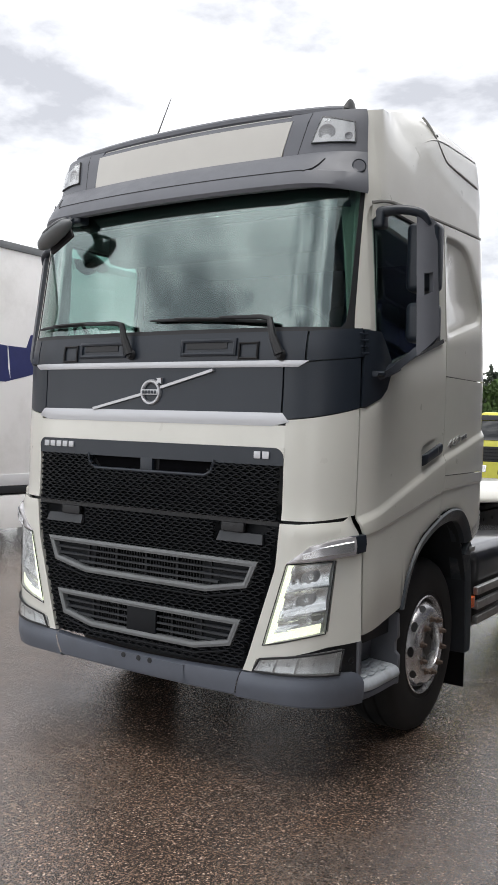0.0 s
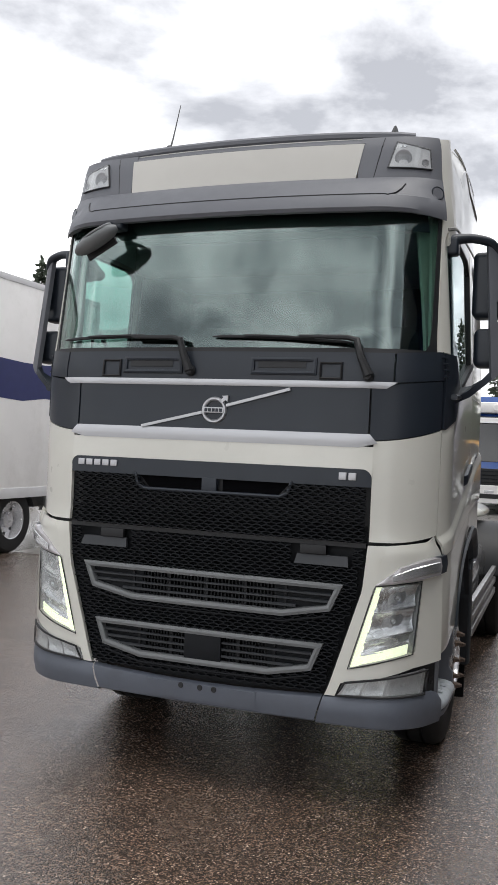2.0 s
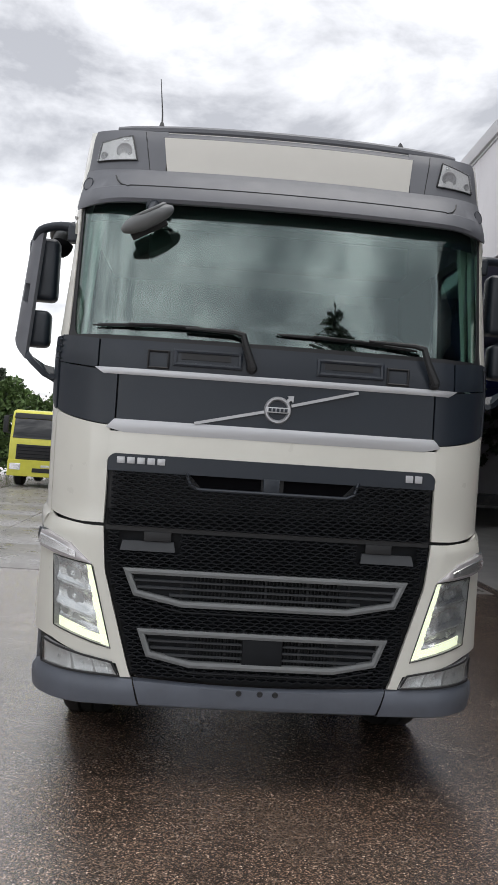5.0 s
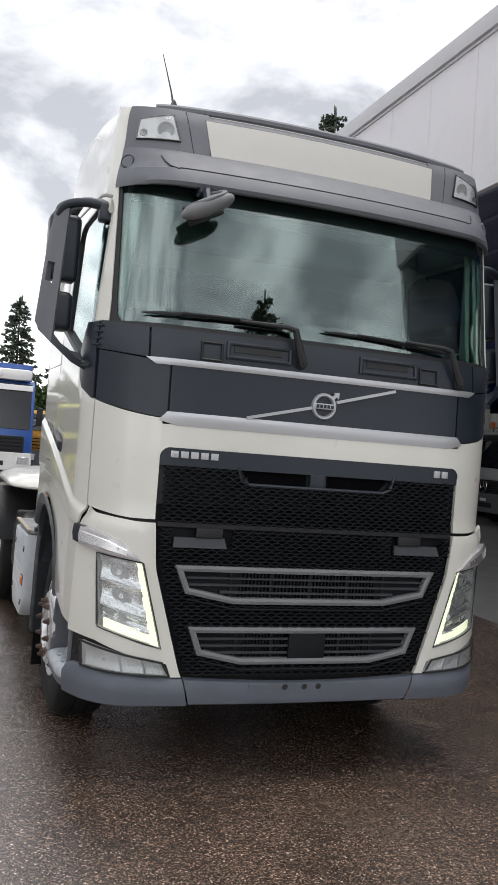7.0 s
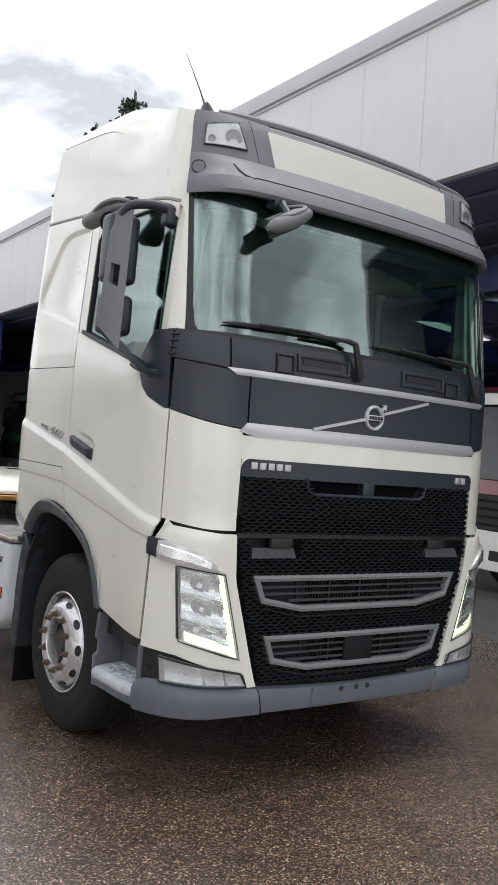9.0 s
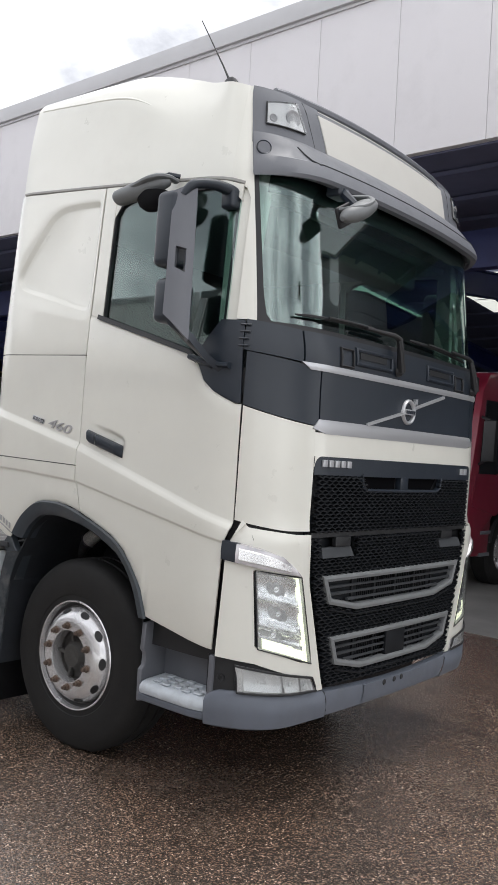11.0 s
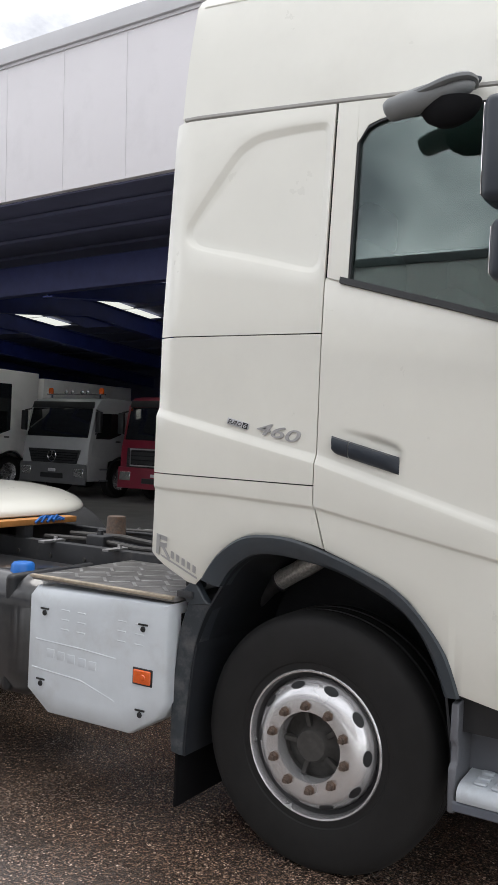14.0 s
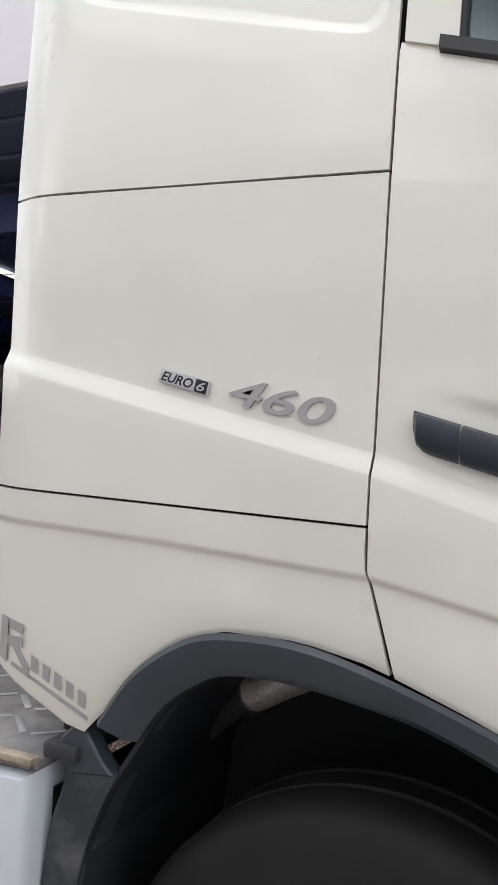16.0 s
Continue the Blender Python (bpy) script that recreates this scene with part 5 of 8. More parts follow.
    def fp(u, v, o):
        x_ = lerp(lerp(F[0][0], F[1][0], u), lerp(F[3][0], F[2][0], u), v)
        z_ = lerp(lerp(F[0][1], F[1][1], u), lerp(F[3][1], F[2][1], u), v)
        return out(sg * s_x(x_, z_), z_, o)

    for u0, u1, cu in ((0.05, 0.27, 0.16), (0.30, 0.55, 0.44), (0.58, 0.95, 0.78)):
        cell("reflector", fp, u0, u1, 0.10, 0.90, cu, 0.5, LAMPGREY, fog, 10, 0.012, 0.011, 0.002)
        c = fp(cu, 0.5, 0.006)
        dr = (fp(cu, 0.5, 0.1) - c).normalized()
        bm = bmesh.new()
        lathe(bm, [(0.0, 0.002), (0.004, 0.001), (0.005, -0.001), (0.009, 0.0), (0.010, 0.001), (0.011, -0.003)], Matrix.Translation(c) @ dr.to_track_quat("Z", "Y").to_matrix().to_4x4(), 16)
        part("bulb", bm, LAMPGREY, fog)
    ln = part("lens", quad(bmesh.new(), F, 30, 5, 0.016, 0.004, sg), LENS, fog)
    ln.visible_shadow = False
    bm = bmesh.new()
    tube(bm, [fp(u, v, 0.016) for u, v in [(k / 8, 0) for k in range(8)] + [(1, k / 3) for k in range(3)] + [(1 - k / 8, 1) for k in range(8)] + [(0, 1 - k / 3) for k in range(3)]], 0.006, 6, True)
    part("gasket", bm, BLACK, fog)
    # boarding step behind the bumper: back wall, upright post, lower rim and tread
    def across(a, b):
        return min(sg * a, sg * b), max(sg * a, sg * b)

    bm = bmesh.new()
    xa, xb = across(1.035, 1.06)
    rounded_box(bm, (xa, 0.27, 0.44), (xb, 0.72, 0.84), 0.008)
    xa, xb = across(1.04, 1.20)
    rounded_box(bm, (xa, 0.262, 0.53), (xb, 0.29, 0.74), 0.008)
    step_o = part("step_box", bm, GREY, truck, "blue-grey boarding step housing")
    bm = bmesh.new()
    prism(bm, [(sg * 1.05, 0.70, z) for z in (0.42,)] + [(sg * x, 0.70, z) for x, z in ((1.222, 0.42), (1.228, 0.58), (1.205, 0.60), (1.205, 0.66), (1.222, 0.68), (1.215, 0.81), (1.05, 0.83))], (0, 0.028, 0))
    bmesh.ops.recalc_face_normals(bm, faces=bm.faces)
    bmesh.ops.bevel(bm, geom=bm.edges[:], offset=0.005, segments=1, affect="EDGES")
    part("side_post", bm, GREY, step_o)
    bm = bmesh.new()
    rows = []
    for dx, z in ((-0.10, 0.428), (-0.012, 0.428), (0.0, 0.436), (0.002, 0.462), (-0.006, 0.470)):
        rows.append([Vector((sg * (out(s_y(y, 0.45), 0.45).x + 0.010 + dx), y, z)) for y in (0.292, 0.36, 0.45, 0.55, 0.64, 0.705)])
    grid(bm, rows, 0.0, centre=Vector((sg * 1.1, 0.5, 0.5)))
    part("step_rim", bm, BUMPER, step_o)
    bm = bmesh.new()
    rows = []
    for x, z in ((1.05, 0.542), (1.19, 0.534), (1.222, 0.526), (1.238, 0.510), (1.242, 0.488), (1.234, 0.472)):
        rows.append([Vector((sg * (x - 0.035 * (max(0, 0.40 - y) / 0.13) ** 2), y, z)) for y in (0.275, 0.31, 0.35, 0.40, 0.5, 0.6, 0.66, 0.69)])
    grid(bm, rows, 0.01, centre=Vector((0, 0.5, 0.2)))
    tread = part("step_tread", bm, STEPGREY, step_o, "worn light grey ribbed step")
    for i in range(5):
        for j in range(3):
            bm = bmesh.new()
            xa, xb = across(1.068 + 0.05 * j + 0.012 * (i % 2), 1.100 + 0.05 * j + 0.012 * (i % 2))
            rounded_box(bm, (xa, 0.325 + 0.068 * i, 0.532), (xb, 0.372 + 0.068 * i, 0.5485 - 0.003 * j), 0.004, seg=1)
            part("tread_rib", bm, STEPGREY, tread)


# -- wheels
def wheel(x, y, sg, parent, convex=True, R=0.52, name="wheel"):
    """A wheel with its outer face towards sg; tyre, rim, nuts and hub."""
    m = Matrix.Translation((x, y, R - 0.015)) @ pose(0, 0, 0, 0, 90 * sg, 0)
    w = part(name, lathe(bmesh.new(), [(0.285, -0.31), (0.30, -0.32), (0.40, -0.325), (0.475, -0.31), (0.508, -0.285), (R, -0.25), (R, -0.205), (R - 0.012, -0.20), (R - 0.012, -0.19), (R, -0.185), (R, -0.12), (R - 0.012, -0.115), (R - 0.012, -0.105), (R, -0.10), (R, -0.05), (0.508, -0.018), (0.49, -0.004), (0.47, 0.003), (0.44, 0.008), (0.40, 0.013), (0.36, 0.013), (0.33, 0.008), (0.325, 0.003), (0.30, 0.002), (0.29, -0.006)], m, 96), RUBBER, parent, "worn black truck tyre on a silver steel wheel", 30)
    for v in w.data.vertices:  # the loaded tyre is flat where it stands
        v.co.z = max(v.co.z, 0.001)
    if convex:
        prof = [(0.296, -0.005), (0.299, 0.004), (0.295, 0.009), (0.289, 0.007), (0.286, -0.010), (0.281, -0.030), (0.278, -0.10), (0.268, -0.10), (0.266, -0.055), (0.261, -0.026), (0.250, 0.000), (0.233, 0.022), (0.214, 0.037), (0.197, 0.044), (0.186, 0.046), (0.14, 0.046), (0.137, 0.038), (0.137, -0.03)]
    else:
        prof = [(0.296, -0.005), (0.300, 0.004), (0.295, 0.010), (0.285, 0.006), (0.28, -0.02), (0.265, -0.10), (0.25, -0.16), (0.20, -0.175), (0.14, -0.175), (0.137, -0.14)]
    part("rim", lathe(bmesh.new(), prof, m, 72), RIM, w, "silver painted steel rim with ten round holes")
    if convex:
        # black ring paints the shade between lip and disc
        part("rim_gap", lathe(bmesh.new(), [(0.282, -0.026), (0.274, -0.030), (0.266, -0.034)], m, 72), BLACK, w, "black ring for the shade inside the rim lip")
    # black discs on the rim paint the shade of its holes
    for k in range(10):
        bm = bmesh.new()
        a = 2 * math.pi * (k + 0.5) / 10
        if convex:
            mm = m @ pose(0, 0, 0, 0, 0, math.degrees(a)) @ pose(0.2425, 0, 0.0125, 0, 52, 0)
        else:
            mm = m @ pose(0, 0, 0, 0, 0, math.degrees(a)) @ pose(0.225, 0, -0.165, 0, 12, 0)
        lathe(bm, [(0.0, 0.0), (0.024, 0.0), (0.0255, -0.006)], mm @ Matrix.Diagonal((0.8, 1.3, 1, 1)), 20)
        part("rim_hole", bm, BLACK, w, "black oval disc for the shade in a rim hole")
    nut_bm = bmesh.new()
    lathe(nut_bm, [(0.0, 0.034), (0.010, 0.034), (0.011, 0.022), (0.015, 0.021), (0.016, 0.006), (0.021, 0.004), (0.021, -0.004)], Matrix.Identity(4), 6)
    me = None
    for k in range(10):
        a = 2 * math.pi * k / 10 + 0.1
        mm = m @ Matrix.Translation((0.165 * math.cos(a), 0.165 * math.sin(a), 0.048 if convex else -0.172))
        if me is None:
            o = part("wheel_nut", nut_bm, RUST, w, "rusty wheel nut")
            me = o.data
        else:
            o = new("wheel_nut", me)
            o.parent = w
            o["label"] = "rusty wheel nut"
        o.matrix_local = mm
    bm = bmesh.new()
    lathe(bm, [(0.137, -0.02), (0.132, -0.035), (0.10, -0.025), (0.075, -0.01), (0.066, 0.016), (0.060, 0.024), (0.0, 0.026)] if convex else [(0.14, -0.172), (0.135, -0.06), (0.10, -0.03), (0.0, -0.02)], m, 40)
    for k in range(5):
        a = 2 * math.pi * k / 5 + 0.3
        t = bmesh.new()
        box(t, (0.05, -0.010, -0.055), (0.132, 0.010, -0.018), 0.004)
        bmesh.ops.transform(t, matrix=m @ pose(0, 0, 0.02 if convex else -0.02, 0, 0, math.degrees(a)), verts=t.verts)
        part("hub_web", t, HUBDARK, w)
    part("hub", bm, HUBDARK, w, "dark oily hub")
    return w


for sg in SIDES:
    wheel(sg * 1.135, 1.312, sg, truck, True, 0.525)
    wheel(sg * 1.21, 4.95, sg, truck, False)
    wheel(sg * 0.87, 4.95, sg, truck, False)


# ---- details of the truck ----
def arm(bm_, path, radii, squash, n=4):
    """A smooth bent arm through points, its radius gliding along."""
    line = [Vector(p) for p in curve([Vector(p) for p in path], n)]
    rr = [lerp(radii[min(k // n, len(radii) - 1)], radii[min(k // n + 1, len(radii) - 1)], (k % n) / n) for k in range(len(line))]
    return tube(bm_, line, rr, 14, squash=squash)


for sg in SIDES:
    # mirror blade between two arms
    bm = bmesh.new()
    TI, TO, BO, BI = Vector((1.345, 0.455, 2.945)), Vector((1.425, 0.535, 2.895)), Vector((1.475, 0.495, 2.31)), Vector((1.395, 0.395, 2.195))
    back = Vector((-0.025, 0.035, 0))

    def blade(u0, u1, v0, v1):
        rows = [[Vector((sg * p.x, p.y, p.z)) for p in [lerp(lerp(BI, BO, u), lerp(TI, TO, u), v) + Vector((0.012, -0.012, 0)) * math.sin(math.pi * u) for u in [lerp(u0, u1, k / 4) for k in range(5)]]] for v in [lerp(v0, v1, k / 6) for k in range(7)]]
        grid(bm, rows, 0.03, centre=Vector((sg * 1.3, 0.7, 2.6)))

    blade(0, 1, 0.0, 0.40)
    blade(0, 0.30, 0.40, 0.56)
    blade(0.72, 1, 0.40, 0.56)
    blade(0, 1, 0.56, 1.0)
    mir = part("door_mirror", bm, GREY, truck, "tall slate grey mirror arm with two mirror housings")
    bm = bmesh.new()
    arm(bm, [(sg * 1.13, 0.395, 2.925), (sg * 1.18, 0.40, 2.945), (sg * 1.27, 0.43, 2.955), (sg * 1.36, 0.47, 2.935), (sg * 1.39, 0.50, 2.88)], [0.045, 0.042, 0.034, 0.034, 0.03], (0.9, 0.7))
    rounded_box(bm, (min(sg * 1.10, sg * 1.20), 0.36, 2.86), (max(sg * 1.10, sg * 1.20), 0.44, 2.955), 0.015)
    part("upper_arm", bm, DARK, mir)
    bm = bmesh.new()
    rows = []
    for (pa, pb) in (((1.475, 0.495, 2.32), (1.395, 0.395, 2.205)), ((1.455, 0.480, 2.265), (1.37, 0.385, 2.175)), ((1.36, 0.44, 2.185), (1.29, 0.365, 2.105)), ((1.235, 0.42, 2.16), (1.20, 0.345, 2.06))):
        pa, pb = Vector((sg * pa[0], pa[1], pa[2])), Vector((sg * pb[0], pb[1], pb[2]))
        rows.append([lerp(pa, pb, k / 3) for k in range(4)])
    grid(bm, rows, 0.034, centre=Vector((sg * 1.2, 0.7, 2.5)))
    part("lower_arm", bm, DARK, mir)
    for lo, hi in (((1.265, 0.505, 2.545), (1.435, 0.642, 2.905)), ((1.285, 0.475, 2.275), (1.452, 0.598, 2.485))):
        bm = bmesh.new()
        rounded_box(bm, (min(sg * lo[0], sg * hi[0]), lo[1], lo[2]), (max(sg * lo[0], sg * hi[0]), hi[1], hi[2]), 0.035)
        hs = part("mirror_housing", bm, DARK, mir, "dark plastic mirror housing")
        bm = bmesh.new()
        rounded_box(bm, (min(sg * (lo[0] + 0.02), sg * (hi[0] - 0.02)), hi[1] - 0.004, lo[2] + 0.025), (max(sg * (lo[0] + 0.02), sg * (hi[0] - 0.02)), hi[1] + 0.003, hi[2] - 0.025), 0.003, seg=1)
        part("mirror_glass", bm, MIRROR, hs, "mirror glass")

# kerb mirror over the passenger door
bm = bmesh.new()
arm(bm, [(-1.335, 1.03, 2.935), (-1.333, 1.01, 2.94), (-1.32, 0.91, 2.962), (-1.30, 0.82, 2.985), (-1.28, 0.77, 3.0), (-1.25, 0.74, 3.012)], [0.026, 0.05, 0.056, 0.054, 0.045, 0.022], (1.0, 0.8))
km = part("kerb_mirror", bm, FRAMEGREY, truck, "slate grey kerb mirror above the passenger window")
bm = bmesh.new()
tube(bm, [(-1.27, 0.85, 3.03), (-1.23, 0.77, 3.06), (-1.19, 0.73, 3.055)], 0.012, 6)
part("bracket", bm, DARK, km)
bm = bmesh.new()
tube(bm, curve([Vector(p) for p in ((-1.30, 0.935, 2.99), (-1.345, 0.92, 2.975), (-1.358, 0.86, 2.985), (-1.35, 0.79, 3.008), (-1.315, 0.745, 3.025), (-1.26, 0.735, 3.03), (-1.20, 0.75, 3.03))]), 0.02, 8, squash=(1.0, 0.7))
part("loop_bracket", bm, FRAMEGREY, km)
# black underside, bowled out to copy its dark reflection in the side glass
bm = bmesh.new()
lathe(bm, [(0.0, -0.10), (0.05, -0.092), (0.10, -0.062), (0.128, -0.02), (0.13, 0.012), (0.11, 0.02), (0.0, 0.02)], pose(-1.29, 0.80, 2.935, 0, 12, 0) @ Matrix.Diagonal((0.45, 0.85, 0.8, 1)), 28)
part("mirror_face", bm, FLAP, km)
# front mirror on its arm at the visor
bm = bmesh.new()
arm(bm, [(-0.865, -0.045, 2.845), (-0.83, -0.05, 2.865), (-0.77, -0.06, 2.895), (-0.70, -0.06, 2.935), (-0.645, -0.055, 2.965), (-0.615, -0.045, 2.985)], [0.014, 0.044, 0.056, 0.056, 0.044, 0.016], (1.0, 0.8))
fm = part("front_mirror", bm, FRAMEGREY, truck, "grey front mirror hanging below the sun visor")
bm = bmesh.new()
tube(bm, [(-0.70, 0.09, 3.05), (-0.72, 0.04, 3.0), (-0.73, -0.02, 2.95), (-0.74, -0.05, 2.92)], [0.03, 0.026, 0.022, 0.02], 8)
rounded_box(bm, (-0.76, 0.05, 3.0), (-0.64, 0.14, 3.06), 0.015)
part("mirror_arm", bm, DARK, fm)
bm = bmesh.new()
tube(bm, curve([Vector(p) for p in ((-0.83, 0.0, 2.90), (-0.81, -0.07, 2.91), (-0.76, -0.10, 2.93), (-0.69, -0.095, 2.97), (-0.66, -0.055, 3.0), (-0.70, 0.02, 3.0))]), 0.014, 8, squash=(1.0, 0.7))
part("loop_bracket", bm, FRAMEGREY, fm)
bm = bmesh.new()
rounded_box(bm, (-0.10, -0.010, -0.052), (0.10, 0.010, 0.052), 0.009, pose(-0.745, 0.005, 2.905, 0, -29, 0))
part("mirror_face", bm, BLACK, fm)

# wipers
for nm, tip, end, knee, pivot in (("wiper", (-0.99, 2.372), (-0.25, 2.378), (-0.205, 2.362), (-0.15, 2.195)), ("wiper", (-0.03, 2.382), (0.73, 2.352), (0.755, 2.362), (0.825, 2.18))):
    def sp(x, z, o):
        return out(s_x(abs(x), z) * (1 if x >= 0 else -1), z, o)

    bm = bmesh.new()
    tube(bm, [sp(knee[0] - 0.3, lerp(tip[1], knee[1], 0.7) + 0.012, 0.045), sp(knee[0] - 0.05, knee[1] + 0.012, 0.05), sp(*knee, 0.05), sp(lerp(knee[0], pivot[0], 0.4), lerp(knee[1], pivot[1], 0.45), 0.045), sp(*pivot, 0.03)], [0.008, 0.014, 0.018, 0.020, 0.026], 8)
    lathe(bm, [(0.0, 0.03), (0.018, 0.028), (0.026, 0.015), (0.03, 0.0)], Matrix.Translation(sp(pivot[0], pivot[1], 0.01)) @ pose(0, 0, 0, 90), 14)
    wp = part(nm, bm, BLACK, truck, "black wiper arm resting on the windscreen foot")
    bm = bmesh.new()
    line = [sp(lerp(tip[0], end[0], k / 12), lerp(tip[1], end[1], k / 12) + 0.008 * math.sin(math.pi * k / 12), 0.012) for k in range(13)]
    tube(bm, line, [0.004] + [0.009] * 11 + [0.005], 6)
    tube(bm, [p + Vector((0, -0.02, 0.004)) for p in line[3:10]], 0.007, 6)
    part("wiper_blade", bm, BLACK, wp)

# cowl recesses
for x0, x1, z0, z1, inner in ((-0.55, -0.21, 2.19, 2.262, True), (0.205, 0.545, 2.19, 2.262, True), (-0.69, -0.585, 2.165, 2.252, False), (0.575, 0.685, 2.165, 2.245, False)):
    bm = bmesh.new()
    strip(bm, [(x0, z0), (x1, z0), (x1, z1), (x0, z1)], 0.012 if not inner else 0.022, 0.02, True, 0.014)
    gr = part("cowl_recess", bm, DARK if inner else BLACK, truck, "dark recess on the cowl")
    bm = bmesh.new()
    sg_ = 1 if x0 > 0 else -1
    xa_, xb_ = sorted((abs(x0 + 0.03), abs(x1 - 0.05)))
    # black patch on the surface paints the slot's shaded depth
    quad(bm, [(xa_, z1 - 0.045), (xb_, z1 - 0.045), (xb_, z1 - 0.012), (xa_, z1 - 0.012)], 6, 2, 0.004, 0.01, sg_)
    if inner:
        part("recess_slot", bm, BLACK, gr)
    else:
        bm.free()

# antennas
for sg, tall in ((-1, True), (1, False)):
    bm = bmesh.new()
    rows = []
    for f, wv, l in ((0, 0.028, 0.075), (0.4, 0.020, 0.06), (0.8, 0.012, 0.04), (1, 0.004, 0.02)):
        rows.append([Vector((sg * 0.745 + math.cos(a) * wv, 0.83 + math.sin(a) * l + 0.02 * f, 3.675 + 0.075 * f)) for a in [2 * math.pi * k / 12 for k in range(13)]])
    grid(bm, rows, 0.0, centre=Vector((sg * 0.745, 0.85, 3.66)))
    an = part("antenna", bm, BLACK, truck, "black roof antenna base")
    if tall:
        bm = bmesh.new()
        tube(bm, [(-0.745, 0.85, 3.73), (-0.75, 0.90, 3.82), (-0.782, 1.06, 4.10)], [0.007, 0.005, 0.0025], 6)
        part("whip", bm, BLACK, an)
# badges: power figures and emission class
def text_mesh(txt, size, depth):
    cu = bpy.data.curves.new("t", "FONT")
    cu.body, cu.size, cu.extrude, cu.shear, cu.offset = txt, size, depth, 0.25, size * (0.024 if txt == "EURO" else 0.008)
    cu.align_x = "LEFT"
    ob = bpy.data.objects.new("t", cu)
    scene.collection.objects.link(ob)
    dg = bpy.context.evaluated_depsgraph_get()
    me = bpy.data.meshes.new_from_object(ob.evaluated_get(dg))
    bpy.data.objects.remove(ob)
    return me


def lettering(name, txt, size, width, m, mat, parent, label):
    me = text_mesh(txt, size, 0.003 if size > 0.05 else 0.0012)
    xs = [v.co.x for v in me.vertices]
    k = width / (max(xs) - min(xs))
    for v in me.vertices:
        v.co.x = (v.co.x - min(xs)) * k
    me.materials.append(mat)
    o = new(name, me)
    o.parent = parent
    o.matrix_local = m
    return tagged(o, label)


for sg in SIDES:
    turn = Matrix(((0, 0, sg, 0), (sg, 0, 0, 0), (0, 1, 0, 0), (0, 0, 0, 1)))

    def badge_at(y, z, lift, tilt):
        return Matrix.Translation((sg * (out(s_y(1.5, 1.75), 1.75).x + lift), y, z)) @ turn @ pose(0, 0, 0, 0, 0, tilt)

    if sg < 0:
        lettering("power_badge", "460", 0.071, 0.206, badge_at(1.597, 1.752, 0.004, -10.5), BADGE, truck, "grey raised figures 460 on the locker hatch")
        m_badge = badge_at(1.742, 1.791, 0.001, -13.0)
    else:
        lettering("power_badge", "460", 0.071, 0.206, badge_at(1.40, 1.716, 0.004, 10.5), BADGE, truck, "grey raised figures 460 on the locker hatch")
        m_badge = badge_at(1.622, 1.768, 0.001, 13.0)
    pl = bmesh.new()
    box(pl, (0, -0.005, 0), (0.108, 0.022, 0.004), 0.001)
    bmesh.ops.transform(pl, matrix=m_badge, verts=pl.verts)
    bdg = part("emission_badge", pl, SILVER, truck, "small chrome badge with dark letters")
    lettering("badge_letters", "EURO", 0.0245, 0.069, m_badge @ pose(0.004, 0.0002, 0.003), BLACK, bdg, "dark letters")
    lettering("badge_letters", "6", 0.0235, 0.0165, m_badge @ pose(0.0825, 0.0005, 0.0045), SILVER, bdg, "silver figure")
    pl = bmesh.new()
    box(pl, (0.078, -0.0035, 0.0035), (0.104, 0.0205, 0.0045), 0.0005)
    bmesh.ops.transform(pl, matrix=m_badge, verts=pl.verts)
    part("figure_field", pl, BLACK, bdg)
    # dealer sticker as bars: one thick stroke and a row of small ones
    bm = bmesh.new()

    def st(y, z):
        return out(sg * s_y(y, z), z, 0.0105)

    def bar2(y0, z0, y1, z1, h):
        prism(bm, [st(y0, z0), st(y1, z1), st(y1, z1 + h), st(y0, z0 + h)], (sg * 0.001, 0, 0))

    bar2(2.10, 1.205, 2.075, 1.198, 0.085)
    bar2(2.10, 1.272, 2.03, 1.262, 0.02)
    bar2(2.075, 1.235, 2.03, 1.235, 0.02)
    bar2(2.06, 1.235, 2.01, 1.175, 0.02)
    for k in range(5):
        bar2(2.005 - 0.03 * k, 1.195 - 0.012 * k, 1.988 - 0.03 * k, 1.188 - 0.012 * k, 0.03)
    bar2(2.06, 1.195, 1.86, 1.118, 0.008)
    part("dealer_sticker", bm, BADGE, truck, "grey sticker of plain bars")

# exhaust pipe and fittings in the wheel arch
bm = bmesh.new()
tube(bm, [(-0.69, 1.86, 0.955), (-0.715, 1.79, 1.025), (-0.735, 1.73, 1.068), (-0.74, 1.70, 1.086)], [0.034, 0.038, 0.040, 0.040], 16)
pp = part("intake_pipe", bm, DULLSTEEL, truck, "steel pipe with a foil sleeve above the front wheel")
bm = bmesh.new()
tube(bm, [(-0.737, 1.722, 1.072), (-0.742, 1.695, 1.09), (-0.747, 1.635, 1.125), (-0.752, 1.58, 1.157), (-0.758, 1.50, 1.205)], [0.043, 0.046, 0.044, 0.047, 0.043], 18)
part("foil_sleeve", bm, FOIL, pp, "shiny woven foil sleeve")
bm = bmesh.new()
tube(bm, [(-0.736, 1.727, 1.069), (-0.738, 1.716, 1.076)], 0.051, 18)
part("pipe_collar", bm, DULLSTEEL, pp)

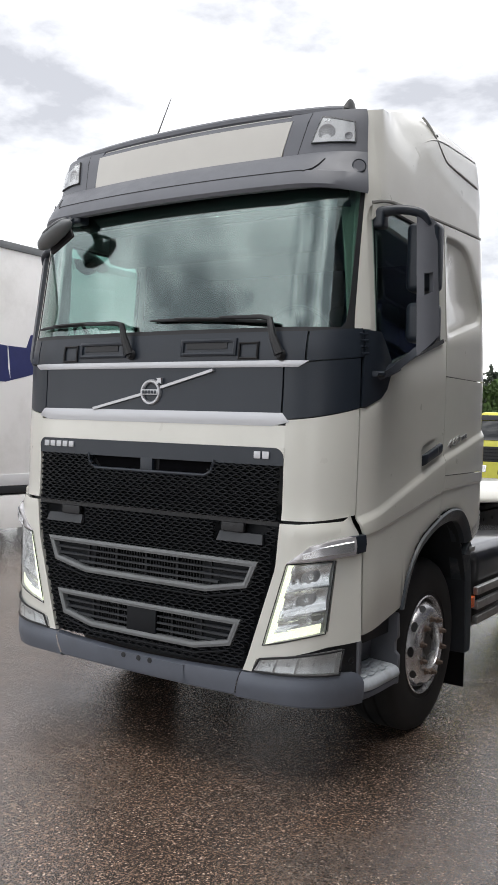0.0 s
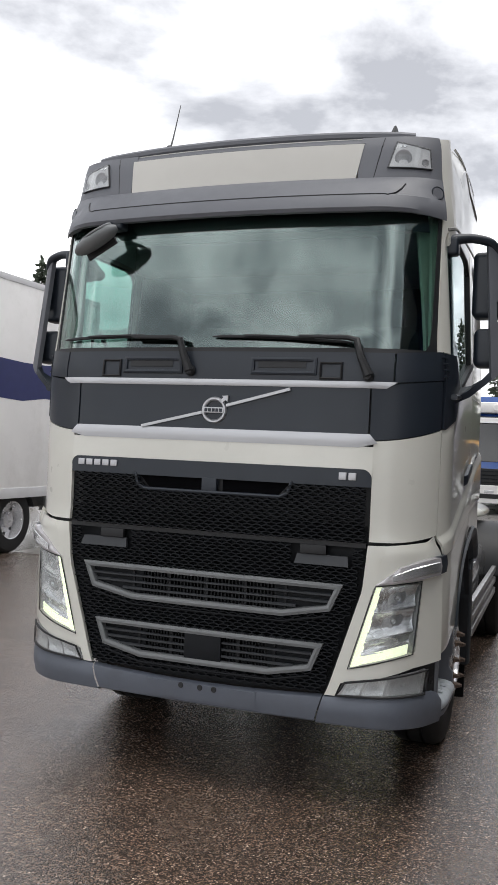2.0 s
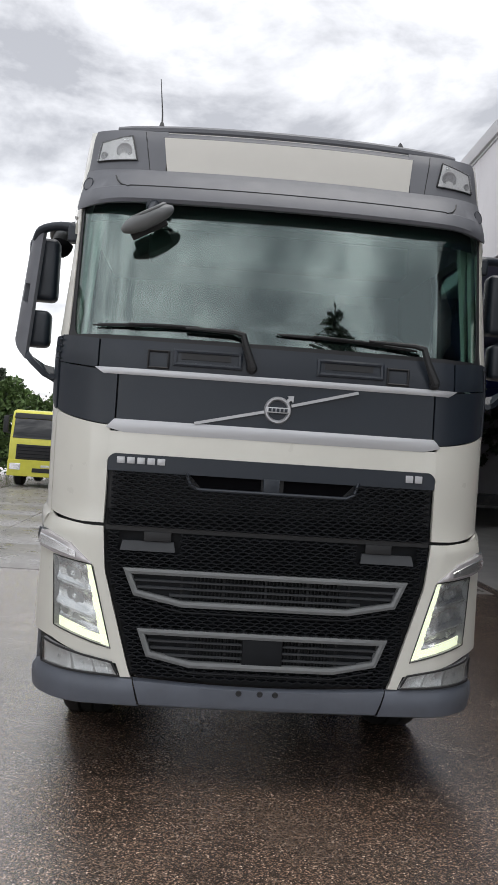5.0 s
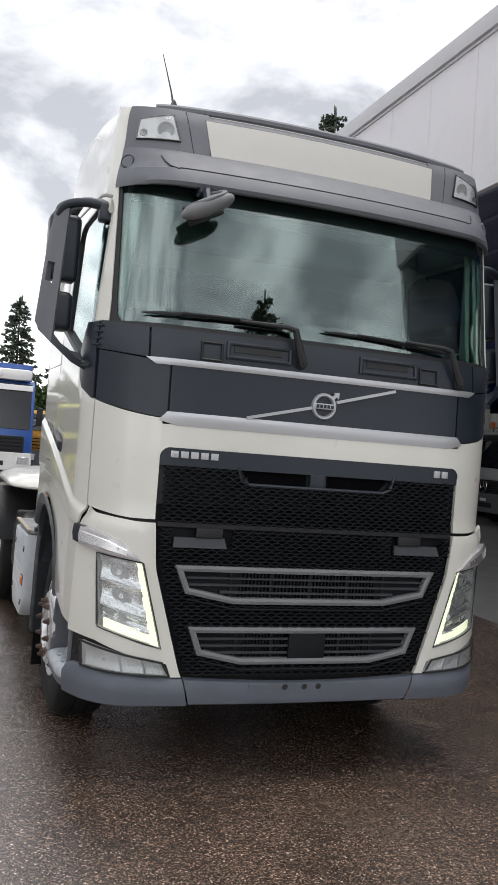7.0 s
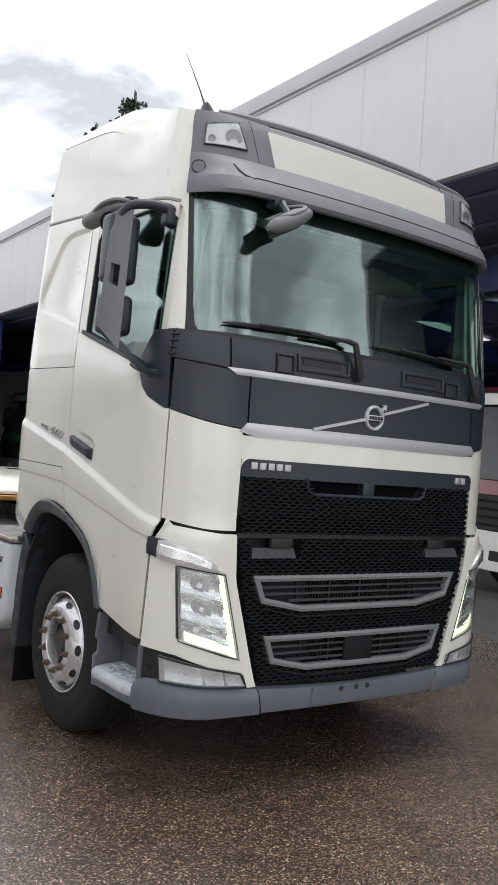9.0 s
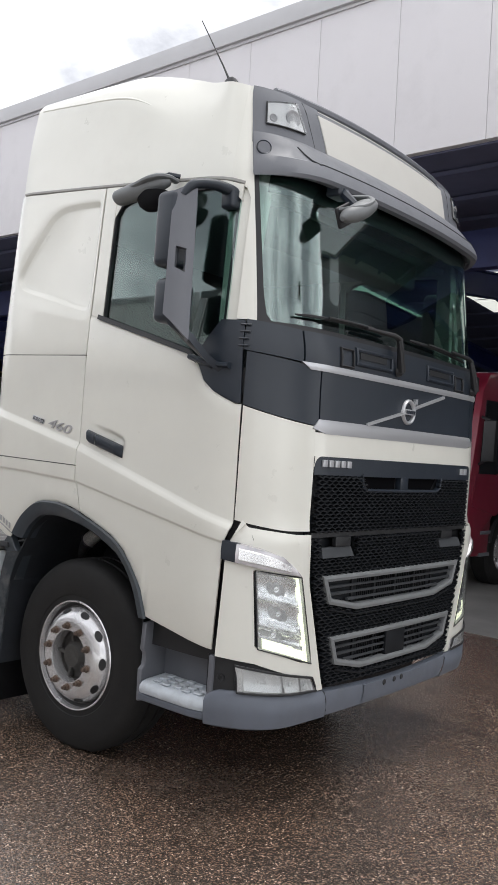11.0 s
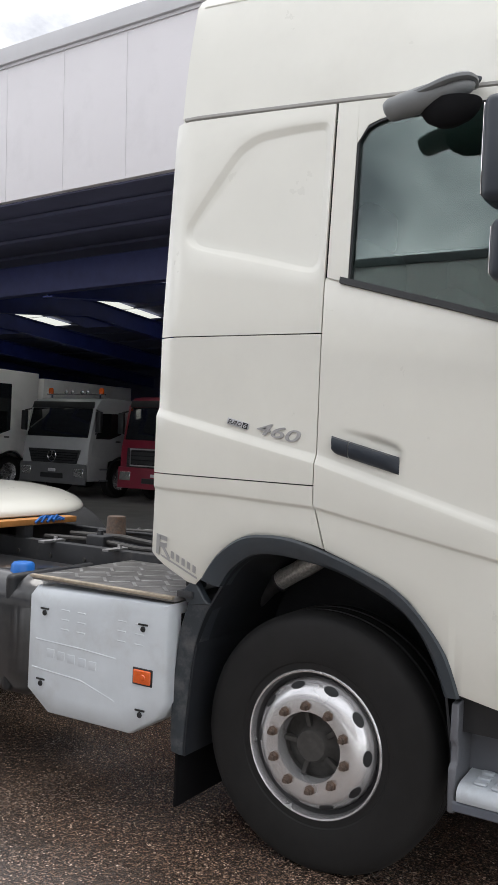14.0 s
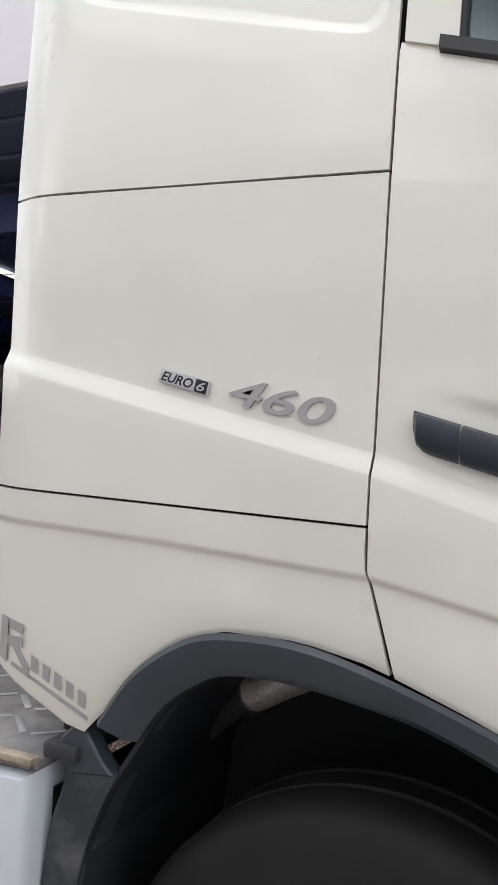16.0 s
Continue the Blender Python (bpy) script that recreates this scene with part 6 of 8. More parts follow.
# engine and front axle under the cab
bm = bmesh.new()
rounded_box(bm, (-0.46, 0.55, 0.40), (0.46, 2.2, 1.28), 0.05)
rounded_box(bm, (-0.34, 0.70, 0.28), (0.34, 1.75, 0.44), 0.06)
rounded_box(bm, (-0.62, 0.16, 0.42), (0.62, 0.40, 1.30), 0.03)
part("engine", bm, CHASSIS, truck, "dark engine under the cab")
bm = bmesh.new()
tube(bm, [(-1.0, 1.275, 0.53), (-0.75, 1.275, 0.46), (-0.4, 1.275, 0.36), (0.4, 1.275, 0.36), (0.75, 1.275, 0.46), (1.0, 1.275, 0.53)], 0.07, 10)
part("front_axle", bm, CHASSIS, truck, "dark front axle beam")

# -- chassis behind the cab
for sg in SIDES:
    bm = bmesh.new()
    box(bm, (min(sg * 0.36, sg * 0.43), 0.9, 0.78), (max(sg * 0.36, sg * 0.43), 6.3, 1.06), 0.008)
    fr_ = part("frame_rail", bm, CHASSIS, truck, "dark grey chassis rail")
    bm = bmesh.new()
    for k in range(14):
        for zz in (0.85, 0.98):
            lathe(bm, [(0.0, 0.008), (0.012, 0.008), (0.014, 0.0)], Matrix.Translation((sg * 0.431, 2.4 + 0.27 * k, zz)) @ pose(0, 0, 0, 0, 90 * sg, 0), 6)
    tagged(part("rail_bolts", bm, HUBDARK, fr_), kind="stuff")
for y in (2.3, 3.0, 3.9, 4.7, 5.6, 6.25):
    bm = bmesh.new()
    box(bm, (-0.37, y, 0.84), (0.37, y + 0.12, 1.0), 0.01)
    part("cross_member", bm, CHASSIS, truck)
bm = bmesh.new()
lathe(bm, [(0.0, 0.14), (0.055, 0.14), (0.06, 0.13), (0.062, 0.02), (0.075, 0.0)], pose(0.02, 3.36, 1.06), 20)
part("pipe_stub", bm, RUST, truck, "rusty pipe stub on the chassis")
bm = bmesh.new()
box(bm, (-0.40, 4.55, 1.06), (0.40, 5.35, 1.12), 0.02)
lathe(bm, [(0.12, 0.10), (0.48, 0.09), (0.52, 0.05), (0.50, 0.0), (0.1, 0.0)], pose(0, 4.95, 1.13, -6), 32)
part("fifth_wheel", bm, CHASSIS, truck, "greasy coupling plate over the rear axle")
# air lines, valve block and bracket clutter between the rails
for k, (x, r_) in enumerate(((-0.33, 0.014), (-0.29, 0.011), (-0.10, 0.018), (0.16, 0.012), (0.30, 0.014))):
    bm = bmesh.new()
    tube(bm, [(x, 2.2, 1.06), (x + 0.03, 2.5, 1.075), (x - 0.02, 2.9, 1.07), (x + 0.05, 3.25, 1.08), (x + 0.02, 3.65, 1.07)], r_, 8)
    part("air_line", bm, BLACK if k % 2 else HUBDARK, truck, "dark air line along the chassis")
for x, y, w, l, h in ((-0.22, 2.55, 0.16, 0.22, 0.09), (0.10, 2.85, 0.12, 0.16, 0.07), (-0.34, 3.15, 0.10, 0.14, 0.06), (0.22, 3.10, 0.14, 0.10, 0.10)):
    bm = bmesh.new()
    rounded_box(bm, (x, y, 1.0), (x + w, y + l, 1.055 + h), 0.012)
    lathe(bm, [(0.0, 0.03), (0.018, 0.028), (0.022, 0.0)], pose(x + w / 2, y + l / 2, 1.052 + h), 10)
    part("valve_block", bm, CHASSIS, truck, "dirty dark valve block on the chassis")
for sg in SIDES:
    for y in (2.45, 2.95, 3.45):
        bm = bmesh.new()
        box(bm, (min(sg * 0.34, sg * 0.52), y, 1.058), (max(sg * 0.34, sg * 0.52), y + 0.05, 1.072), 0.003)
        lathe(bm, [(0.0, 0.02), (0.012, 0.02), (0.014, 0.0)], pose(sg * 0.40, y + 0.025, 1.07), 6)
        part("rail_bracket", bm, ALU, truck, "dull metal bracket on the chassis rail")
# white fairing lying on timber over the chassis: a shallow dome with a rolled rim
bm = bmesh.new()
rows = []
for r_, z_ in ((0.94, 1.178), (0.99, 1.176), (1.0, 1.184), (1.0, 1.20), (0.985, 1.222), (0.95, 1.25), (0.87, 1.285), (0.72, 1.315), (0.5, 1.335), (0.1, 1.345)):
    row = []
    for k in range(49):
        a = 2 * math.pi * k / 48
        ca, sa = math.cos(a), math.sin(a)
        e_ = 1.6 if ca > 0 and sa < 0 else 6.0
        q = (abs(ca) ** e_ + abs(sa) ** e_) ** (-1 / e_)
        row.append(Vector((-0.1 + 1.12 * r_ * q * ca, 4.98 + 1.19 * r_ * q * sa, z_)))
    rows.append(row)
grid(bm, rows, 0.0, centre=Vector((0, 4.7, 0.6)))
part("spare_fairing", bm, PAINT, truck, "white fairing laid over the chassis")
bm = bmesh.new()
box(bm, (-0.95, 3.70, 1.135), (0.02, 3.79, 1.173), 0.006)
part("timber_batten", bm, WOOD, truck, "orange timber batten under the fairing")
bm = bmesh.new()
for k in range(4):
    tube(bm, [(-0.36 + 0.05 * k, 3.69, 1.15), (-0.33 + 0.05 * k, 3.685, 1.178 + 0.012 * (k % 2)), (-0.27 + 0.04 * k, 3.72, 1.182), (-0.20 + 0.03 * k, 3.685, 1.16)], 0.009, 5)
part("strap", bm, STRAP, truck, "blue strap")
for y in (3.745, 5.25):
    bm = bmesh.new()
    box(bm, (-0.43, y - 0.04, 1.055), (-0.36, y + 0.04, 1.137), 0.004)
    part("batten_block", bm, CHASSIS, truck)

# battery box with its pressed cover, tank and tread plate on the passenger side
bm = bmesh.new()
loop = [(1.965, 1.0), (2.76, 0.985), (2.80, 0.94), (2.80, 0.49), (2.66, 0.395), (2.16, 0.40), (2.01, 0.495), (1.965, 0.57)]
cy, cz = 2.35, 0.7
rings = []
for f, x in ((0.0, -0.95), (0.0, -1.175), (0.012, -1.195), (0.035, -1.205), (0.30, -1.207)):
    rings.append([bm.verts.new((x, *(Vector((cy, cz)) + (Vector(p) - Vector((cy, cz))) * (1 - f)))) for p in loop])
for A, B in zip(rings, rings[1:]):
    for k in range(8):
        bm.faces.new((A[k], A[(k + 1) % 8], B[(k + 1) % 8], B[k]))
bm.faces.new(rings[-1])
for v in bm.verts:
    v.co.x -= 0.056
bb = part("battery_box", bm, WHITE, truck, "scuffed pale blue-white battery box cover", 50)
for y, z in ((2.69, 0.865), (2.10, 0.875), (2.70, 0.53), (2.10, 0.50)):
    bm = bmesh.new()
    lathe(bm, [(0.0, 0.006), (0.011, 0.006), (0.014, 0.0)], Matrix.Translation((-1.264, y, z)) @ pose(0, 0, 0, 0, -90, 0), 8)
    box(bm, (-1.267, y - 0.026, z + 0.016), (-1.259, y + 0.026, z + 0.024))
    part("cover_bolt", bm, BLACK, bb)
bm = bmesh.new()
for k, y in enumerate((2.56, 2.46, 2.22, 2.12)):
    for j in range(3):
        box(bm, (-1.209, y - 0.024, 0.80 + 0.045 * j), (-1.203, y + 0.024, 0.806 + 0.045 * j), 0.002)
for k in range(5):
    box(bm, (-1.2085, 2.36 + 0.065 * k, 0.645 + 0.004 * k), (-1.203, 2.405 + 0.065 * k, 0.685 + 0.004 * k), 0.002)
tube(bm, [(-1.204, 2.74, 0.735), (-1.205, 2.45, 0.73), (-1.204, 2.25, 0.72)], 0.005, 6)
tube(bm, [(-1.204, 2.76, 0.60), (-1.205, 2.45, 0.585), (-1.204, 2.25, 0.53)], 0.005, 6)
for v in bm.verts:
    v.co.x -= 0.056
part("pressed_ribs", bm, WHITE, bb)
bm = bmesh.new()
rounded_box(bm, (-1.274, 2.045, 0.637), (-1.256, 2.140, 0.698), 0.006)
sm = part("side_marker", bm, AMBER, bb, "amber side marker lamp")
bm = bmesh.new()
rounded_box(bm, (-1.267, 2.038, 0.630), (-1.258, 2.147, 0.705), 0.004)
part("bezel", bm, BLACK, sm)
bm = bmesh.new()
lathe(bm, [(0.0, 0.006), (0.012, 0.005), (0.015, 0.0)], Matrix.Translation((-1.273, 2.085, 0.668)) @ pose(0, 0, 0, 0, -90, 0), 14)
part("lens_dot", bm, AMBER, sm)
bm = bmesh.new()
box(bm, (-1.245, 1.95, 1.01), (-0.50, 2.80, 1.03), 0.004)
box(bm, (-1.256, 1.96, 1.012), (-1.244, 2.79, 1.034), 0.004)
pattern = bmesh.new()
for i in range(9):
    for j in range(5):
        a = 45 if (i + j) % 2 else -45
        t = bmesh.new()
        box(t, (-0.05, -0.008, -0.003), (0.05, 0.008, 0.0025), 0.001)
        merge(pattern, t, pose(-1.10 + 0.13 * j, 2.02 + 0.09 * i, 1.03, 0, 0, a))
tp = part("tread_plate", bm, TREADPLATE, truck, "dirty aluminium tread plate")
tagged(part("tread_pattern", pattern, ALU, tp, "worn raised bars"), kind="stuff")
bm = bmesh.new()
box(bm, (-1.262, 1.955, 1.022), (-1.232, 2.80, 1.0365), 0.004)
part("plate_edge", bm, material("worn_tan_edge", (0.42, 0.36, 0.28), 0.5, metal=0.3, var=0.3, scale=20), tp)
bm = bmesh.new()
rounded_box(bm, (-1.17, 2.87, 0.36), (-0.52, 4.15, 0.99), 0.16, seg=6)
tank = part("fuel_tank", bm, TANKBLACK, truck, "dark fuel tank with a blue cap")
for y in (3.05, 3.85):
    bm = bmesh.new()
    rounded_box(bm, (-1.165, y - 0.03, 0.40), (-0.53, y + 0.03, 0.994), 0.029)
    part("tank_strap", bm, BLACK, tank)
bm = bmesh.new()
lathe(bm, [(0.0, 0.06), (0.05, 0.06), (0.06, 0.05), (0.065, 0.0)], pose(-1.0, 3.12, 0.972), 10)
part("tank_cap", bm, STRAP, tank, "blue tank cap")
# driver side: tank, rail and mudguard bits
bm = bmesh.new()
rounded_box(bm, (0.52, 2.25, 0.40), (1.12, 4.1, 1.0), 0.12, seg=5)
part("air_tank", bm, TANKBLACK, truck, "dark tank on the driver side")
for z in (0.50, 0.60, 0.70):
    bm = bmesh.new()
    box(bm, (1.16, 2.12, z), (1.20, 4.30, z + 0.055), 0.008)
    part("side_guard_rail", bm, ALU, truck, "aluminium side guard rail")
bm = bmesh.new()
rounded_box(bm, (1.14, 2.02, 0.62), (1.185, 2.10, 0.70), 0.008)
part("side_marker", bm, AMBER, truck, "amber side marker lamp")
for sg in SIDES:
    bm = bmesh.new()
    tube(bm, [(sg * 1.2, 1.90, 1.06), (sg * 1.1, 1.95, 1.04), (sg * 1.0, 2.0, 1.06)], 0.02, 8)
    box(bm, (min(sg * 0.9, sg * 1.22), 1.88, 1.03), (max(sg * 0.9, sg * 1.22), 1.96, 1.06), 0.006)
    part("mudguard_bracket", bm, ALU if sg > 0 else CHASSIS, truck, "mudguard bracket")
    bm = bmesh.new()
    rows = []
    for x in (0.72, 1.26):
        rows.append([Vector((sg * x, 4.95 + 0.60 * math.cos(a), 0.53 + 0.60 * math.sin(a))) for a in [math.radians(12 + 156 * k / 16) for k in range(17)]])
    grid(bm, rows, 0.02, centre=Vector((sg, 4.95, 0.5)))
    part("rear_mudguard", bm, BLACK, truck, "black rear mudguard")

# -- inside the cab
bm = bmesh.new()
rows = []
for f, z in ((0.0, 2.05), (0.05, 2.27), (0.35, 2.32), (0.8, 2.30), (1.0, 2.05)):
    rows.append([Vector((x, 0.14 + 0.5 * f + 0.16 * (abs(x) / 1.1) ** 3, z - (0.05 if abs(x) > 1.0 else 0))) for x in [-1.08 + 2.16 * k / 16 for k in range(17)]])
grid(bm, rows, 0.02, centre=Vector((0, 0.5, 1.8)))
part("dashboard", bm, FABRIC, truck, "dark dashboard behind the windscreen")
for sg in SIDES:
    bm = bmesh.new()
    rounded_box(bm, (sg * 0.62 - 0.25, 0.85, 1.85), (sg * 0.62 + 0.25, 1.35, 2.05), 0.06)
    rounded_box(bm, (sg * 0.62 - 0.24, 1.28, 1.95), (sg * 0.62 + 0.24, 1.45, 2.62), 0.07)
    rounded_box(bm, (sg * 0.62 - 0.14, 1.30, 2.60), (sg * 0.62 + 0.14, 1.42, 2.80), 0.05)
    rounded_box(bm, (sg * 0.62 - 0.2, 0.95, 1.40), (sg * 0.62 + 0.2, 1.3, 1.87), 0.03)
    part("seat", bm, FABRIC, truck, "dark fabric cab seat")
    bm = bmesh.new()
    wrap(bm, lambda z: s_y(table(z, [(2.3, 0.20), (3.1, 0.29)]), z), lambda z: s_y(table(z, [(2.3, 0.42), (3.1, 0.44)]), z), 2.32, 3.05, 6, 10, -0.05, 0.02, sg)
    side(bm, 0.22, 0.43, [(2.32, -0.10), (2.7, -0.09), (3.0, -0.075)], 3, sg, 0.02, 3)
    part("pillar_lining", bm, LINING, truck, "pale cab pillar lining")
bm = bmesh.new()
box(bm, (-1.08, 0.40, 2.99), (1.08, 2.05, 3.03))
part("headliner", bm, CURTAIN, truck, "pale cab headliner")
bm = bmesh.new()
box(bm, (-1.08, 2.02, 1.45), (1.08, 2.06, 3.02))
part("cab_lining", bm, material("dark_grey_lining", (0.025, 0.027, 0.028), 0.85, var=0.08), truck)
bm = bmesh.new()
rounded_box(bm, (-0.75, 0.42, 2.82), (0.75, 0.62, 3.0), 0.03)
part("header_shelf", bm, material("grey_shelf", (0.14, 0.145, 0.145), 0.8, var=0.08), truck, "grey shelf above the windscreen inside")
bm = bmesh.new()
mw = pose(0.62, 0.60, 2.30, -62)
tube(bm, [mw @ Vector((0.22 * math.cos(a), 0.22 * math.sin(a), 0)) for a in [2 * math.pi * k / 28 for k in range(28)]], 0.014, 8, True)
for a in (0.1, math.pi - 0.1, -math.pi / 2):
    tube(bm, [mw @ Vector((0.04 * math.cos(a), 0.04 * math.sin(a), -0.02)), mw @ Vector((0.21 * math.cos(a), 0.21 * math.sin(a), 0))], 0.014, 6)
lathe(bm, [(0.0, 0.01), (0.06, 0.0), (0.07, -0.04)], mw, 18)
part("steering_wheel", bm, FABRIC, truck, "dark steering wheel")
bm = bmesh.new()
tube(bm, [(-1.02, 0.42, 2.33), (-1.0, 0.40, 2.42), (-0.96, 0.42, 2.45), (-0.92, 0.48, 2.34)], 0.014, 8)
part("grab_handle", bm, FABRIC, truck, "dark grab handle")


# ---- ground ----
bm = bmesh.new()
for q in ((-400, -400), (400, -400), (400, 400), (-400, 400)):
    bm.verts.new((q[0], q[1], 0))
bm.faces.new(bm.verts)
tagged(part("ground", bm, ASPHALT, None, "wet dark asphalt yard with a brownish tone", 0), category="ground", kind="structure")


# ---- the yard's own axes, turned a little against the truck ----
YAW = -1.05


def yard_at(x, y, rz=0, z=0):
    """A pose standing on the ground in the yard's axes."""
    p = pose(0, -0.025, 0, 0, 0, YAW) @ Vector((x, y, 0))
    return pose(p.x, p.y, z, 0, 0, rz + YAW)


# ---- the hall ----
HALL = pose(-0.02, -0.025, 0, 0, -0.62, 0) @ pose(0, 0, 0, 0, 0, YAW) @ pose(3.75, 4.0, 0, -1.3, 0, 0)
hall = thing("hall", "long open-fronted hall with a light grey fascia and blue steel frames", "building", HALL, "structure")
Y0, Y1, ZB, ZT_ = -7.87, 25.73, 4.84, 6.69


def hpart(name, bm, mat, label=""):
    return part(name, bm, mat, hall, label)


px = None
k = 0
y = Y0
while y < Y1 - 0.1:
    bm = bmesh.new()
    box(bm, (0.0, 0.002, 0), (0.09, 1.05 - 0.002, ZT_ - ZB), 0.004)
    if px is None:
        ob_ = hpart("fascia_panel", bm, CLAD)
        px = ob_.data
        ob_.location = (0, y, ZB)
    else:
        bm.free()
        ob_ = new("fascia_panel", px)
        ob_.parent = hall
        ob_.location = (0, y, ZB)
    y += 1.05
bm = bmesh.new()
box(bm, (-0.06, Y0 - 0.05, ZT_ - 0.02), (0.5, Y1 + 0.05, ZT_ + 0.20), 0.012)
box(bm, (-0.02, Y0, ZT_ - 0.06), (0.0, Y1, ZT_ - 0.022))
hpart("roof_coping", bm, COPING, "grey metal coping along the roof edge")
bm = bmesh.new()
box(bm, (0.09, Y0, ZB - 0.02), (0.14, Y1, ZT_))
hpart("fascia_backing", bm, INNER)
bm = bmesh.new()
box(bm, (0.1, Y0, ZT_ + 0.0), (18, Y1, ZT_ + 0.1))
hpart("roof_sheet", bm, INNER)
bm = bmesh.new()
box(bm, (17.9, Y0, -0.6), (18.0, Y1, ZT_))
hpart("rear_wall", bm, INNER)
bm = bmesh.new()
box(bm, (0.1, Y1 - 0.1, -0.6), (18.0, Y1, ZT_))
box(bm, (0.1, Y0, -0.6), (18.0, Y0 + 0.1, ZT_))
hpart("end_wall", bm, CLAD)


# ---- parked box trailers ----
def box_body(name, label, y0, y1, x, z0, z1, group="box bodies beside the yard"):
    t = thing(name, label, "trailer", yard_at(x, y0), group=group)
    L = y1 - y0
    bm = bmesh.new()
    box(bm, (-2.5, 0, z0), (0, L, z1), 0.02)
    part("box_body", bm, BOXWHITE, t)
    bm = bmesh.new()
    for yy in (0.0, L):
        box(bm, (-0.06, yy - 0.05, z0 - 0.02), (0.012, yy + 0.05, z1 + 0.02), 0.01)
    box(bm, (-0.06, 0, z1 - 0.08), (0.012, L, z1 + 0.015), 0.008)
    box(bm, (-0.06, 0, z0 - 0.06), (0.010, L, z0 + 0.10), 0.008)
    part("edge_profile", bm, PROFILE, t, "pale edge profile")
    return t


tr1 = box_body("box_trailer", "white box body with a navy blue wave along its side", -4.0, 5.12, -6.2, 0.95, 4.18)
bm = bmesh.new()
box(bm, (-0.07, -0.02, 4.10), (0.022, 9.16, 4.20), 0.012)
part("top_rail", bm, FRAMEGREY, tr1, "dark grey roof rail")
tr2 = box_body("box_trailer", "white box body on wheels with a navy blue wave", 5.30, 9.0, -6.2, 0.90, 4.18)
tr3 = box_body("box_trailer", "white box body with navy blue flame strokes near its end", 9.9, 16.1, -6.11, 0.66, 3.85)


def wheel_simple(parent, x, y, sg, R=0.5):
    m = Matrix.Translation((x, y, R)) @ pose(0, 0, 0, 0, 90 * sg, 0) @ Matrix.Scale(R / 0.5, 4)
    w = part("wheel", lathe(bmesh.new(), [(0.28, -0.28), (0.45, -0.28), (0.5, -0.24), (0.5, -0.04), (0.46, 0.0), (0.32, 0.01), (0.285, 0.0)], m, 40), RUBBER, parent, "black truck wheel")
    bm = bmesh.new()
    lathe(bm, [(0.285, 0.0), (0.29, 0.008), (0.28, 0.0), (0.265, -0.08), (0.25, -0.13), (0.17, -0.14), (0.13, -0.14), (0.12, -0.06), (0.0, -0.05)], m, 32)
    part("rim", bm, RIM, w, "silver steel rim")
    # holes shown as black discs that paint their shade
    bm = bmesh.new()
    for k in range(8):
        lathe(bm, [(0.0, 0.0), (0.028, 0.0), (0.03, -0.01)], m @ pose(0, 0, 0, 0, 0, 45 * k) @ pose(0.215, 0, -0.130), 10)
    tagged(part("rim_holes", bm, BLACK, w), kind="stuff")
    return w


# running gear and markings of the box bodies
def wave(t, pts, mat, label, d=0.004):
    """A painted ribbon on the side, through (y, z low, z high)."""
    bm = bmesh.new()
    rows = [[Vector((d, y, lo)) for y, lo, hi in pts], [Vector((d, y, hi)) for y, lo, hi in pts]]
    grid(bm, rows, 0.003, centre=Vector((-3, 3, 2)))
    return part("painted_wave", bm, mat, t, label)


for t, L, wheels, z0, R in ((tr1, 9.12, (7.2,), 0.95, 0.5), (tr2, 3.7, (0.52, 1.55), 0.90, 0.5), (tr3, 6.2, (2.50, 3.75), 0.66, 0.33)):
    bm = bmesh.new()
    box(bm, (-1.9, 0.2, z0 - 0.30), (-0.6, L - 0.1, z0 - 0.02), 0.01)
    part("under_frame", bm, CHASSIS, t)
    for y in wheels:
        for sg, x in ((1, -0.06), (-1, -2.44)):
            wheel_simple(t, x, y, sg, R)
        bm = bmesh.new()
        rows = [[Vector((x, y + 1.12 * R * math.cos(a), min(R + 1.08 * R * math.sin(a), z0 - 0.03))) for a in [math.radians(20 + 140 * k / 12) for k in range(13)]] for x in (-0.5, -0.03)]
        grid(bm, rows, 0.01, centre=Vector((-0.3, y, 0.3)))
        part("mudguard", bm, CHASSIS, t)
bm = bmesh.new()
box(bm, (-0.05, 2.35, 0.40), (0.0, 3.0, 0.86), 0.01)
part("tool_box", bm, ALU, tr2, "aluminium tool box under the body")
bm = bmesh.new()
box(bm, (-0.02, 3.05, 1.18), (0.012, 3.10, 1.28))
part("side_lamp", bm, BLACK, tr2)
wave(tr1, [(4.0, 2.30, 2.95), (6.5, 2.28, 2.90), (7.6, 2.30, 2.84), (8.2, 2.31, 2.80), (8.55, 2.40, 2.80), (8.62, 2.42, 2.98), (9.05, 2.55, 3.08)], NAVY, "navy blue wave")
wave(tr1, [(8.28, 2.36, 2.37), (8.24, 2.5, 2.72), (8.22, 2.74, 2.82)], BOXWHITE, "white line", 0.008)
wave(tr2, [(0.1, 2.35, 3.02), (0.8, 2.36, 2.95), (1.6, 2.33, 2.92), (2.2, 2.40, 2.93), (2.9, 2.36, 2.98), (3.6, 2.28, 3.02)], NAVY, "navy blue wave")
bm = bmesh.new()
box(bm, (-0.1, 7.95, 0.30), (0.0, 8.76, 0.76), 0.01)
part("rear_guard", bm, BOXWHITE, tr1, "white rear guard panel")
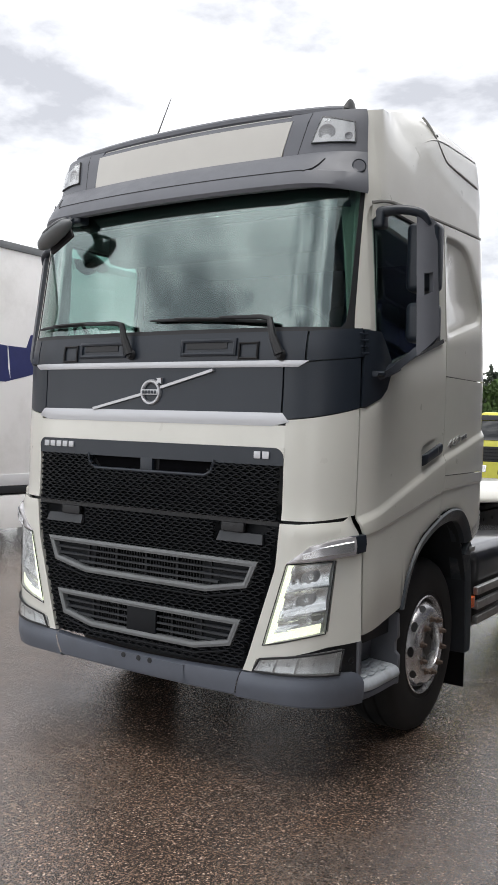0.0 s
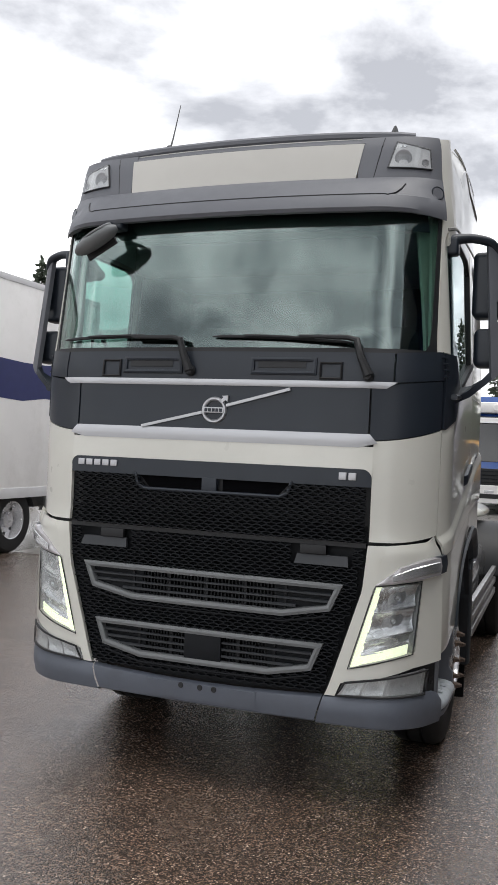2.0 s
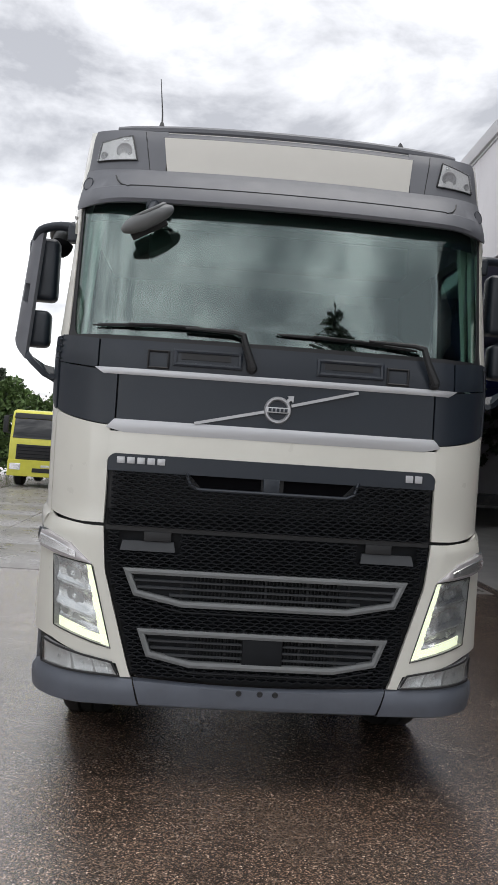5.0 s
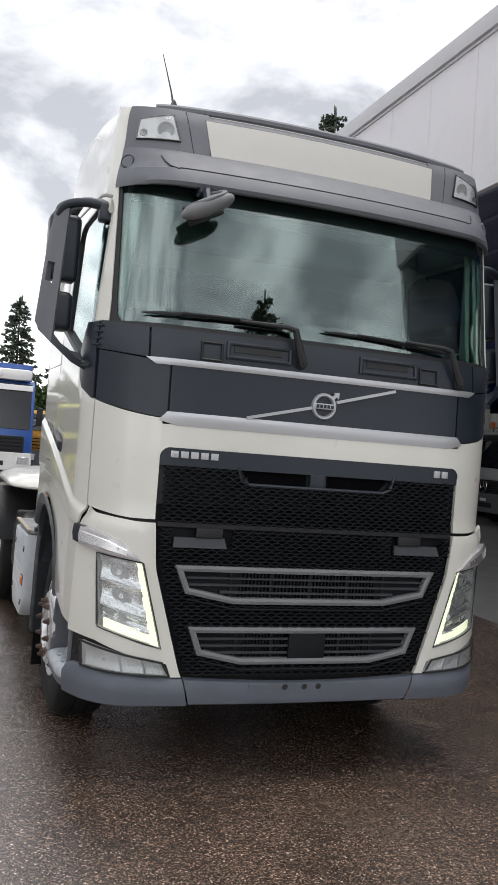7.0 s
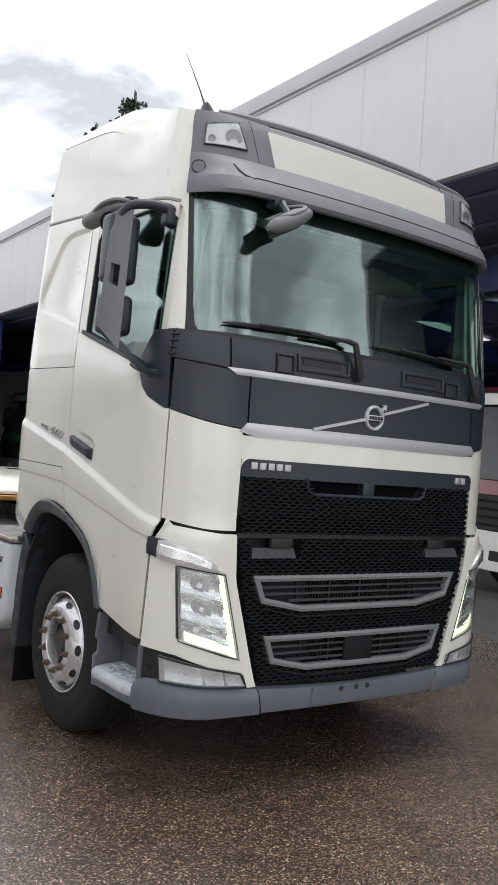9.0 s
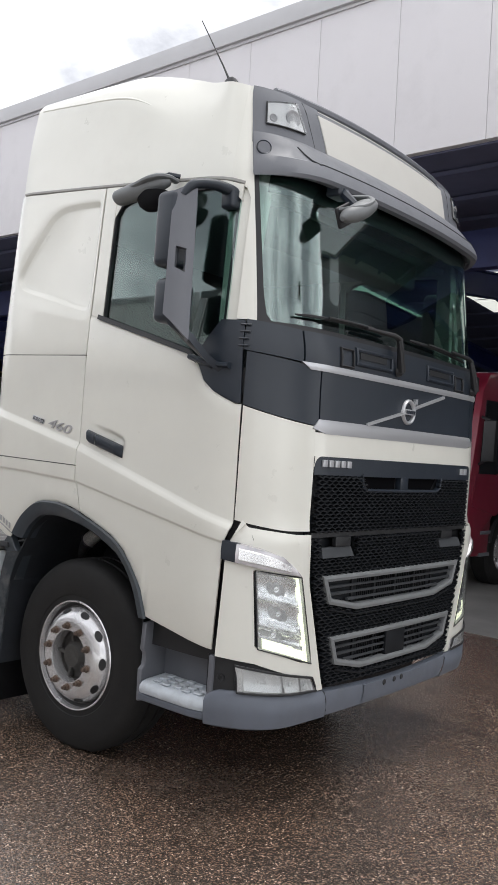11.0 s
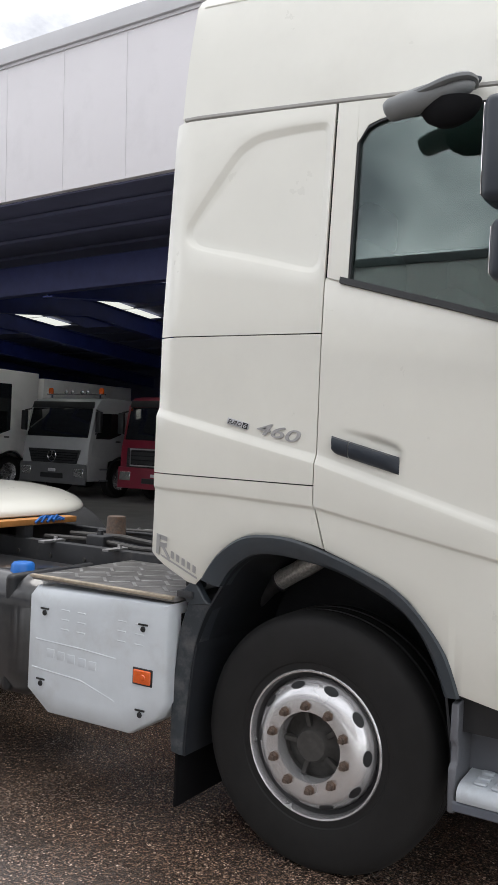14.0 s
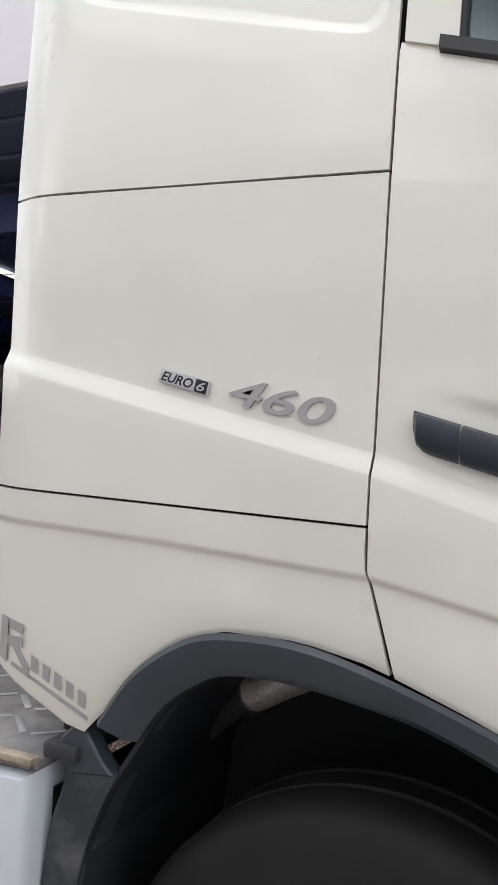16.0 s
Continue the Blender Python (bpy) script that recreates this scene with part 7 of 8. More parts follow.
# flame strokes of the third body
for pts in ([(0.1, 2.88, 3.0), (0.73, 2.83, 3.02), (1.15, 2.66, 3.04)],
            [(0.1, 2.05, 2.74), (0.75, 1.96, 2.70), (1.15, 1.86, 2.54)],
            [(1.30, 2.775, 2.95), (1.8, 2.58, 2.94), (2.32, 2.36, 2.75), (2.53, 2.27, 2.80), (2.82, 2.13, 2.59), (3.30, 1.994, 2.555)],
            [(1.30, 1.86, 2.70), (1.45, 1.83, 2.51), (1.89, 1.70, 2.39), (2.22, 1.49, 2.14), (2.6, 1.42, 2.04), (3.30, 1.434, 1.855)],
            [(1.67, 1.50, 1.54), (2.39, 1.25, 1.33), (2.9, 1.13, 1.24), (3.30, 1.074, 1.194)],
            [(3.46, 2.00, 2.14), (3.95, 1.80, 1.945), (4.7, 1.67, 1.70)],
            [(3.46, 1.84, 1.87), (4.05, 1.69, 1.72)],
            [(3.46, 1.64, 1.73), (4.2, 1.52, 1.56)],
            [(3.46, 1.30, 1.50), (3.75, 1.15, 1.40), (3.85, 1.30, 1.378), (4.5, 1.275, 1.344), (5.5, 1.40, 1.414)]):
    wave(tr3, pts, NAVY, "navy blue flame stroke")
for pts in ([(2.9, 1.70, 1.73), (3.05, 1.66, 1.76), (3.30, 1.65, 1.77)], [(0.55, 2.0, 2.4), (0.57, 2.4, 2.7)], [(1.80, 1.75, 2.1), (1.82, 2.1, 2.38)]):
    wave(tr3, pts, BOXWHITE, "thin white line", 0.008)
bm = bmesh.new()
tube(bm, curve([Vector((0.004, y, z)) for y, z in ((5.8, 2.63), (5.86, 2.23), (5.6, 1.87), (5.2, 1.63))]), [0.006] + [0.02] * 11 + [0.008], 6, squash=(1, 0.3))
part("painted_wave", bm, NAVY, tr3, "thin navy blue arc")
for y in (1.17, 3.34):
    bm = bmesh.new()
    box(bm, (-0.02, y, 0.64), (0.018, y + 0.09, 3.83), 0.006)
    part("door_post", bm, PROFILE, tr3)
bm = bmesh.new()
box(bm, (-0.01, 2.285, 0.70), (0.006, 2.297, 3.78))
part("door_seam", bm, FRAMEGREY, tr3)
for y in (2.0, 2.39):
    bm = bmesh.new()
    box(bm, (-0.01, y, 0.96), (0.014, y + 0.12, 1.09), 0.006)
    part("door_lock", bm, BLACK, tr3, "black recessed door lock")
for y, z in ((4.0, 0.72), (5.5, 0.84)):
    bm = bmesh.new()
    box(bm, (-0.01, y, z), (0.014, y + 0.05, z + 0.08), 0.004)
    part("side_lamp", bm, BLACK, tr3)
bm = bmesh.new()
box(bm, (-0.04, 0.0, 0.575), (-0.002, 6.2, 0.655), 0.006)
part("lower_rail", bm, CHASSIS, tr3)
bm = bmesh.new()
box(bm, (-0.35, 1.28, 0.13), (-0.02, 2.02, 0.575), 0.012)
part("tool_box", bm, ALU, tr3, "aluminium tool box under the body")
bm = bmesh.new()
box(bm, (-0.5, 4.2, 0.17), (-0.05, 5.7, 0.50), 0.02)
part("battery_carrier", bm, CHASSIS, tr3)
for z in (0.20, 0.44):
    bm = bmesh.new()
    box(bm, (-0.06, 0.05, z), (-0.02, 1.24, z + 0.105), 0.008)
    part("side_guard_rail", bm, PROFILE, tr3, "white side guard rail")
bm = bmesh.new()
box(bm, (-0.12, -0.22, 0.18), (-0.02, -0.02, 0.56), 0.01)
part("guard_end", bm, PROFILE, tr3)
bm = bmesh.new()
box(bm, (-0.05, 0.0, 0.79), (0.008, 9.12, 0.885), 0.006)
part("lower_rail", bm, BLACK, tr1, "black lower rail")
bm = bmesh.new()
box(bm, (-0.35, 8.80, 0.13), (-0.02, 9.16, 0.68), 0.012)
part("tool_box", bm, ALU, tr1, "grey tool box under the body")
bm = bmesh.new()
box(bm, (-0.01, 9.02, 1.0), (0.0145, 9.034, 4.08))
part("corner_seam", bm, FRAMEGREY, tr1)


# ---- inside the hall ----
for y in (-6.0, -3.3, 0.0, 3.3, 6.6, 9.9, 13.2, 16.6, 20.0, 22.9):
    bm = bmesh.new()
    for (xa, za), (xb, zb) in (((2.6, 4.52), (7.0, 4.98)), ((7.0, 4.98), (17.8, 4.1))):
        for dz, hw in ((0.0, 0.11), (-0.40, 0.11)):
            prism(bm, [(xa, y - hw, za + dz), (xb, y - hw, zb + dz), (xb, y - hw, zb + dz - 0.02), (xa, y - hw, za + dz - 0.02)], (0, 2 * hw, 0))
        prism(bm, [(xa, y - 0.006, za), (xb, y - 0.006, zb), (xb, y - 0.006, zb - 0.40), (xa, y - 0.006, za - 0.40)], (0, 0.012, 0))
    prism(bm, [(5.6, y - 0.006, 4.55), (7.0, y - 0.006, 4.67), (8.4, y - 0.006, 4.52), (7.0, y - 0.006, 4.30)], (0, 0.012, 0))
    hpart("roof_beam", bm, BEAMBLUE, "blue steel roof beam")
for y in (8.9, 15.0, 25.5):
    bm = bmesh.new()
    for dx in (0.16, 0.44):
        box(bm, (dx, y - 0.12, -0.5), (dx + 0.02, y + 0.12, 4.8))
    box(bm, (0.16, y - 0.01, -0.5), (0.46, y + 0.01, 4.8))
    hpart("column", bm, BEAMBLUE, "blue steel column")
bm = bmesh.new()
box(bm, (2.45, Y0, 4.15), (2.65, Y1, 4.65), 0.01)
hpart("edge_beam", bm, material("dark_navy_steel", (0.02, 0.027, 0.10), 0.6, var=0.15), "long dark navy edge beam")
bm = bmesh.new()
prism(bm, [(0.15, Y0, 4.86), (7.0, Y0, 5.35), (7.0, Y0, 5.39), (0.15, Y0, 4.90)], (0, Y1 - Y0, 0))
prism(bm, [(7.0, Y0, 5.35), (17.8, Y0, 4.4), (17.8, Y0, 4.44), (7.0, Y0, 5.39)], (0, Y1 - Y0, 0))
hpart("inner_roof", bm, INNER, "dark sheet roof inside")
for y in (-6.0, -2.9, 0.4, 3.7, 7.0, 10.3, 13.6, 17.0):
    for k in range(3):
        bm = bmesh.new()
        xa, xb = 7.5 + 0.95 * k, 8.4 + 0.95 * k
        prism(bm, [(xa, y, 5.30 - 0.088 * (xa - 7)), (xb, y, 5.30 - 0.088 * (xb - 7)), (xb, y, 5.285 - 0.088 * (xb - 7)), (xa, y, 5.285 - 0.088 * (xa - 7))], (0, 1.5, 0))
        hpart("roof_light", bm, SKYLIGHT, "pale translucent roof sheet glowing in place of daylight")
# purlins
bm = bmesh.new()
for k in range(14):
    x = 0.8 + 1.2 * k
    z = 4.84 + 0.0715 * (x - 0.15) if x < 7 else 5.33 - 0.088 * (x - 7)
    box(bm, (x, Y0, z - 0.05), (x + 0.04, Y1, z), 0)
tagged(hpart("purlins", bm, INNER), kind="stuff")
# closed bays at the far end with a sign
y = 15.1
while y < Y1 - 0.2:
    bm = bmesh.new()
    box(bm, (0.16, y + 0.005, 0.9), (0.2, y + 0.985, 4.8), 0.004)
    for k in range(5):
        box(bm, (0.145, y + 0.1 + 0.19 * k, 0.9), (0.165, y + 0.16 + 0.19 * k, 4.8), 0.004)
    hpart("wall_panel", bm, CLAD)
    y += 0.99
bm = bmesh.new()
box(bm, (0.13, 15.1, -0.6), (0.24, Y1, 0.9), 0.01)
box(bm, (0.12, 15.1, 1.92), (0.16, Y1, 1.98), 0.004)
hpart("plinth", bm, CONCRETE, "concrete plinth")
sign = thing("wall_sign", "white and lilac sign board with an oval on the hall wall", "sign", HALL @ pose(0.135, 14.6, 1.40))
bm = bmesh.new()
box(bm, (-0.03, 0, 0), (0.008, 4.2, 0.66), 0.006)
part("board", bm, material("pale_lilac_board", (0.46, 0.45, 0.54), 0.5, var=0.06), sign)
bm = bmesh.new()
tube(bm, [(-0.034, 1.6 + 1.1 * math.cos(a), 0.33 + 0.2 * math.sin(a)) for a in [2 * math.pi * k / 24 for k in range(24)]], 0.03, 6, True, up=Vector((1, 0, 0)))
part("oval", bm, material("lilac_print", (0.30, 0.28, 0.50), 0.5, var=0.1), sign)
bm = bmesh.new()
box(bm, (-0.036, 0.06, 0.08), (-0.029, 0.2, 0.58))
part("edge_bar", bm, NAVY, sign)
bm = bmesh.new()
box(bm, (4.05, Y0 + 4.0, -0.05), (21.6, Y1 + 3.9, 0.004))
tagged(part("floor", bm, CONCRETE, None, "dark concrete hall floor"), category="floor", kind="structure")


# ---- other trucks ----
def lorry(name, label, m, paint, H=2.8, L=2.0, grille_mat=None, bumper_mat=None, lamps=True, roof_mat=None, body=None, body_h=3.6, body_l=5.0, group="parked trucks", visor=True, beacons=False, gtop=1.40, taper=0.985):
    """A parked lorry facing -y: cab, glass, grille, bumper, lamps, mirrors, wheels and its body."""
    t = thing(name, label, "truck", m, group=group)
    W = 1.22
    prof = [(0.0, 0.45), (-0.02, 1.0), (0.0, 1.42), (0.06, 1.62), (0.24, H - 0.28), (0.42, H - 0.05), (0.75, H), (L, H - 0.02), (L, 0.95), (1.75, 0.95), (1.55, 1.12), (1.0, 1.12), (0.8, 0.95), (0.75, 0.45)]
    bm = bmesh.new()
    prism(bm, [(-W, y, z) for y, z in prof], (2 * W, 0, 0))
    bmesh.ops.recalc_face_normals(bm, faces=bm.faces)
    bmesh.ops.bevel(bm, geom=[e for e in bm.edges if abs(e.verts[0].co.x - e.verts[1].co.x) < 0.01], offset=0.05, segments=2, affect="EDGES", profile=0.5)
    part("cab", bm, paint, t)
    sl = 0.18 / (H - 0.28 - 1.62)

    def front(x0, x1, z0, z1, d, mat, nm, lab="", tilt=False, wide=0.985):
        bm_ = bmesh.new()
        ya, yb = (0.06 + (z0 - 1.62) * sl, 0.06 + (z1 - 1.62) * sl) if tilt else (-0.02, -0.02)
        prism(bm_, [(x0, ya - d, z0), (x1, ya - d, z0), (x1 * wide, yb - d, z1), (x0 * wide, yb - d, z1)], (0, 0.05, 0))
        bmesh.ops.recalc_face_normals(bm_, faces=bm_.faces)
        bmesh.ops.bevel(bm_, geom=bm_.edges[:], offset=0.012, segments=1, affect="EDGES")
        return part(nm, bm_, mat, t, lab)

    front(-1.13, 1.13, 1.60, H - 0.30, 0.02, DARKPANE, "windscreen", "dark windscreen", True)
    front(-1.14, 1.14, H - 0.295, H - 0.12, 0.035, BLACK, "header", "black header above the windscreen", True)
    gr_ = front(-0.98 * 0.985 / taper, 0.98 * 0.985 / taper, 0.90, gtop, 0.03, grille_mat or BLACK, "grille", "dark slatted grille", False, taper)
    for k in range(4):
        bm_ = bmesh.new()
        zs, hw = lerp(0.97, gtop - 0.10, k / 3), 0.92 if taper < 1 else lerp(0.78, 0.9, k / 3)
        box(bm_, (-hw, -0.075, zs), (hw, -0.045, zs + 0.03), 0.006)
        part("slat", bm_, MESH, gr_)
    front(-1.23, 1.23, 0.36, 0.90, 0.07, bumper_mat or GREY, "bumper", "")
    front(-0.42, 0.42, 0.50, 0.64, 0.085, BLACK, "intake")
    front(-0.14, 0.14, 0.67, 0.75, 0.085, LAMPGREY, "plate_bar")
    for sg in SIDES:
        x0, x1 = sorted((sg * 0.80, sg * 1.16))
        front(x0, x1, 0.56, 0.78, 0.085, REFLECT, "headlamp", "clear headlamp")
        bm_ = bmesh.new()
        prism(bm_, [(sg * (W - 0.02), y, z) for y, z in ((0.26, 1.58), (0.34, H - 0.42), (1.25, H - 0.40), (1.25, 1.72), (0.8, 1.58))], (sg * 0.03, 0, 0))
        part("side_window", bm_, DARKPANE, t, "dark side window")
        bm_ = bmesh.new()
        box(bm_, (min(sg * 1.30, sg * 1.48), 0.12, 1.75), (max(sg * 1.30, sg * 1.48), 0.22, 2.3), 0.03)
        tube(bm_, [(sg * 1.2, 0.25, 2.35), (sg * 1.38, 0.17, 2.3)], 0.02, 6)
        tube(bm_, [(sg * 1.2, 0.25, 1.7), (sg * 1.38, 0.17, 1.78)], 0.02, 6)
        part("door_mirror", bm_, BLACK, t, "black door mirror")
        bm_ = bmesh.new()
        prism(bm_, [(sg * W, y, z) for y, z in ((0.10, 1.15), (0.16, 1.56), (0.80, 1.55), (1.27, 1.69), (1.27, 1.16), (0.86, 1.0))], (sg * 0.012, 0, 0))
        dr_ = part("door", bm_, paint, t)
        bm_ = bmesh.new()
        box(bm_, (min(sg * 1.235, sg * 1.26), 1.02, 1.50), (max(sg * 1.235, sg * 1.26), 1.20, 1.54), 0.008)
        part("door_handle", bm_, BLACK, dr_)
        bm_ = bmesh.new()
        prism(bm_, [(sg * (W - 0.005), 1.28 + 0.56 * math.cos(a), 0.56 + 0.56 * math.sin(a)) for a in [math.radians(8 + 164 * k / 12) for k in range(13)]] + [(sg * (W - 0.005), 1.28 + 0.50 * math.cos(a), 0.56 + 0.50 * math.sin(a)) for a in [math.radians(172 - 164 * k / 12) for k in range(13)]], (sg * 0.03, 0, 0))
        part("wheel_arch", bm_, BLACK, t)
        wheel_simple(t, sg * 1.19, 1.28, sg)
        wheel_simple(t, sg * 1.19, 4.6, sg)
        for k in range(2):
            bm_ = bmesh.new()
            box(bm_, (min(sg * 1.0, sg * 1.23), 0.45, 0.45 + 0.3 * k), (max(sg * 1.0, sg * 1.23), 0.78, 0.50 + 0.3 * k), 0.01)
            part("step", bm_, GREY, t)
    if visor:
        front(-1.15, 1.15, H - 0.33, H - 0.16, 0.10, roof_mat or GREY, "sun_visor", "", True)
    bm_ = bmesh.new()
    box(bm_, (-0.45, 1.0, 0.6), (0.45, 5.6, 0.9), 0.01)
    part("chassis", bm_, CHASSIS, t)
    if body:
        bm_ = bmesh.new()
        box(bm_, (-1.25, L + 0.15, 0.9), (1.25, L + 0.15 + body_l, body_h), 0.03)
        part("box_body", bm_, body, t, "box body")
    if beacons:
        bm_ = bmesh.new()
        tube(bm_, [(-1.1, 0.7, H + 0.10), (1.1, 0.7, H + 0.10)], 0.02, 6)
        for x in (-0.9, 0.9):
            box(bm_, (x - 0.02, 0.68, H - 0.03), (x + 0.02, 0.72, H + 0.10))
        lb = part("light_bar", bm_, CHROME, t, "chrome lamp bar on the roof")
        for x in (-0.95, 0.95):
            bm_ = bmesh.new()
            lathe(bm_, [(0.07, 0), (0.07, 0.12), (0.05, 0.16), (0.0, 0.17)], pose(x, 0.7, H + 0.11), 14)
            part("beacon", bm_, AMBER, lb, "amber beacon")
        for x in (-0.35, -0.12, 0.25, 0.45):
            bm_ = bmesh.new()
            lathe(bm_, [(0.0, 0.0), (0.05, 0.01), (0.06, 0.03), (0.04, 0.07), (0.0, 0.08)], pose(x, 0.72, H + 0.15, 90), 12)
            part("work_lamp", bm_, CHROME, lb)
    return t


SILVERGREY = material("silver_grey_paint", (0.35, 0.36, 0.37), 0.4, coat=0.4, var=0.04)
ax = lorry("lorry", "silver-grey lorry with dark grille and roof lamp bar inside the hall", yard_at(12.5, 16.65, -90), SILVERGREY, 2.68, beacons=True, visor=False, gtop=1.27, taper=1.16, bumper_mat=material("grey_bumper", (0.10, 0.103, 0.108), 0.5, var=0.06))
bm = bmesh.new()
tube(bm, [(0.15 * math.cos(a), -0.10, 1.09 + 0.15 * math.sin(a)) for a in [2 * math.pi * k / 24 for k in range(24)]], 0.012, 6, True, up=Vector((0, 1, 0)))
for a in (90, 210, 330):
    tube(bm, [(0, -0.10, 1.09), (0.145 * math.cos(math.radians(a)), -0.10, 1.09 + 0.145 * math.sin(math.radians(a)))], 0.012, 6)
part("round_emblem", bm, CHROME, ax, "round chrome emblem")
rd = lorry("lorry", "dark red lorry with a pale grille frame inside the hall", yard_at(12.9, 13.45, -90), RED, 2.75, visor=False, bumper_mat=RED)
bm = bmesh.new()
tube(bm, [(-0.82, -0.08, 0.95), (0.82, -0.08, 0.95), (0.82, -0.08, 1.37), (-0.82, -0.08, 1.37)], 0.02, 6, True, up=Vector((0, 1, 0)))
part("grille_frame", bm, SILVER, rd, "pale grille frame")
bm = bmesh.new()
lathe(bm, [(0.0, 0.02), (0.10, 0.02), (0.12, 0.0), (0.08, -0.1), (0.0, -0.12)], pose(0.9, 0.5, 2.95, 90), 20)
tube(bm, [(0.9, 0.55, 2.70), (0.9, 0.55, 2.95)], 0.02, 6)
part("work_lamp", bm, BOXWHITE, rd, "round work lamp")
bm = bmesh.new()
tube(bm, [(0.2, 2.3, 2.2), (0.7, 1.6, 2.95), (1.15, 1.2, 2.75), (1.6, 1.2, 2.4)], 0.09, 8)
part("crane_arm", bm, BLACK, rd, "folded black crane arm")
lorry("lorry", "tall white lorry with a roof spoiler inside the hall", yard_at(11.7, 20.15, -90), BOXWHITE, 3.45, 2.3, body=BOXWHITE, body_h=3.3, body_l=4.0)
lorry("lorry", "green lorry standing inside the hall", yard_at(5.1, 20.0, -90), GREEN, 2.85, 2.0)
lorry("lorry", "dark red lorry close to the hall front", yard_at(6.4, 3.9, -90), RED, 3.0, 2.0, roof_mat=BOXWHITE, bumper_mat=BOXWHITE)
lorry("lorry", "blue and white lorry with a blue box body", yard_at(-0.72, 22.7), BLUE, 3.1, 2.0, roof_mat=BOXWHITE, bumper_mat=BOXWHITE, body=BLUE, body_h=3.7)
lorry("lorry", "orange-yellow low lorry parked before the hedge", yard_at(1.75, 26.6), ORANGEY, 2.3, 1.8, grille_mat=ORANGEY, visor=False)
lorry("lorry", "bright yellow lorry parked at the yard's edge", yard_at(-5.5, 24.2), YELLOW, 2.55, 2.0, bumper_mat=YELLOW, visor=False)
lorry("lorry", "white lorry parked beside the hedge", yard_at(-3.3, 25.0), BOXWHITE, 2.9, 2.0)
bm = bmesh.new()
box(bm, (-1.1, 0.2, 3.08), (1.1, 1.9, 3.42), 0.12)
for x in (-0.45, 0.1):
    lathe(bm, [(0.0, 0.02), (0.09, 0.02), (0.11, 0.0)], pose(x, 0.19, 3.25, 90), 18)

# yellow bollard by the hall
bol = thing("bollard", "yellow bollard standing beside the hall column", "bollard", HALL @ pose(-0.35, 8.6, 0))
bm2 = bmesh.new()
lathe(bm2, [(0.12, 0.0), (0.12, 0.55), (0.09, 0.62), (0.0, 0.63)], Matrix.Identity(4), 18)
part("post", bm2, ORANGEY, bol)
dafroof = [o for o in scene.objects if o.get("label", "").startswith("blue and white lorry")][0]
part("roof_fairing", bm, BOXWHITE, dafroof, "white roof fairing with lamps")


# ---- trees and hedge ----
LEAF = material("dark_conifer_needles", (0.11, 0.135, 0.10), 0.8, var=0.35, scale=3)
LEAF2 = material("fresh_green_leaves", (0.075, 0.13, 0.035), 0.7, var=0.4, scale=4)
BARK = material("grey_brown_bark", (0.09, 0.075, 0.06), 0.9, var=0.3, scale=12)
rng = random.Random(7)


def spruce(m, h, spread, label):
    t = thing("spruce_tree", label, "tree", m, group="conifers behind the yard")
    bm_ = bmesh.new()
    tube(bm_, [(0, 0, 0), (0.03, 0, h * 0.5), (0, 0.02, h)], [0.018 * h, 0.010 * h, 0.002 * h], 8)
    part("trunk", bm_, BARK, t)
    verts, faces = [], []

    def card(p, d, s, w):
        n = d.cross(Vector((rng.uniform(-1, 1), rng.uniform(-1, 1), rng.uniform(-1, 1)))).normalized() * w
        i = len(verts)
        verts.extend([p - n * 0.4, p + d * s * 0.6 - n, p + d * s, p + d * s * 0.6 + n])
        faces.append((i, i + 1, i + 2, i + 3))

    z = h * 0.16
    while z < h * 0.985:
        f = 1 - z / h
        n_b = 8 + int(6 * f)
        for k in range(n_b):
            if rng.random() < 0.14:
                continue
            a = rng.uniform(0, 2 * math.pi)
            ln = spread * (f ** 0.62) * rng.uniform(0.55, 1.1) + 0.1
            droop = rng.uniform(-0.45, 0.05)
            segs = max(3, int(ln / 0.16))
            for s in range(segs):
                u = (s + 0.6) / segs
                p = Vector((math.cos(a) * ln * u, math.sin(a) * ln * u, z + droop * ln * u * (1 - 0.35 * u) + rng.uniform(-0.06, 0.06)))
                for _ in range(8):
                    d = Vector((math.cos(a) + rng.uniform(-0.8, 0.8), math.sin(a) + rng.uniform(-0.8, 0.8), rng.uniform(-0.5, 0.3))).normalized()
                    card(p, d, rng.uniform(0.2, 0.40) * (0.5 + 0.6 * f), 0.05 if h < 12 else 0.065)
        z += min(h * 0.025, 0.19)
    for _ in range(60):
        card(Vector((0, 0, h * rng.uniform(0.90, 1.0))), Vector((rng.uniform(-0.4, 0.4), rng.uniform(-0.4, 0.4), 1)).normalized(), 0.3, 0.04)
    me = bpy.data.meshes.new("crown")
    me.from_pydata([tuple(v) for v in verts], [], faces)
    me.materials.append(LEAF)
    c = new("crown", me)
    c.parent = t
    return tagged(c, "uneven dark needle crown")


spruce(yard_at(0.55, 34), 7.0, 1.5, "dark spruce with drooping uneven branches")
spruce(yard_at(-1.6, 36), 6.3, 1.2, "thin dark spruce behind the blue lorry")
spruce(yard_at(5.2, 35), 9.3, 2.1, "tall dark spruce beside the hall end")
spruce(yard_at(3.6, 37), 8.3, 2.0, "dark spruce behind the hedge")
spruce(yard_at(13.05, 31), 16.7, 5.2, "very tall spruce rising above the hall roof")
spruce(yard_at(11.5, 31.4), 15.0, 3.8, "tall spruce rising above the hall roof")
spruce(yard_at(-9.6, 34), 4.7, 1.6, "small dark conifer at the yard's edge")
# never in view: added so the windscreen mirrors a pointed dark shape
spruce(pose(7.8, -28.9, 0), 15.6, 6.5, "unseen spruce added for a pointed dark reflection in the windscreen")
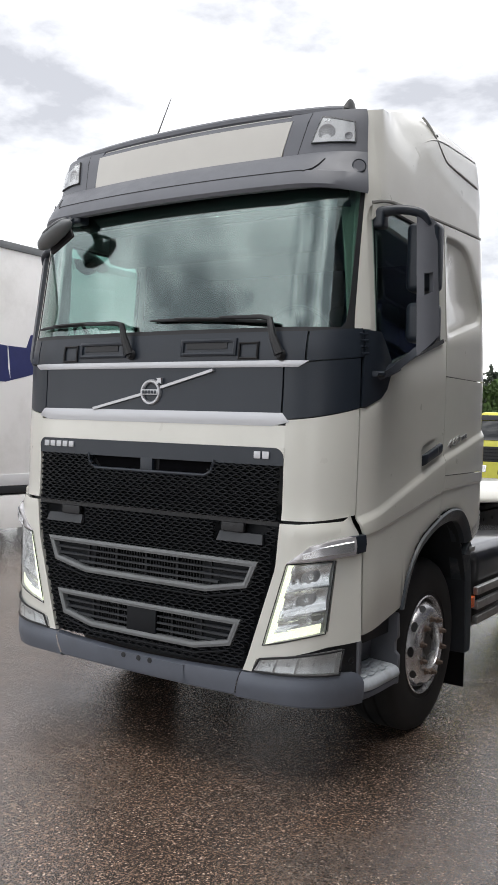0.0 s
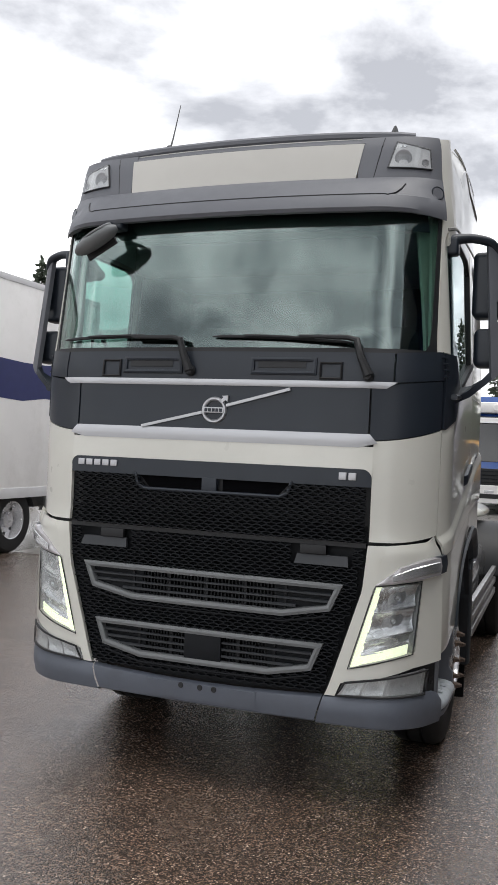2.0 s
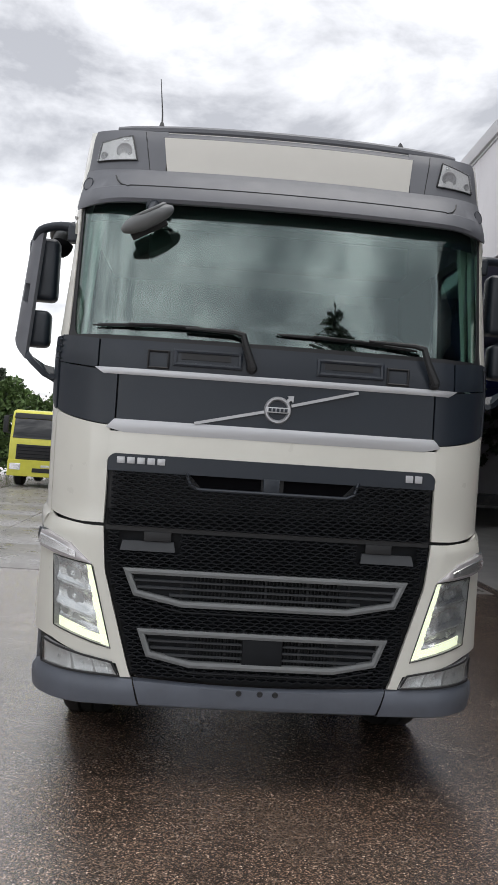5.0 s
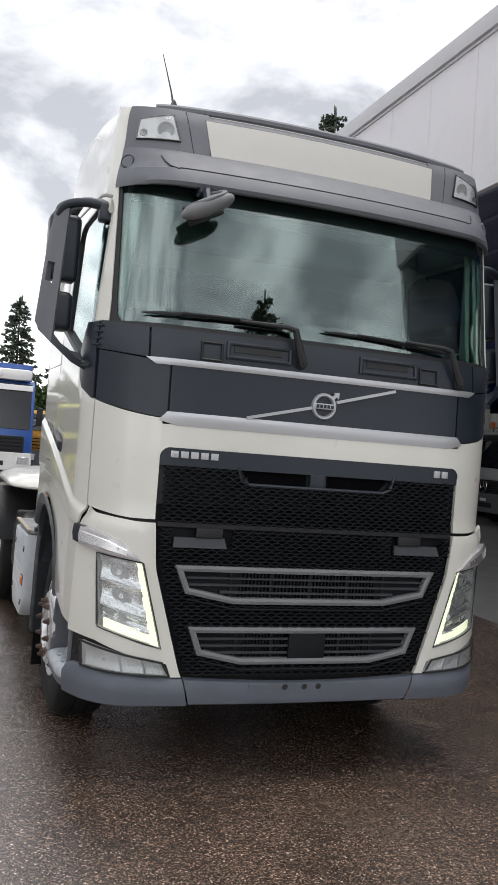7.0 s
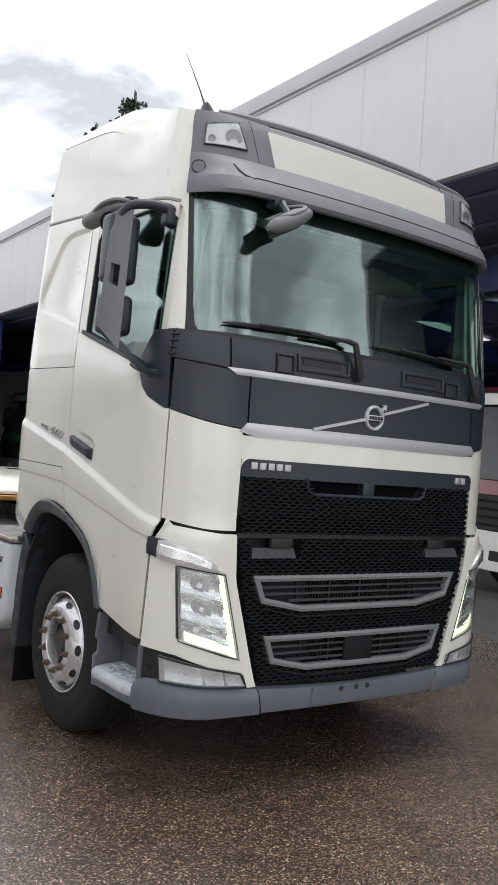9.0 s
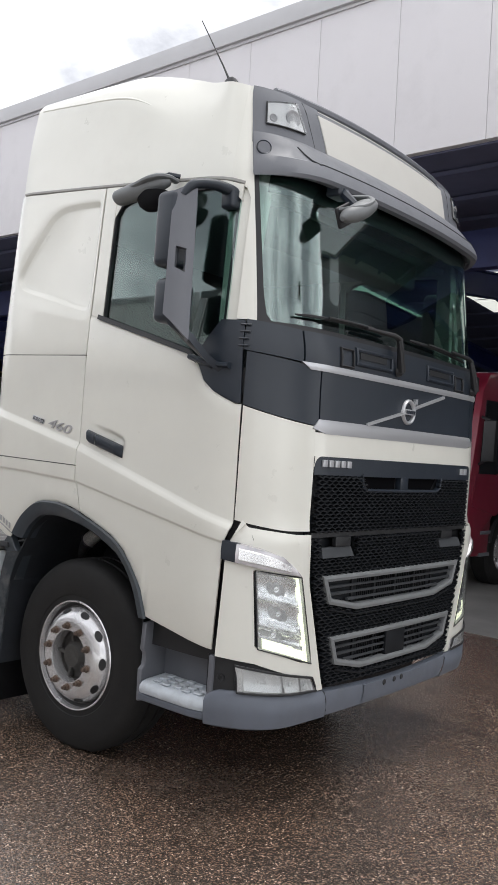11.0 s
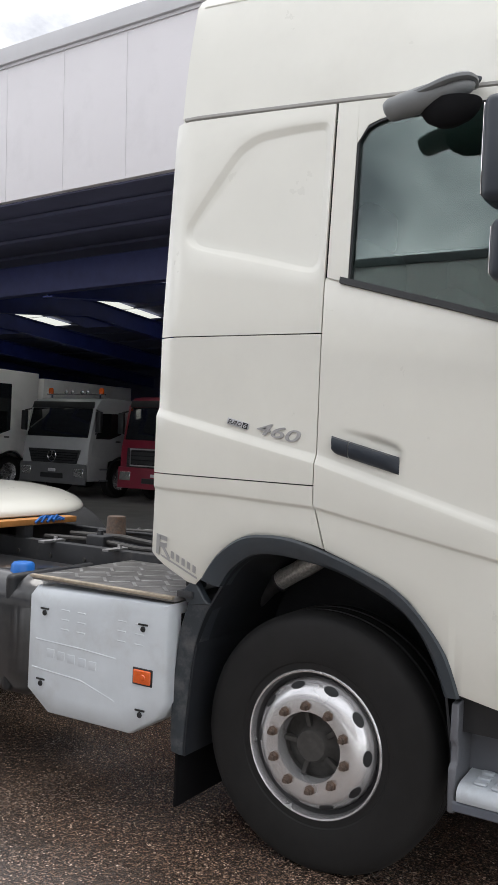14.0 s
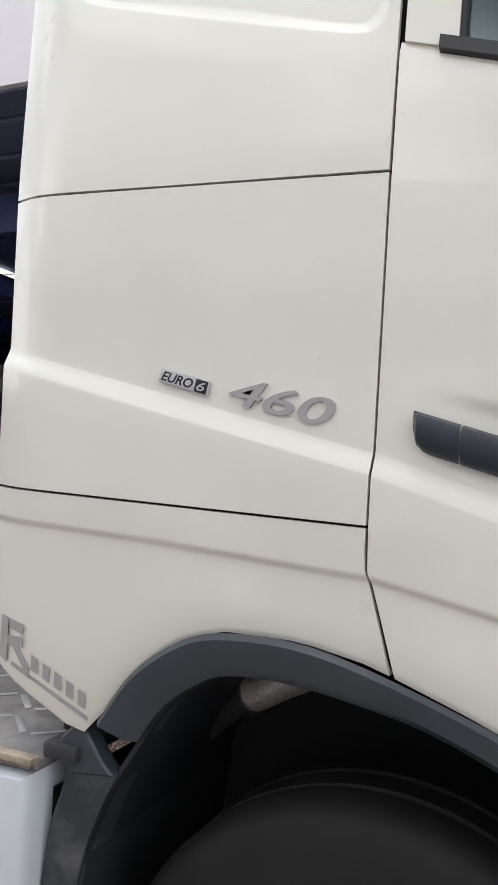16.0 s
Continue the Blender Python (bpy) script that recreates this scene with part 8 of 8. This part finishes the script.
spruce(yard_at(-18.6, 25), 8.8, 0.8, "narrow conifer behind the box bodies")


def leafy(name, label, x0, x1, y0, y1, h, count, mat, seed):
    r = random.Random(seed)
    verts, faces = [], []
    for _ in range(count):
        x = r.uniform(x0, x1)
        top = h * (0.82 + 0.22 * noise.noise(Vector((x * 0.7, seed, 0))) + 0.12 * noise.noise(Vector((x * 2.3, seed, 3))))
        z = top * r.random() ** 0.6
        y = lerp(y0, y1, r.random() * (0.4 + 0.6 * (1 - z / h))) + 0.4 * noise.noise(Vector((x * 1.3, z * 1.3, seed)))
        d = Vector((r.uniform(-1, 1), r.uniform(-1, 0.3), r.uniform(-0.6, 1))).normalized()
        n = d.cross(Vector((r.uniform(-1, 1), r.uniform(-1, 1), r.uniform(-1, 1)))).normalized()
        s = r.uniform(0.08, 0.20)
        p = Vector((x, y, z))
        i = len(verts)
        verts += [tuple(p - n * s * 0.5), tuple(p + d * s * 0.7 - n * s * 0.2), tuple(p + d * s * 1.1 + n * s * 0.3), tuple(p + n * s * 0.6)]
        faces.append((i, i + 1, i + 2, i + 3))
    me = bpy.data.meshes.new(name)
    me.from_pydata(verts, [], faces)
    me.materials.append(mat)
    return tagged(new(name, me), label, "hedge", kind="stuff")


leafy("hedge", "fresh green overgrown hedge behind the parked trucks", -14, 5.0, 30.9, 33.4, 4.4, 26000, LEAF2, 3)
leafy("far_shrubs", "dark green shrubs and trees along the yard's edge", -60, 40, 44, 48, 5.0, 14000, LEAF, 5)

# ---- concrete slabs at the far half of the yard ----
SLAB = material("wet_concrete_slab", (0.20, 0.19, 0.18), 0.32, var=0.10, scale=1.2, rough_var=0.12, dirt=(0.10, 0.095, 0.09), dirt_amount=0.5, dirt_scale=0.8, bump=0.2, bump_scale=60, island=0.08)
yard = tagged(new("concrete_yard"), "wet concrete slabs with dark joints behind the asphalt", "pavement", kind="structure")
sl_me = None
for i in range(4):
    for j in range(9):
        if sl_me is None:
            bm = bmesh.new()
            box(bm, (0.012, 0.012, -0.05), (2.488, 2.488, 0.006), 0.004)
            s0 = part("slab", bm, SLAB, yard)
            sl_me = s0.data
        else:
            s0 = new("slab", sl_me)
            s0.parent = yard
        s0.location = (-6.15 + 2.5 * i, 7.0 + 2.5 * j, 0)
